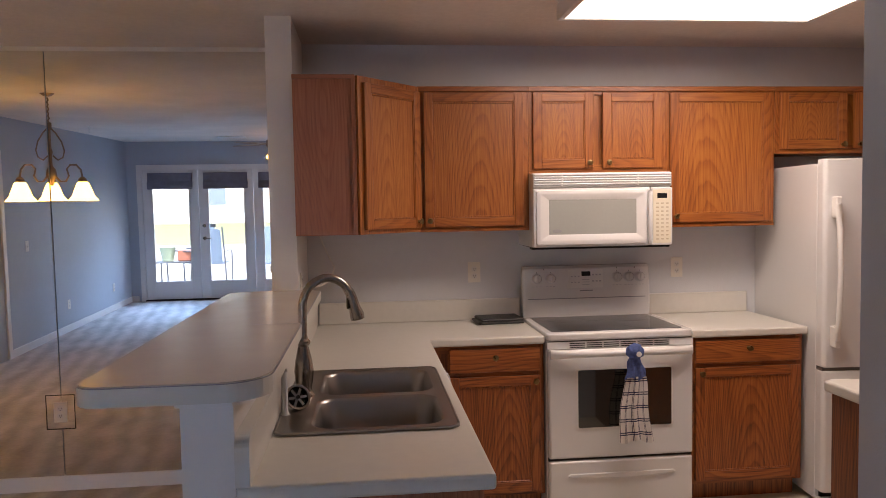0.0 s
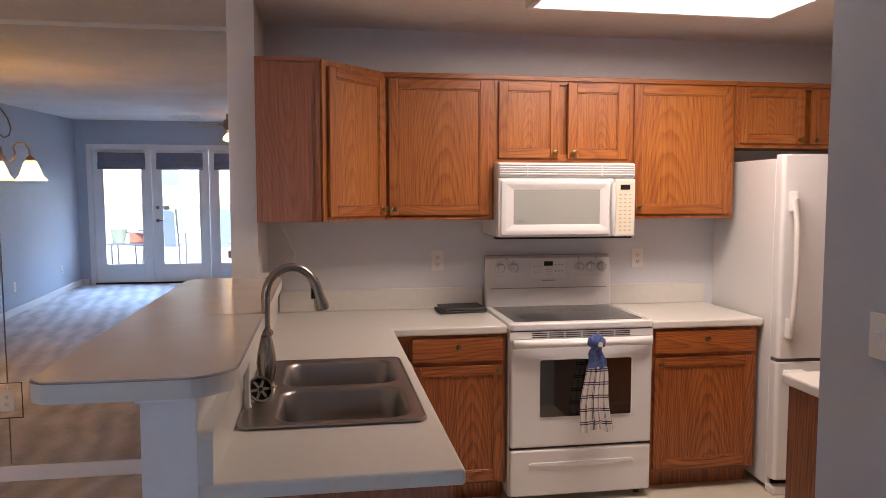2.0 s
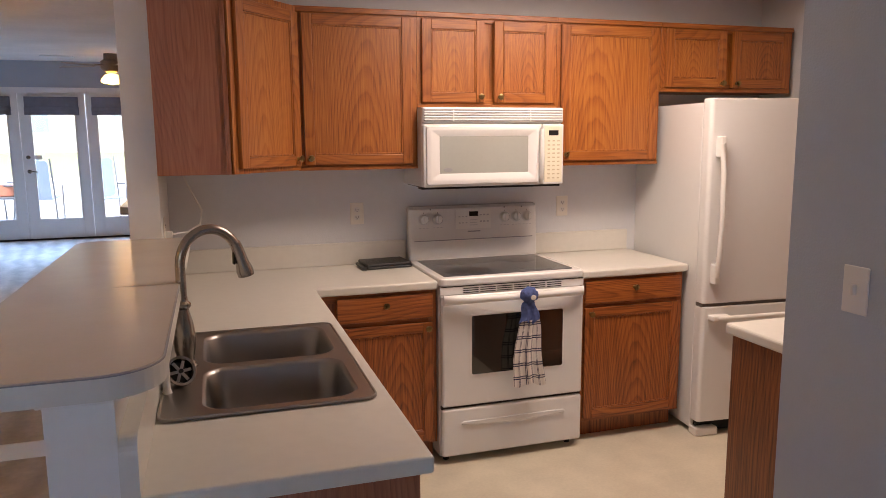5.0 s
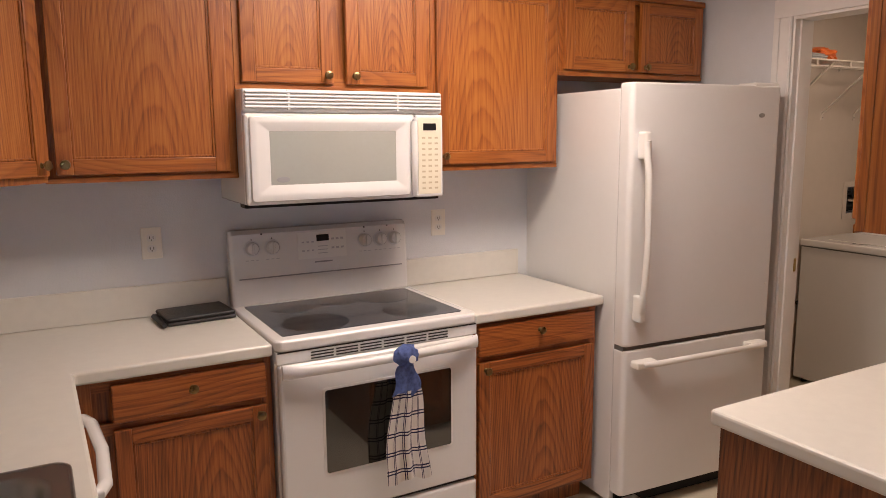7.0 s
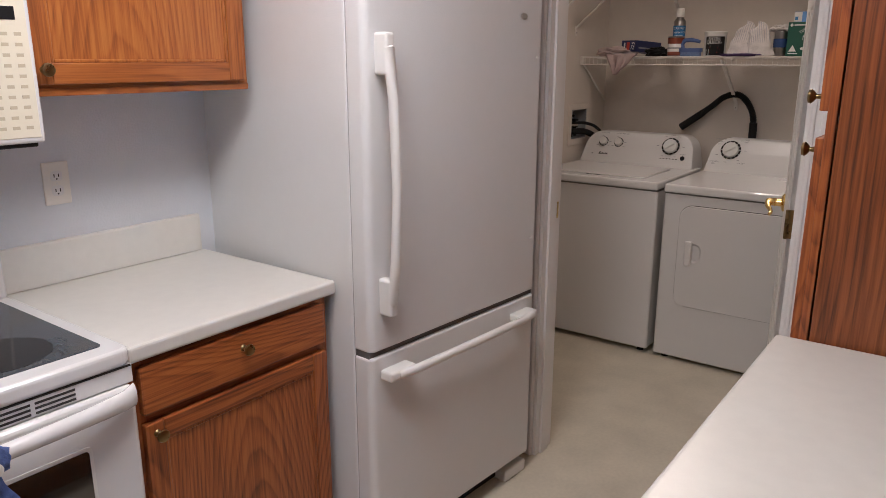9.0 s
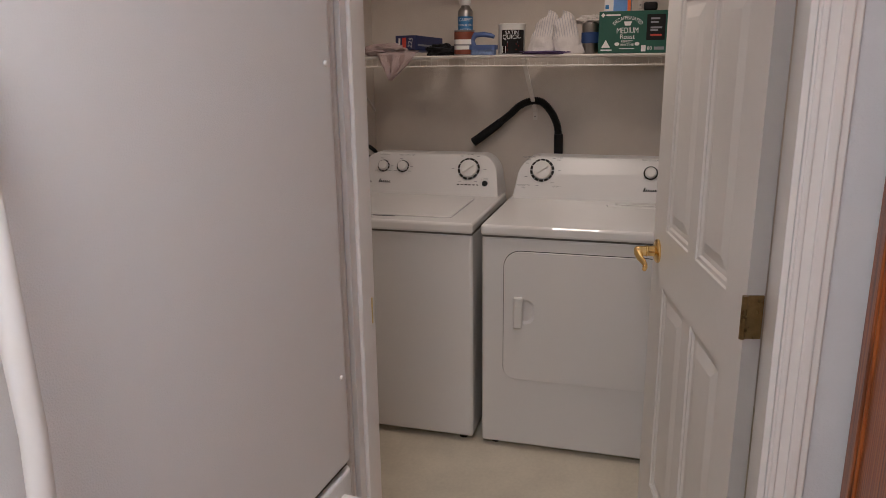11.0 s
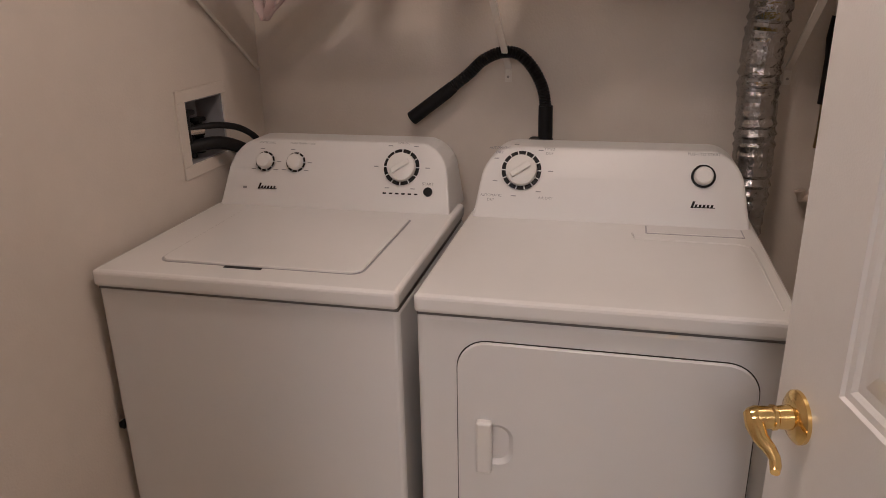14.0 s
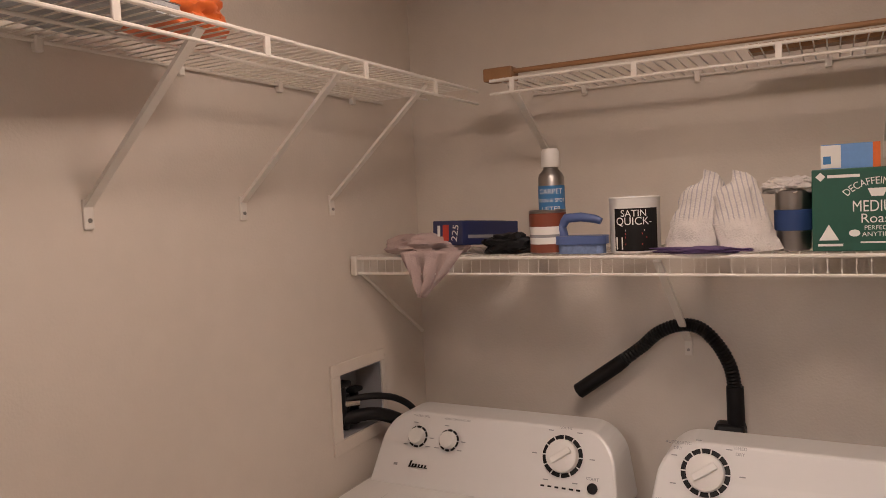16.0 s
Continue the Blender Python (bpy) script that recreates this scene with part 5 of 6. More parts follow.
for x0, x1, y0, y1 in bowls:
    bm = B()
    rings = []
    for inset, r, z in ((0.0, 0.066, 0.006), (0.005, 0.064, 0.0042), (0.012, 0.060, -0.006), (0.018, 0.058, -0.08), (0.026, 0.056, -0.145), (0.040, 0.052, -0.168), (0.075, 0.045, -0.178), (0.16, 0.012, -0.182)):
        rings.append([bm.verts.new((x, y, z)) for x, y in rounded(x0 + inset, x1 - inset, y0 + inset, y1 - inset, r, 8)])
    for q, s in zip(rings, rings[1:]):
        for i in range(len(q)):
            bm.faces.new((q[i], q[(i + 1) % len(q)], s[(i + 1) % len(s)], s[i]))
    bm.faces.new(rings[-1][::-1])
    bowl = part("bowl", bm, STEEL, SK, smooth=True)
    cx, cy = (x0 + x1) / 2, (y0 + y1) / 2
    part("drain", lathe(B(), [(0.045, -0.181), (0.043, -0.178), (0.032, -0.180), (0.030, -0.190), (0.0005, -0.190)], Matrix.Translation((cx, cy, 0))), NICKEL, bowl, smooth=True)
fa = thing("faucet", pose(0.598, 3.260, 0.918, 0, 0, 20), "brushed nickel gooseneck pull-down kitchen faucet", "faucet")
part("base", lathe(B(), [(0.034, 0), (0.033, 0.008), (0.027, 0.014), (0.024, 0.028), (0.030, 0.055), (0.033, 0.085), (0.028, 0.125), (0.020, 0.160), (0.017, 0.172), (0.024, 0.180), (0.024, 0.188), (0.016, 0.196), (0.0155, 0.205)], Matrix(), 28), NICKEL, fa, smooth=True)
arc = [(0, 0, 0.20), (0, 0, 0.285)] + [(0.088 - 0.088 * math.cos(radians(a)), 0, 0.300 + 0.098 * math.sin(radians(a))) for a in range(0, 160, 12)]
part("neck", tube(B(), arc, 0.0145, 14), NICKEL, fa, smooth=True)
part("spray_head", tube(B(), [(0.166, 0, 0.352), (0.176, 0, 0.325), (0.186, 0, 0.290), (0.194, 0, 0.262), (0.197, 0, 0.248)], [0.016, 0.018, 0.020, 0.026, 0.024], 18), NICKEL, fa, smooth=True)
part("spray_button", bx(B(), 0.158, 0.164, -0.008, 0.008, 0.285, 0.325, 0.003), BLACK, fa)
part("handle", tube(B(), [(0, 0.02, 0.03), (0.02, 0.045, 0.03), (0.03, 0.06, 0.045)], 0.009, 10), NICKEL, fa, smooth=True)
sb = thing("sink_strainer", pose(0.592, 3.085, 0.958, 62, 0, 28), "round steel sink strainer basket leaning by the faucet", "strainer")
part("cup", lathe(B(), [(0.0005, -0.028), (0.014, -0.028), (0.030, -0.022), (0.034, 0.0), (0.042, 0.0), (0.041, 0.004), (0.034, 0.003), (0.028, -0.018), (0.0005, -0.021)], Matrix(), 26), NICKEL, sb, smooth=True)
for a in range(0, 180, 60):
    part("spoke", bx(B(), -0.030, 0.030, -0.004, 0.004, -0.004, -0.001), STEEL, sb, at=rot("Z", a))
part("knob", cyl(B(), (0, 0, -0.02), (0, 0, 0.004), 0.006, seg=12), BLACK, sb)
# Dark disc that makes the inside of the cup dark.
part("dark_floor", cyl(B(), (0, 0, -0.0205), (0, 0, -0.0165), 0.0275, seg=20), RUBBER, sb)
part("stopper", cyl(B(), (0, 0, -0.036), (0, 0, -0.026), 0.026, 0.030, 20), BLACK, sb)
br = solid("dish_wand", tube(B(), [(0.558, 3.03, 0.918), (0.557, 3.03, 0.93), (0.557, 3.032, 1.00), (0.557, 3.036, 1.052), (0.556, 3.050, 1.074), (0.556, 3.078, 1.080), (0.556, 3.100, 1.070)], [0.013, 0.010, 0.010, 0.011, 0.011, 0.011, 0.009], 10), PLASTIC, "white hooked plastic handle against the backsplash", "dish wand", smooth=True)

# ---- notebook and towel ----
LEATHER = material("black_leather", (0.018, 0.017, 0.017), 0.45, noise_amt=0.25, scale=40, bump=0.5, bump_scale=220)
nb = thing("notebook_folder", pose(1.432, 4.672, 0.911, 0, 0, 5), "black leather zip folder lying on the counter", "folder")
part("lower_cover", bx(B(), 0, 0.245, 0, 0.185, 0.0, 0.014, 0.006), LEATHER, nb)
part("upper_cover", bx(B(), 0.002, 0.243, 0.002, 0.183, 0.015, 0.030, 0.007), LEATHER, nb)
part("pen", cyl(B(), (-0.012, -0.010, 0.010), (-0.012, 0.150, 0.012), 0.0085, seg=10), LEATHER, nb)


def cloth_checks():
    m = material("white_cloth_navy_checks", (0.66, 0.62, 0.58), 0.9, spec=0.15, noise_amt=0.06, scale=20, bump=0.4, bump_scale=500)
    n, l = m.node_tree.nodes, m.node_tree.links
    b = n["Principled BSDF"]
    base = b.inputs["Base Color"].links[0].from_socket
    uv, sep = n.new("ShaderNodeUVMap"), n.new("ShaderNodeSeparateXYZ")
    uv.uv_map = "weave"
    l.new(uv.outputs[0], sep.inputs[0])
    total = None
    for axis, pitch in ((0, 0.052), (1, 0.066)):
        for off in (0.0, 0.16):
            d, a, f, lt = (n.new("ShaderNodeMath") for _ in range(4))
            d.operation, a.operation, f.operation, lt.operation = "DIVIDE", "ADD", "FRACT", "LESS_THAN"
            d.inputs[1].default_value, a.inputs[1].default_value, lt.inputs[1].default_value = pitch, off + 0.4, 0.075
            l.new(sep.outputs[axis], d.inputs[0])
            l.new(d.outputs[0], a.inputs[0])
            l.new(a.outputs[0], f.inputs[0])
            l.new(f.outputs[0], lt.inputs[0])
            if total is None:
                total = lt.outputs[0]
            else:
                mx = n.new("ShaderNodeMath")
                mx.operation = "MAXIMUM"
                l.new(total, mx.inputs[0])
                l.new(lt.outputs[0], mx.inputs[1])
                total = mx.outputs[0]
    mix = n.new("ShaderNodeMix")
    mix.data_type = "RGBA"
    l.new(total, mix.inputs["Factor"])
    l.new(base, mix.inputs["A"])
    mix.inputs["B"].default_value = (0.03, 0.03, 0.07, 1)
    l.new(mix.outputs["Result"], b.inputs["Base Color"])
    return m


CHECK = cloth_checks()
TERRY = material("blue_terry_cloth", (0.10, 0.14, 0.33), 0.95, spec=0.1, noise_amt=0.5, scale=60, bump=1.0, bump_scale=400)
tw = thing("kitchen_towel", pose(2.108, 4.190, 0.0), "blue and white checked towel hanging on the oven handle", "towel")


def drape(name, z0, z1, w0, w1, mat, folds, depth, y0, seedv):
    bm = B()
    uvl = bm.loops.layers.uv.new("weave")
    rnd = random.Random(seedv)
    ph = rnd.random() * 6
    nu, nv = 40, 26
    grid, uvs = [], {}
    for side in (0, 1):
        rowset = []
        for j in range(nv + 1):
            f = j / nv
            z = z1 + (z0 - z1) * f
            w = w0 + (w1 - w0) * (f ** 0.7)
            row = []
            for i in range(nu + 1):
                u = i / nu - 0.5
                amp = depth * (0.35 + 0.65 * f)
                y = y0 - amp * (math.sin(u * folds * 6.283 + ph + 0.5 * f) * 0.6 + math.sin(u * folds * 11 + 1.3 * ph) * 0.25)
                y += -0.012 * math.cos(u * math.pi) + side * 0.012 * math.cos(u * 3.0)
                zz = z + (0.010 * math.sin(u * 9 + ph) * f if j == nv else 0.004 * math.sin(u * 9 + ph) * f)
                v = bm.verts.new((u * w + 0.006 * math.sin(6 * f + ph), y, zz))
                uvs[v] = (u * w1 * 1.5, z)
                row.append(v)
            rowset.append(row)
        grid.append(rowset)
        for a, b in zip(rowset, rowset[1:]):
            for i in range(nu):
                bm.faces.new((a[i], a[i + 1], b[i + 1], b[i]))
    for f in bm.faces:
        for lo in f.loops:
            lo[uvl].uv = uvs[lo.vert]
    return part(name, bm, mat, tw, smooth=True)


drape("cloth", 0.392, 0.715, 0.100, 0.172, CHECK, 2.2, 0.014, -0.012, 3)
drape("terry_band", 0.705, 0.805, 0.055, 0.104, TERRY, 1.6, 0.010, -0.018, 5)
bm = B()
bmesh.ops.create_icosphere(bm, subdivisions=3, radius=0.5)
for v in bm.verts:
    k = 1 + 0.16 * noise.noise(v.co * 5.0) + 0.16 * noise.noise(v.co * 14.0)
    v.co = Vector((v.co.x * 0.088 * k, v.co.y * 0.050 * k - 0.018, v.co.z * 0.080 * k + 0.836))
part("terry_loop", bm, TERRY, tw, "blue terry loop over the handle", True)
part("button", lathe(B(), [(0.013, 0), (0.013, 0.004), (0.009, 0.005), (0.0005, 0.004)], pose(0.010, -0.041, 0.828, 90), 18), PLASTIC, tw, "white button", True)


# ---- laundry shelves ----
def wire_shelf(name, m, length, depth, label, lip, dense):
    """A coated-wire shelf: x along the wall, the wall at y = 0, its front at -depth."""
    s = thing(name, m, label, "wire shelf", "wire shelves")
    for y, z, nm in ((-0.008, 0.0, "back_rod"), (-depth, 0.0, "front_rod"), (-depth, -lip, "lip_rod"), (-depth * 0.5, -0.006, "middle_rod")):
        part(nm, tube(B(), [(0, y, z), (length, y, z)], 0.0035 if nm != "front_rod" else 0.0042, 8), WIRE, s)
    step = 0.0254
    n = int(length / step)
    me = None
    for i in range(n):
        x = 0.012 + i * step
        if me is None:
            pts = [(0, -0.004, 0.004), (0, -depth, 0.004), (0, -depth - 0.001, -lip)] if dense else [(0, -0.004, 0.004), (0, -depth, 0.004)]
            me = mesh_of("wire", tube(B(), pts, 0.0017, 5), WIRE)
        w = new("wire", me)
        w.parent = s
        w.location = (x, 0, 0)
    if not dense:
        k = int(length / 0.30)
        for i in range(k + 1):
            x = 0.06 + i * 0.30
            if x < length:
                part("lip_strap", bx(B(), x - 0.007, x + 0.007, -depth - 0.004, -depth + 0.002, -lip, 0.0, 0.001, 1), WIRE, s)
    for x in [0.15 + 0.3 * i for i in range(int(length / 0.3))]:
        part("wall_clip", bx(B(), x - 0.008, x + 0.008, -0.014, 0.0, -0.018, 0.010, 0.003), WIRE, s)
    return s


def brace(shelf, x, depth, drop):
    """A flat diagonal brace from the shelf front to the wall."""
    a, b = Vector((x, -depth + 0.012, -0.010)), Vector((x, -0.004, -drop))
    d = (b - a).normalized()
    bm = B()
    q = d.cross(Vector((1, 0, 0))).normalized()
    v = []
    for p in (a, b):
        for sx, sq in ((-0.009, -0.0035), (0.009, -0.0035), (0.009, 0.0035), (-0.009, 0.0035)):
            v.append(bm.verts.new(p + Vector((sx, 0, 0)) + q * sq))
    for f in ((0, 1, 2, 3), (7, 6, 5, 4), (0, 4, 5, 1), (1, 5, 6, 2), (2, 6, 7, 3), (3, 7, 4, 0)):
        bm.faces.new([v[i] for i in f])
    br = part("brace", bm, WIRE, shelf)
    part("brace_foot", bx(B(), x - 0.010, x + 0.010, -0.006, 0.0, -drop - 0.042, -drop + 0.012, 0.002), WIRE, br)
    part("screw", cyl(B(), (x, -0.009, -drop - 0.026), (x, -0.005, -drop - 0.026), 0.004, seg=8), STEEL, br)


SL = wire_shelf("wire_shelf", pose(4.16, 4.90, 1.962), 1.80, 0.315, "white wire shelf along the laundry side wall", 0.034, False)
for x in (4.982, 5.368, 5.695):
    brace(SL, x - 4.16, 0.315, 0.275)
SB = wire_shelf("wire_shelf", pose(6.145, 4.49, 1.962, 0, 0, -90), 1.45, 0.312, "white wire shelf high on the end wall", 0.032, False)
for y in (4.44, 3.62):
    brace(SB, 4.49 - y, 0.312, 0.20)
SM = wire_shelf("wire_shelf", pose(6.145, 4.875, 1.523, 0, 0, -90), 1.82, 0.375, "white wire shelf with a dense lip above the machines", 0.040, True)
for y in (4.08, 3.30):
    brace(SM, 4.875 - y, 0.375, 0.255)
part("end_bracket", bx(B(), -0.02, 0.0, -0.385, -0.345, -0.045, 0.008, 0.004), WIRE, SM)
part("end_brace", tube(B(), [(-0.012, -0.36, -0.03), (-0.016, -0.02, -0.26)], 0.006), WIRE, SM)

# ---- things on the shelves ----
NAVY = material("navy_carton", (0.02, 0.028, 0.10), 0.4, noise_amt=0.1, scale=10)
REDP = material("red_print", (0.50, 0.05, 0.03), 0.5, noise_amt=0.05, scale=10)
WPRINT = material("white_print", (0.80, 0.79, 0.76), 0.5, noise_amt=0.02, scale=10)
BLUEL = material("blue_label", (0.05, 0.20, 0.46), 0.4, noise_amt=0.06, scale=10)
BROWNL = material("brown_label", (0.20, 0.05, 0.025), 0.4, noise_amt=0.06, scale=10)
BRUSHB = material("periwinkle_plastic", (0.085, 0.13, 0.30), 0.4, noise_amt=0.05, scale=10)
GREENC = material("green_carton", (0.012, 0.085, 0.055), 0.4, noise_amt=0.1, scale=8)
YELC = material("yellow_carton", (0.62, 0.40, 0.02), 0.5, noise_amt=0.1, scale=8)
BLUEC = material("light_blue_carton", (0.16, 0.33, 0.68), 0.4, noise_amt=0.1, scale=8)
BRISTLE = material("blue_grey_bristle", (0.16, 0.22, 0.38), 0.8, noise_amt=0.3, scale=90)
ORANGE = material("orange_wrap", (0.72, 0.16, 0.03), 0.35, noise_amt=0.15, scale=12)
PINKC = material("dusty_pink_cloth", (0.50, 0.40, 0.38), 0.95, spec=0.1, noise_amt=0.12, scale=18, bump=0.6, bump_scale=300)
SOCK = material("white_knit", (0.70, 0.66, 0.63), 0.95, spec=0.1, noise_amt=0.06, scale=20, bump=0.8, bump_scale=260)
PURPLE = material("purple_cloth", (0.10, 0.06, 0.16), 0.9, noise_amt=0.1, scale=20)
BLUEBAND = material("navy_silicone_band", (0.02, 0.05, 0.16), 0.6, noise_amt=0.05, scale=20)
WOODR = material("honey_wood_rod", (0.30, 0.16, 0.07), 0.4, noise_amt=0.15, scale=20)


def words(parent, text, size, m, mat, name="lettering", width=None):
    """Flat letters of Blender's own font, as a mesh under a thing."""
    cu = bpy.data.curves.new(name, "FONT")
    cu.body, cu.size, cu.align_x, cu.align_y = text, size, "CENTER", "CENTER"
    tmp = bpy.data.objects.new(name, cu)
    me = bpy.data.meshes.new_from_object(tmp)
    bpy.data.objects.remove(tmp)
    me.materials.append(mat)
    if width:
        xs_ = [v.co.x for v in me.vertices]
        k = width / max(1e-6, max(xs_) - min(xs_))
        for v in me.vertices:
            v.co.x *= k
    ob = new(name, me)
    ob.parent = parent
    ob.matrix_basis = m
    return ob


def face_x(y, z, x):
    """A pose for letters on a face that looks along -x of the world, in a thing with no turn."""
    return pose(x, y, z, 90, 0, -90)


def wrapped(parent, text, size, r, zc, a0, mat):
    """Letters bent round an upright cylinder, centred at angle a0 (degrees from +x)."""
    ob = words(parent, text, size, Matrix(), mat)
    for v in ob.data.vertices:
        a = radians(a0) + v.co.x / r
        v.co = (r * math.cos(a), r * math.sin(a), zc + v.co.y)
    return ob


DK = 1.529
FA = 195.0
sp = thing("spray_can", pose(5.90, 4.362, DK), "steel carpet stain spray can with blue label and white cap", "spray can")
part("body", lathe(B(), [(0.031, 0), (0.033, 0.003), (0.033, 0.185), (0.029, 0.195), (0.020, 0.205), (0.018, 0.212), (0.0005, 0.213)], Matrix(), 28), STEEL, sp, smooth=True)
part("label", lathe(B(), [(0.0334, 0.085), (0.0336, 0.085), (0.0336, 0.165), (0.0334, 0.165)], Matrix(), 28), BLUEL, sp, "blue paper label", True)
part("cap", lathe(B(), [(0.022, 0.212), (0.023, 0.215), (0.023, 0.250), (0.018, 0.258), (0.0005, 0.259)], Matrix(), 24), PLASTIC, sp, "white cap", True)
for tx, sz, z in (("CARPET", 0.018, 0.150), ("STAIN & SPOT", 0.013, 0.128), ("LIFTER", 0.018, 0.106)):
    wrapped(sp, tx, sz, 0.0340, z, FA, WPRINT)
w1 = thing("wood_finish_can", pose(5.832, 4.350, DK), "small brown and white can of wood finish", "can")
part("body", lathe(B(), [(0.043, 0), (0.044, 0.002), (0.044, 0.100), (0.046, 0.104), (0.042, 0.106), (0.038, 0.102), (0.0005, 0.102)], Matrix(), 28), STEEL, w1, smooth=True)
part("label", lathe(B(), [(0.0443, 0.004), (0.0446, 0.004), (0.0446, 0.098), (0.0443, 0.098)], Matrix(), 28), WPRINT, w1, "white label", True)
for z0, z1 in ((0.066, 0.098), (0.004, 0.024)):
    part("label_band", lathe(B(), [(0.0447, z0), (0.0450, z0), (0.0450, z1), (0.0447, z1)], Matrix(), 28), BROWNL, w1, "brown label band", True)
part("print", lathe(B(), [(0.0448, 0.040), (0.0451, 0.040), (0.0451, 0.047), (0.0448, 0.047)], Matrix(), 28), GREYP, w1)
bs = thing("scrub_brush", pose(5.82, 4.262, DK, 0, 0, 90), "blue plastic iron-shaped scrub brush", "scrub brush")
part("body", prism(B(), rounded(-0.062, 0.062, -0.028, 0.028, [0.02, 0.02, 0.02, 0.02]), 0.022, 0.042), BRUSHB, bs)
part("bristles", prism(B(), rounded(-0.056, 0.056, -0.024, 0.024, 0.018), 0.0, 0.024), BRISTLE, bs, "pale blue bristles")
part("handle", tube(B(), [(0.045, 0, 0.036), (0.050, 0, 0.065), (0.035, 0, 0.084), (0.0, 0, 0.086), (-0.035, 0, 0.080), (-0.048, 0, 0.074)], [0.014, 0.013, 0.012, 0.011, 0.010, 0.008], 12), BRUSHB, bs, smooth=True)
c2 = thing("varnish_can", pose(5.860, 4.145, DK), "white can of satin finish with black label", "can")
part("body", lathe(B(), [(0.056, 0), (0.0575, 0.002), (0.0575, 0.122), (0.060, 0.126), (0.056, 0.129), (0.050, 0.124), (0.0005, 0.124)], Matrix(), 36), WPRINT, c2, smooth=True)
bm = B()
for k in range(12):
    a, b = (radians(FA - 52 + k * 108 / 12), radians(FA - 52 + (k + 1) * 108 / 12))
    bm.faces.new([bm.verts.new((0.0580 * math.cos(t), 0.0580 * math.sin(t), z)) for t, z in ((a, 0.004), (b, 0.004), (b, 0.102), (a, 0.102))])
part("label", bm, BLACK, c2, "black label")
wrapped(c2, "SATIN", 0.022, 0.0584, 0.090, FA - 4, WPRINT)
wrapped(c2, "QUICK-", 0.025, 0.0584, 0.072, FA - 4, WPRINT)
for z, w in ((0.050, 0.045), (0.042, 0.040), (0.034, 0.05), (0.018, 0.04)):
    bm = B()
    bm.faces.new([bm.verts.new((0.0584 * math.cos(t), 0.0584 * math.sin(t), zz)) for t, zz in ((radians(FA - 24), z), (radians(FA - 24) + w / 0.0584, z), (radians(FA - 24) + w / 0.0584, z + 0.004), (radians(FA - 24), z + 0.004))])
    part("print", bm, REDP if z < 0.045 else WPRINT, c2)
bm = B()
bm.faces.new([bm.verts.new((0.0584 * math.cos(radians(FA + t)), 0.0584 * math.sin(radians(FA + t)), zz)) for t, zz in ((-48, 0.008), (-30, 0.008), (-30, 0.036), (-48, 0.036))])
part("price_code", bm, WPRINT, c2)


def crumple(name, m, sx, sy, sz, mat, label, cat, seed, amp=0.35, freq=2.2, flat=True):
    """A soft heap of cloth: a displaced ball, flattened underneath."""
    bm = B()
    bmesh.ops.create_icosphere(bm, subdivisions=4, radius=1.0)
    off = Vector((seed * 3.1, seed * 1.7, seed * 2.3))
    for v in bm.verts:
        p = v.co.copy()
        k = 1 + amp * noise.noise(p * freq + off) + 0.4 * amp * noise.noise(p * freq * 2.7 + off)
        v.co = Vector((p.x * sx * k, p.y * sy * k, max(0.0, (p.z * k + 0.75) * sz / 1.75) if flat else p.z * sz * k))
    return solid(name, bm, mat, label, cat, m=m, smooth=True)


def sock_knit():
    """White knit whose upper half carries grey ribs."""
    m = material("white_knit_grey_ribs", (0.70, 0.66, 0.63), 0.95, spec=0.1, noise_amt=0.10, scale=24, bump=0.8, bump_scale=260)
    n, l = m.node_tree.nodes, m.node_tree.links
    b = n["Principled BSDF"]
    base = b.inputs["Base Color"].links[0].from_socket
    sep, rib, cut, both, mix = (n.new("ShaderNode" + k) for k in ("SeparateXYZ", "Math", "MapRange", "Math", "Mix"))
    uv = n.new("ShaderNodeUVMap")
    uv.uv_map = "knit"
    l.new(uv.outputs[0], sep.inputs[0])
    rib.operation, rib.inputs[1].default_value = "PINGPONG", 0.0052
    l.new(sep.outputs[0], rib.inputs[0])
    gt = n.new("ShaderNodeMath")
    gt.operation, gt.inputs[1].default_value = "GREATER_THAN", 0.0038
    l.new(rib.outputs[0], gt.inputs[0])
    cut.inputs["From Min"].default_value, cut.inputs["From Max"].default_value = 0.40, 0.50
    l.new(sep.outputs[1], cut.inputs["Value"])
    both.operation = "MULTIPLY"
    l.new(gt.outputs[0], both.inputs[0])
    l.new(cut.outputs[0], both.inputs[1])
    mix.data_type = "RGBA"
    l.new(both.outputs[0], mix.inputs["Factor"])
    l.new(base, mix.inputs["A"])
    mix.inputs["B"].default_value = (0.50, 0.48, 0.51, 1)
    l.new(mix.outputs["Result"], b.inputs["Base Color"])
    return m


RIBBED = sock_knit()


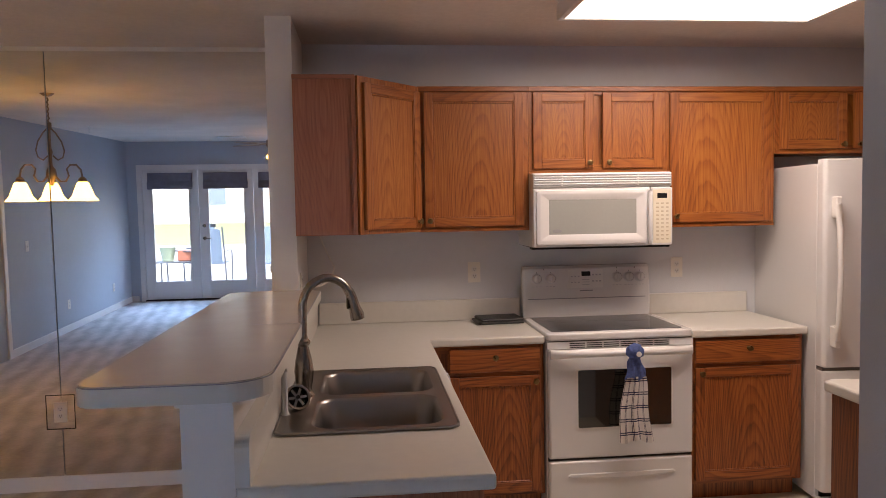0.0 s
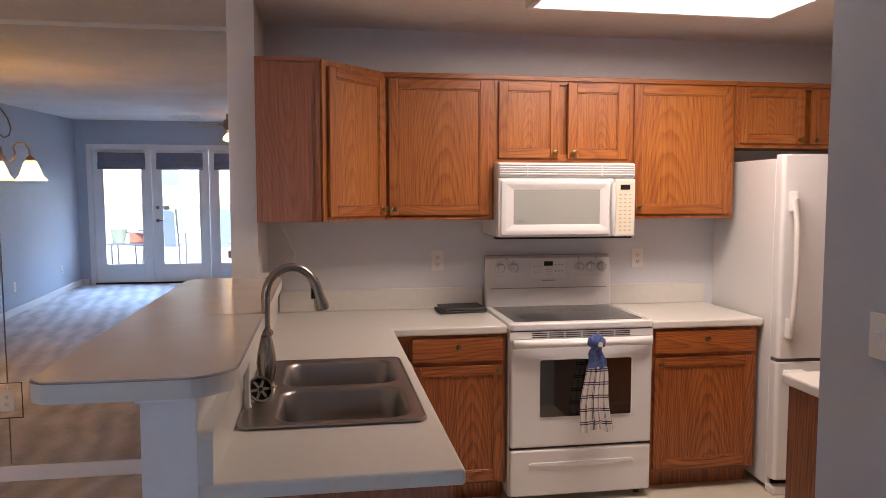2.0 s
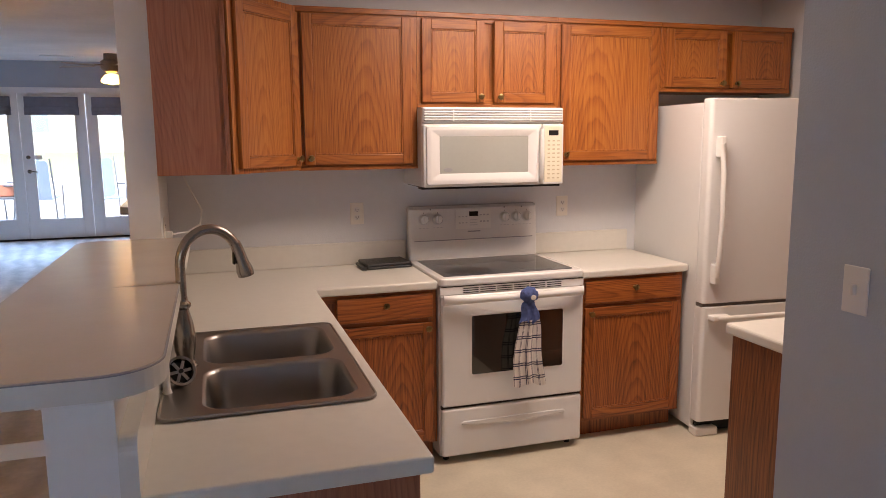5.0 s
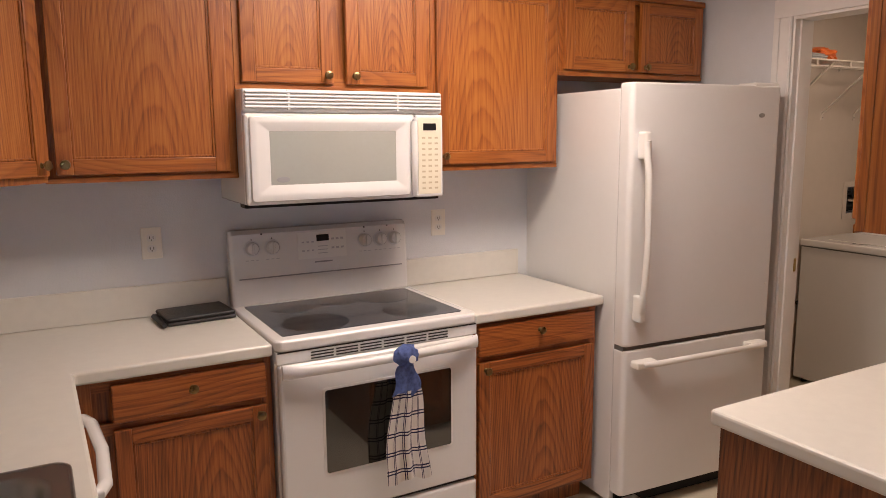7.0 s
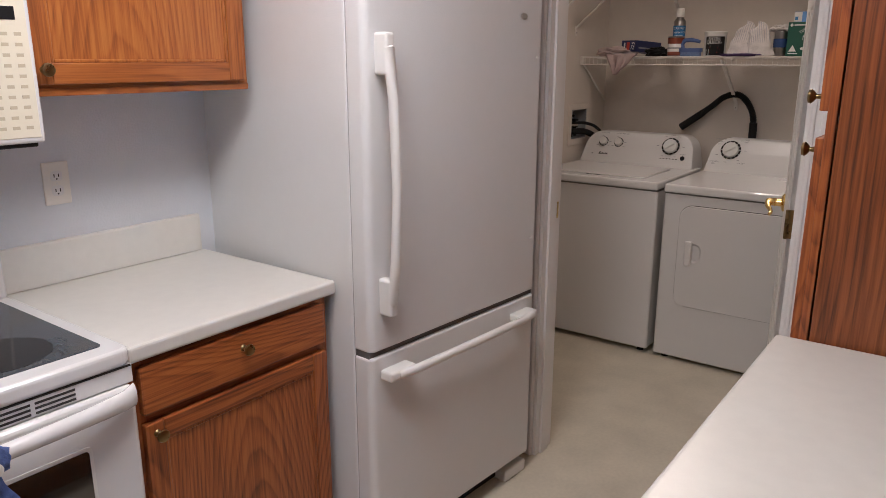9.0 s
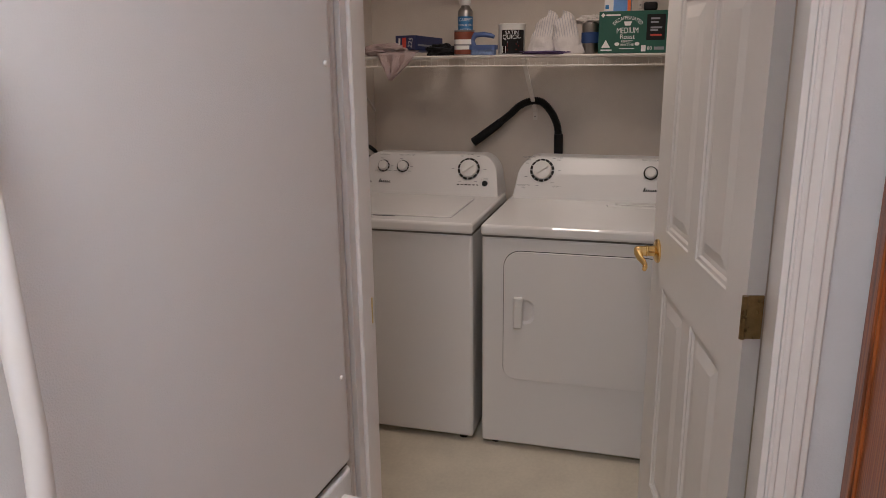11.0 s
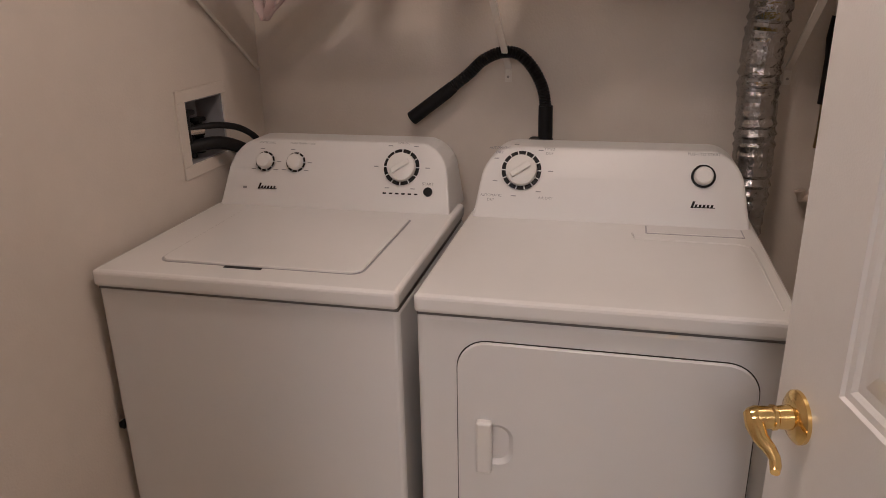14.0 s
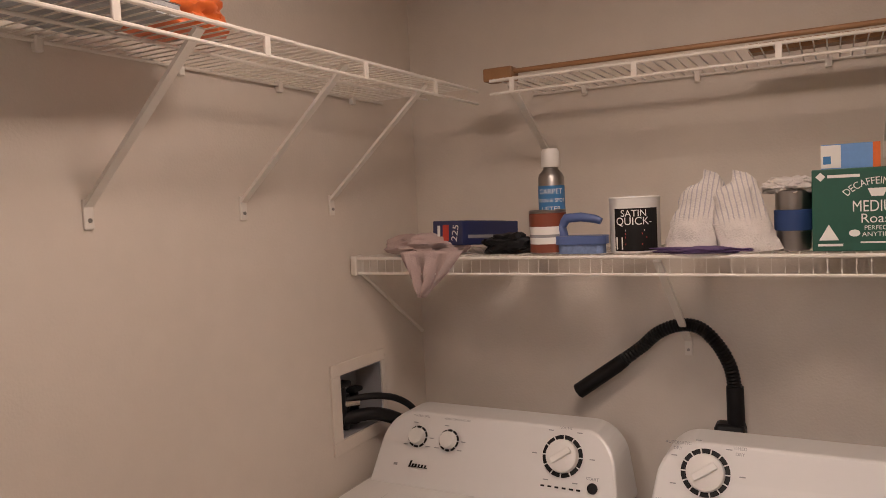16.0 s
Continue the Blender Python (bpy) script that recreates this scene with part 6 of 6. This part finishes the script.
def sock(m, label, seed, lean):
    """A folded sock, wide and lumpy at the foot, leaning and rounded over at the cuff."""
    s = thing("knit_sock", m, label, "sock", "knit socks")
    bm = B()
    uvl = bm.loops.layers.uv.new("knit")
    nu, nv = 36, 24
    rows_, uvs = [], {}
    for j in range(nv + 1):
        f = j / nv
        close = math.sqrt(max(0.0, 1 - max(0.0, (f - 0.82) / 0.18) ** 2)) * 0.94 + 0.06
        ring = []
        for i in range(nu):
            a = 2 * math.pi * i / nu
            p = Vector((math.cos(a) * 2, math.sin(a) * 2, f * 4 + seed * 3))
            lump = 1 + 0.22 * noise.noise(p) + 0.10 * noise.noise(p * 2.6)
            w = (0.062 - 0.020 * f) * close * lump
            d_ = (0.040 - 0.018 * f) * close * lump
            y = w * math.sin(a) + lean * f
            v = bm.verts.new((d_ * math.cos(a) + 0.014 * f, y, 0.002 + 0.160 * f * (1 - 0.10 * math.sin(a) * f) + 0.010 * noise.noise(p * 1.7) * min(1, 4 * f)))
            uvs[v] = (y + 0.5 - lean * f, f)
            ring.append(v)
        rows_.append(ring)
    for q, r_ in zip(rows_, rows_[1:]):
        for i in range(nu):
            bm.faces.new((q[i], q[(i + 1) % nu], r_[(i + 1) % nu], r_[i]))
    bm.faces.new(rows_[-1])
    bm.faces.new(rows_[0][::-1])
    for face_ in bm.faces:
        for lo in face_.loops:
            lo[uvl].uv = uvs[lo.vert]
    part("knit", bm, RIBBED, s, smooth=True)
    return s


sock(pose(5.84, 4.012, DK, 0, 0, 0), "white knit sock with grey ribbed stripes standing folded", 1.0, -0.022)
sock(pose(5.820, 3.893, DK - 0.002, -4, 0, 8), "white knit sock slumped beside the tumbler", 3.2, 0.020)
crumple("purple_rag", pose(5.80, 3.98, DK), 0.045, 0.11, 0.014, PURPLE, "dark purple rag under the socks", "rag", 4)
tb = thing("steel_tumbler", pose(5.85, 3.808, DK), "steel tumbler with a navy grip band", "tumbler")
part("body", lathe(B(), [(0.030, 0), (0.033, 0.004), (0.036, 0.125), (0.034, 0.127), (0.033, 0.120), (0.0005, 0.118)], Matrix(), 28), STEEL, tb, smooth=True)
part("band", lathe(B(), [(0.034, 0.042), (0.0375, 0.043), (0.0385, 0.085), (0.035, 0.086)], Matrix(), 28), BLUEBAND, tb, smooth=True)
crumple("tissue_wad", pose(5.85, 3.81, DK + 0.120), 0.040, 0.055, 0.035, SOCK, "crumpled white tissue in the tumbler", "tissue", 9, 0.5, 3.0)
gb = thing("coffee_carton", pose(5.800, 3.772, DK, 0, 0, -90), "green decaffeinated coffee pod carton", "carton")
part("box", bx(B(), 0.0, 0.270, 0.0, 0.20, 0.0, 0.165, 0.002), GREENC, gb)
G = lambda x, z: pose(x, -0.0006, z, 90)
arched = words(gb, "DECAFFEINATED", 0.020, G(0.115, 0.138), WPRINT, width=0.125)
for v in arched.data.vertices:
    a, r_ = v.co.x / 0.075, 0.075 + v.co.y
    v.co.x, v.co.y = r_ * math.sin(a), r_ * math.cos(a) - 0.075
words(gb, "MEDIUM", 0.032, G(0.115, 0.088), WPRINT, width=0.085)
words(gb, "Roast", 0.026, G(0.115, 0.064), WPRINT)
words(gb, "PERFECT", 0.012, G(0.115, 0.046), WPRINT)
words(gb, "ANYTIME", 0.013, G(0.115, 0.033), WPRINT)
words(gb, "80", 0.020, G(0.205, 0.018), WPRINT)
part("maker_mark", prism(B(), [(0, -0.009), (0.009, 0), (0, 0.009), (-0.009, 0)], 0, 0.0006, pose(0.016, -0.0001, 0.150, 90)), WPRINT, gb, "white diamond mark")
part("print", bx(B(), 0.028, 0.085, -0.0006, 0.0, 0.147, 0.153), WPRINT, gb)
part("triangle_mark", prism(B(), [(-0.018, 0), (0.018, 0), (0, 0.032)], 0, 0.0006, pose(0.030, -0.0001, 0.022, 90)), WPRINT, gb)
part("print", bx(B(), 0.010, 0.055, -0.0006, 0.0, 0.010, 0.015), WPRINT, gb)
part("cup_mark", prism(B(), [(-0.010, 0), (0.010, 0), (0.017, 0.016), (-0.017, 0.016)], 0, 0.0006, pose(0.115, -0.0001, 0.108, 90)), WPRINT, gb)
for x in (0.075, 0.155):
    part("bean_mark", lathe(B(), [(0.010, 0), (0.010, 0.0006), (0.0005, 0.0006)], pose(x, -0.0001, 0.036, 90) @ Matrix.Diagonal((1, 0.7, 1, 1)), 14), WPRINT, gb)
part("print", bx(B(), 0.085, 0.145, -0.0006, 0.0, 0.016, 0.019), WPRINT, gb)
part("print", bx(B(), 0.222, 0.262, -0.0006, 0.0, 0.012, 0.024), GREYP, gb)
part("side_panel", bx(B(), 0.190, 0.262, -0.0005, 0.0, 0.050, 0.150), BLACK, gb, "dark side panel")
for z, w in ((0.130, 0.035), (0.116, 0.030), (0.095, 0.045), (0.085, 0.03), (0.066, 0.045)):
    part("print", bx(B(), 0.205, 0.205 + w, -0.0009, 0.0, z, z + 0.007), REDP if z < 0.07 else GREYP, gb)
part("square_mark", bx(B(), 0.172, 0.190, -0.0007, 0.0, 0.006, 0.030), WPRINT, gb)
bb = thing("tissue_carton", pose(5.83, 3.755, DK + 0.1655, 0, 0, -90), "small light blue and white carton with orange end", "carton")
part("box", bx(B(), 0.0, 0.105, 0.0, 0.10, 0.0, 0.050, 0.001), BLUEC, bb)
part("white_panel", bx(B(), 0.0, 0.036, -0.0006, 0.0, 0.002, 0.048), WPRINT, bb)
part("blue_square", bx(B(), 0.004, 0.018, -0.001, 0.0, 0.010, 0.026), BLUEL, bb)
part("orange_end", bx(B(), 0.092, 0.105, -0.0006, 0.0, 0.0, 0.050), ORANGE, bb)
solid("dark_pouch", bx(B(), 0, 0.055, 0, 0.05, 0, 0.035, 0.010, 3), BLACK, "small black pouch on the coffee carton", "pouch", m=pose(5.84, 3.60, DK + 0.1655, 0, 0, -90))
yb = thing("yellow_carton", pose(5.80, 3.488, DK, 0, 0, -90), "bright yellow carton with folded rim", "carton")
part("box", bx(B(), 0.0, 0.20, 0.0, 0.22, 0.0, 0.185, 0.002), YELC, yb)
part("folded_rim", bx(B(), -0.006, 0.206, -0.006, 0.226, 0.185, 0.222, 0.006), YELC, yb)
for x, z in ((0.03, 0.09), (0.10, 0.05), (0.15, 0.11)):
    part("print", prism(B(), [(0, 0), (0.018, 0.004), (0.012, 0.022), (0.004, 0.016)], 0, 0.0006, pose(x, -0.0001, z, 90)), BLACK, yb)
pc = crumple("cleaning_cloth", pose(5.83, 4.70, DK), 0.075, 0.115, 0.055, PINKC, "crumpled dusty pink cloth hanging over the shelf edge", "cloth", 2, 0.4, 2.0)
bm = B()
uvv = []
for j in range(12):
    f = j / 11
    row = []
    for i in range(14):
        u = i / 13 - 0.5
        w = 0.17 * (1 - f) ** 0.8 + 0.012
        row.append(bm.verts.new((-0.004 - 0.016 * math.sin(u * 17 + 3 * f) * (0.3 + f), u * w + 0.03 * f, -0.100 * f + 0.018 * (1 - f))))
    uvv.append(row)
for a, b in zip(uvv, uvv[1:]):
    for i in range(13):
        bm.faces.new((a[i], a[i + 1], b[i + 1], b[i]))
hang = part("hanging_corner", bm, PINKC, pc, smooth=True, at=pose(-0.070, -0.06, -0.004))
sm = hang.modifiers.new("thick", "SOLIDIFY")
sm.thickness = 0.003
nbx = thing("sheet_carton", pose(5.781, 4.560, DK + 0.026, 0, 3, -18), "navy carton marked 225 lying on the pink cloth", "carton")
part("box", bx(B(), 0.0, 0.215, 0.0, 0.11, 0.0, 0.062, 0.002), NAVY, nbx)
words(nbx, "225", 0.030, pose(-0.0006, 0.026, 0.031, 90, 0, -90) @ rot("Z", 80), WPRINT)
part("red_mark", bx(B(), -0.0006, 0.0, 0.050, 0.072, 0.010, 0.052), REDP, nbx)
part("print", bx(B(), -0.0006, 0.0, 0.082, 0.092, 0.012, 0.050), WPRINT, nbx)
part("window", bx(B(), 0.03, 0.19, 0.02, 0.09, 0.0615, 0.063), BLACK, nbx, "dark opening in the carton top")
part("side_print", bx(B(), 0.02, 0.20, -0.0006, 0.0, 0.018, 0.026), GREYP, nbx)
crumple("black_glove", pose(5.84, 4.455, DK), 0.045, 0.07, 0.05, BLACK, "crumpled black glove beside the carton", "glove", 6, 0.4, 2.4)
rod = thing("curtain_rod", pose(5.90, 4.50, 1.982), "honey-coloured wooden rod lying on the high shelf", "rod")
part("pole", cyl(B(), (0, 0, 0.010), (0.02, -1.15, 0.010), 0.0065, seg=14), WOODR, rod, smooth=True)
part("bracket", bx(B(), -0.02, 0.03, -0.05, 0.03, -0.012, 0.022, 0.004), WOODR, rod)
solid("wooden_slat", bx(B(), 0, 0.05, -0.5, 0, 0, 0.02, 0.003), WOODR, "flat wooden slat on the high shelf", "slat", m=pose(5.95, 3.90, 1.969))
bag = crumple("snack_bag", pose(5.03, 4.72, 1.970), 0.10, 0.085, 0.075, ORANGE, "shiny orange wrapped package on the side shelf", "package", 8, 0.3, 2.0)
PAPER = material("printed_paper", (0.42, 0.44, 0.46), 0.5, noise_amt=0.3, scale=14)
for i, turn in enumerate((6, 3, 9)):
    mag = thing("magazine", pose(4.84, 4.73, 1.970 + i * 0.0102, 0, 0, turn), "grey printed magazine in a pile on the side shelf", "magazine", "magazines on the shelf")
    part("pages", bx(B(), -0.149, 0.129, -0.109, 0.109, 0.001, 0.009, 0.001, 1), PAPER, mag)
    part("cover", bx(B(), -0.15, 0.13, -0.11, 0.11, 0.009, 0.010, 0.0003, 1), GREYP, mag)

# ---- knob and clip on the laundry side wall ----
# Knob of unknown use, sized and set here to fit the camera's view.
kn = thing("wall_knob", pose(4.795, 4.889, 0.775, 90), "dark bronze round knob of unknown use on the laundry wall", "wall hook")
part("rose", lathe(B(), [(0.030, 0.0), (0.029, 0.005), (0.015, 0.009), (0.0005, 0.0095)], Matrix(), 24), DARKBRONZE, kn, smooth=True)
part("stem", cyl(B(), (0, 0, 0.008), (0, 0, 0.030), 0.013), DARKBRONZE, kn)
part("grip", lathe(B(), [(0.013, 0.024), (0.026, 0.027), (0.035, 0.036), (0.038, 0.048), (0.035, 0.060), (0.024, 0.069), (0.0005, 0.072)], Matrix(), 32), DARKBRONZE, kn, smooth=True)
cl = thing("pipe_clip", pose(5.226, 4.889, 0.506), "small black plastic clip on the wall", "clip")
part("base", bx(B(), -0.010, 0.010, -0.012, 0.001, -0.008, 0.008, 0.002), BLACK, cl)
part("lip", bx(B(), -0.012, -0.006, -0.016, -0.010, -0.008, 0.018, 0.002), BLACK, cl)

# ---- vacuum hose, duct, pipes, valve box ----
hz = thing("vacuum_hose", pose(6.085, 4.06, 0), "black ribbed vacuum hose hanging over a shelf brace", "hose")
path = [(0.0, 0.18, 1.217), (0.0, 0.13, 1.256), (-0.002, 0.085, 1.296), (-0.004, 0.03, 1.318), (-0.004, -0.02, 1.312), (-0.002, -0.062, 1.270), (0.0, -0.09, 1.215), (0.0, -0.100, 1.160)]


def smooth_path(p, k=10):
    out = []
    p = [Vector(q) for q in p]
    for i in range(len(p) - 1):
        a, b, c, d_ = p[max(i - 1, 0)], p[i], p[i + 1], p[min(i + 2, len(p) - 1)]
        for j in range(k):
            t = j / k
            out.append(0.5 * (2 * b + (c - a) * t + (2 * a - 5 * b + 4 * c - d_) * t * t + (3 * b - a - 3 * c + d_) * t ** 3))
    return out + [p[-1]]


hp = smooth_path(path, 14)
part("ribbed_hose", tube(B(), hp, [0.0185 if i % 2 else 0.0155 for i in range(len(hp))], 12), BLACK, hz, smooth=False)
part("nozzle", tube(B(), [(0.0, 0.31, 1.120), (0.0, 0.20, 1.200), (0.0, 0.178, 1.218)], [0.0215, 0.0205, 0.019], 14), BLACK, hz, smooth=True)
part("cuff", tube(B(), [(0.0, -0.100, 1.165), (0.0, -0.102, 1.02), (0.0, -0.102, 0.93)], [0.021, 0.022, 0.022], 14), BLACK, hz, smooth=True)
part("elbow", bx(B(), -0.03, 0.03, -0.125, -0.05, 0.90, 1.070, 0.012), BLACK, hz)
du = thing("dryer_duct", pose(6.055, 3.395, 0), "crinkled foil dryer duct running up the wall", "duct")
dp, dr_ = [], []
for i in range(150):
    z = 0.55 + i * 0.0092
    dp.append((0.004 * math.sin(z * 7), -0.012 + 0.03 * (z - 1.1) * -0.35 + 0.006 * math.sin(z * 11), z))
    dr_.append(0.0535 + (0.0022 if i % 3 == 0 else -0.0012) + 0.0018 * math.sin(i * 1.7))
bm = tube(B(), dp, dr_, 26)
for v in bm.verts:
    n_ = noise.noise(v.co * 60) * 0.0028
    v.co.x += n_
    v.co.y += n_
part("foil", bm, FOIL, du)
part("clamp_ring", lathe(B(), [(0.055, 0), (0.060, 0.002), (0.060, 0.012), (0.055, 0.014)], Matrix.Translation((0, -0.005, 0.62)), 24), FOIL, du)
pp = thing("water_pipe", pose(6.10, 3.195, 0), "old gas pipe with valve, couplings and drain elbow", "pipe")
PVC = material("cream_pipe_plastic", (0.52, 0.44, 0.36), 0.5, noise_amt=0.1, scale=20)
part("upper_pipe", cyl(B(), (0, 0, 1.40), (0, 0, CH), 0.020, seg=16), PVC, pp, smooth=True)
part("black_tee", tube(B(), [(0, 0, 1.41), (0, 0, 1.35), (0, 0.004, 1.30), (0, 0.004, 1.18)], [0.024, 0.030, 0.022, 0.024], 14), BLACK, pp, smooth=True)
part("tee_branch", cyl(B(), (0, -0.10, 1.28), (0, 0, 1.28), 0.024, seg=14), BLACK, pp, smooth=True)
part("coupling", tube(B(), [(0, 0.002, 1.185), (0, 0.002, 1.165), (0, 0.002, 1.10), (0, 0.002, 1.06)], [0.020, 0.018, 0.018, 0.021], 14), BRASS, pp, smooth=True)
part("lower_pipe", tube(B(), [(0, 0, 1.075), (0, -0.002, 1.00), (0, 0.0, 0.94), (0, 0.012, 0.915), (0, 0.032, 0.912), (0, 0.040, 0.935)], 0.015, 12), PVC, pp, smooth=True)
vh = part("valve_wheel", lathe(B(), [(0.028, 0.0), (0.031, 0.006), (0.028, 0.012), (0.022, 0.006)], pose(-0.055, -0.014, 1.012, 0, -90), 16), BRASS, pp, smooth=True)
part("valve_stem", cyl(B(), (-0.06, -0.014, 1.012), (0, -0.004, 1.012), 0.008, seg=10), BRASS, pp)
part("wheel_spokes", bx(B(), -0.060, -0.056, -0.042, 0.014, 1.006, 1.018, 0.002), BRASS, pp)
FLANGE = material("cream_flange_plastic", (0.68, 0.62, 0.55), 0.45, noise_amt=0.05, scale=10)
vb = thing("washer_valve_box", pose(5.648, 4.90, 1.008), "recessed white washer valve box in the wall", "valve box")
for a, b, c, d in ((0, 0.258, 0, 0.036), (0, 0.258, 0.210, 0.243), (0, 0.040, 0.036, 0.210), (0.240, 0.258, 0.036, 0.210)):
    part("flange", bx(B(), a, b, -0.006, 0.0, c, d, 0.002), FLANGE, vb)
# Grey recess: the dark of its unlit inside is put into the colour.
part("shaded_recess_back", bx(B(), 0.040, 0.240, 0.085, 0.095, 0.036, 0.210), GREYP, vb, "back of the recess, its shade put into the grey colour")
for a, b, c, d in ((0.0403, 0.0440, 0.0363, 0.2097), (0.2360, 0.2397, 0.0363, 0.2097)):
    part("recess_side", bx(B(), a, b, 0.0, 0.085, c, d), GREYP, vb)
for c, d in ((0.0363, 0.0400), (0.2060, 0.2097)):
    part("recess_side", bx(B(), 0.0440, 0.2360, 0.0, 0.085, c, d), GREYP, vb)
for x, z in ((0.085, 0.13), (0.10, 0.095), (0.145, 0.10)):
    part("tap_body", cyl(B(), (x, 0.03, z - 0.05), (x, 0.03, z + 0.045), 0.013, seg=12), BLACK, vb)
part("tap_handle", bx(B(), 0.062, 0.115, 0.012, 0.046, 0.165, 0.180, 0.006), BLACK, vb)
part("tap_handle", bx(B(), 0.125, 0.170, 0.014, 0.044, 0.138, 0.152, 0.005), BLACK, vb)
part("hose_coupling", cyl(B(), (0.09, 0.03, 0.118), (0.125, 0.0, 0.118), 0.013, seg=12), NICKEL, vb, "bright metal hose coupling")
for k, z in ((0, 0.125), (1, 0.075)):
    pts = smooth_path([(0.09, 0.03, z), (0.15, -0.030, z + 0.005), (0.22, -0.075, z - 0.02 - 0.01 * k), (0.27, -0.10, z - 0.08), (0.29, -0.11, z - 0.22)], 5)
    part("supply_hose", tube(B(), pts, 0.0095 + 0.009 * k, 10), BLACK, vb, smooth=True)


# lettering on the machines
def console_words(con_, text, x, z, size):
    f = (z - 0.905) / 0.193
    y = D0 + (D1 - D0) * f + 0.02 * f * f - 0.0012
    tilt = math.degrees(math.atan2(D1 - D0 + 0.04 * f, 0.193))
    return words(con_, text, size, pose(x, y, z, 90 - tilt), GREYP)


wcon = [o for o in WA.children if o.name.startswith("console")][0]
dcon = [o for o in DRY.children if o.name.startswith("console")][0]
for tx, x, z, s in (("WATER LEVEL", 0.143, 1.084, 0.008), ("WASH TEMPERATURE", 0.252, 1.084, 0.008), ("NORMAL", 0.553, 1.092, 0.008), ("START", 0.632, 0.992, 0.011)):
    console_words(wcon, tx, x, z, s)
for tx, x, z, s in (("AUTOMATIC", 0.075, 1.088, 0.010), ("DRY", 0.075, 1.077, 0.010), ("TIMED", 0.208, 1.088, 0.010), ("DRY", 0.208, 1.077, 0.010), ("AUTOMATIC", 0.060, 0.972, 0.010), ("DRY", 0.060, 0.961, 0.010), ("AIR DRY", 0.205, 0.970, 0.010), ("PUSH TO START", 0.598, 1.086, 0.011)):
    console_words(dcon, tx, x, z, s)
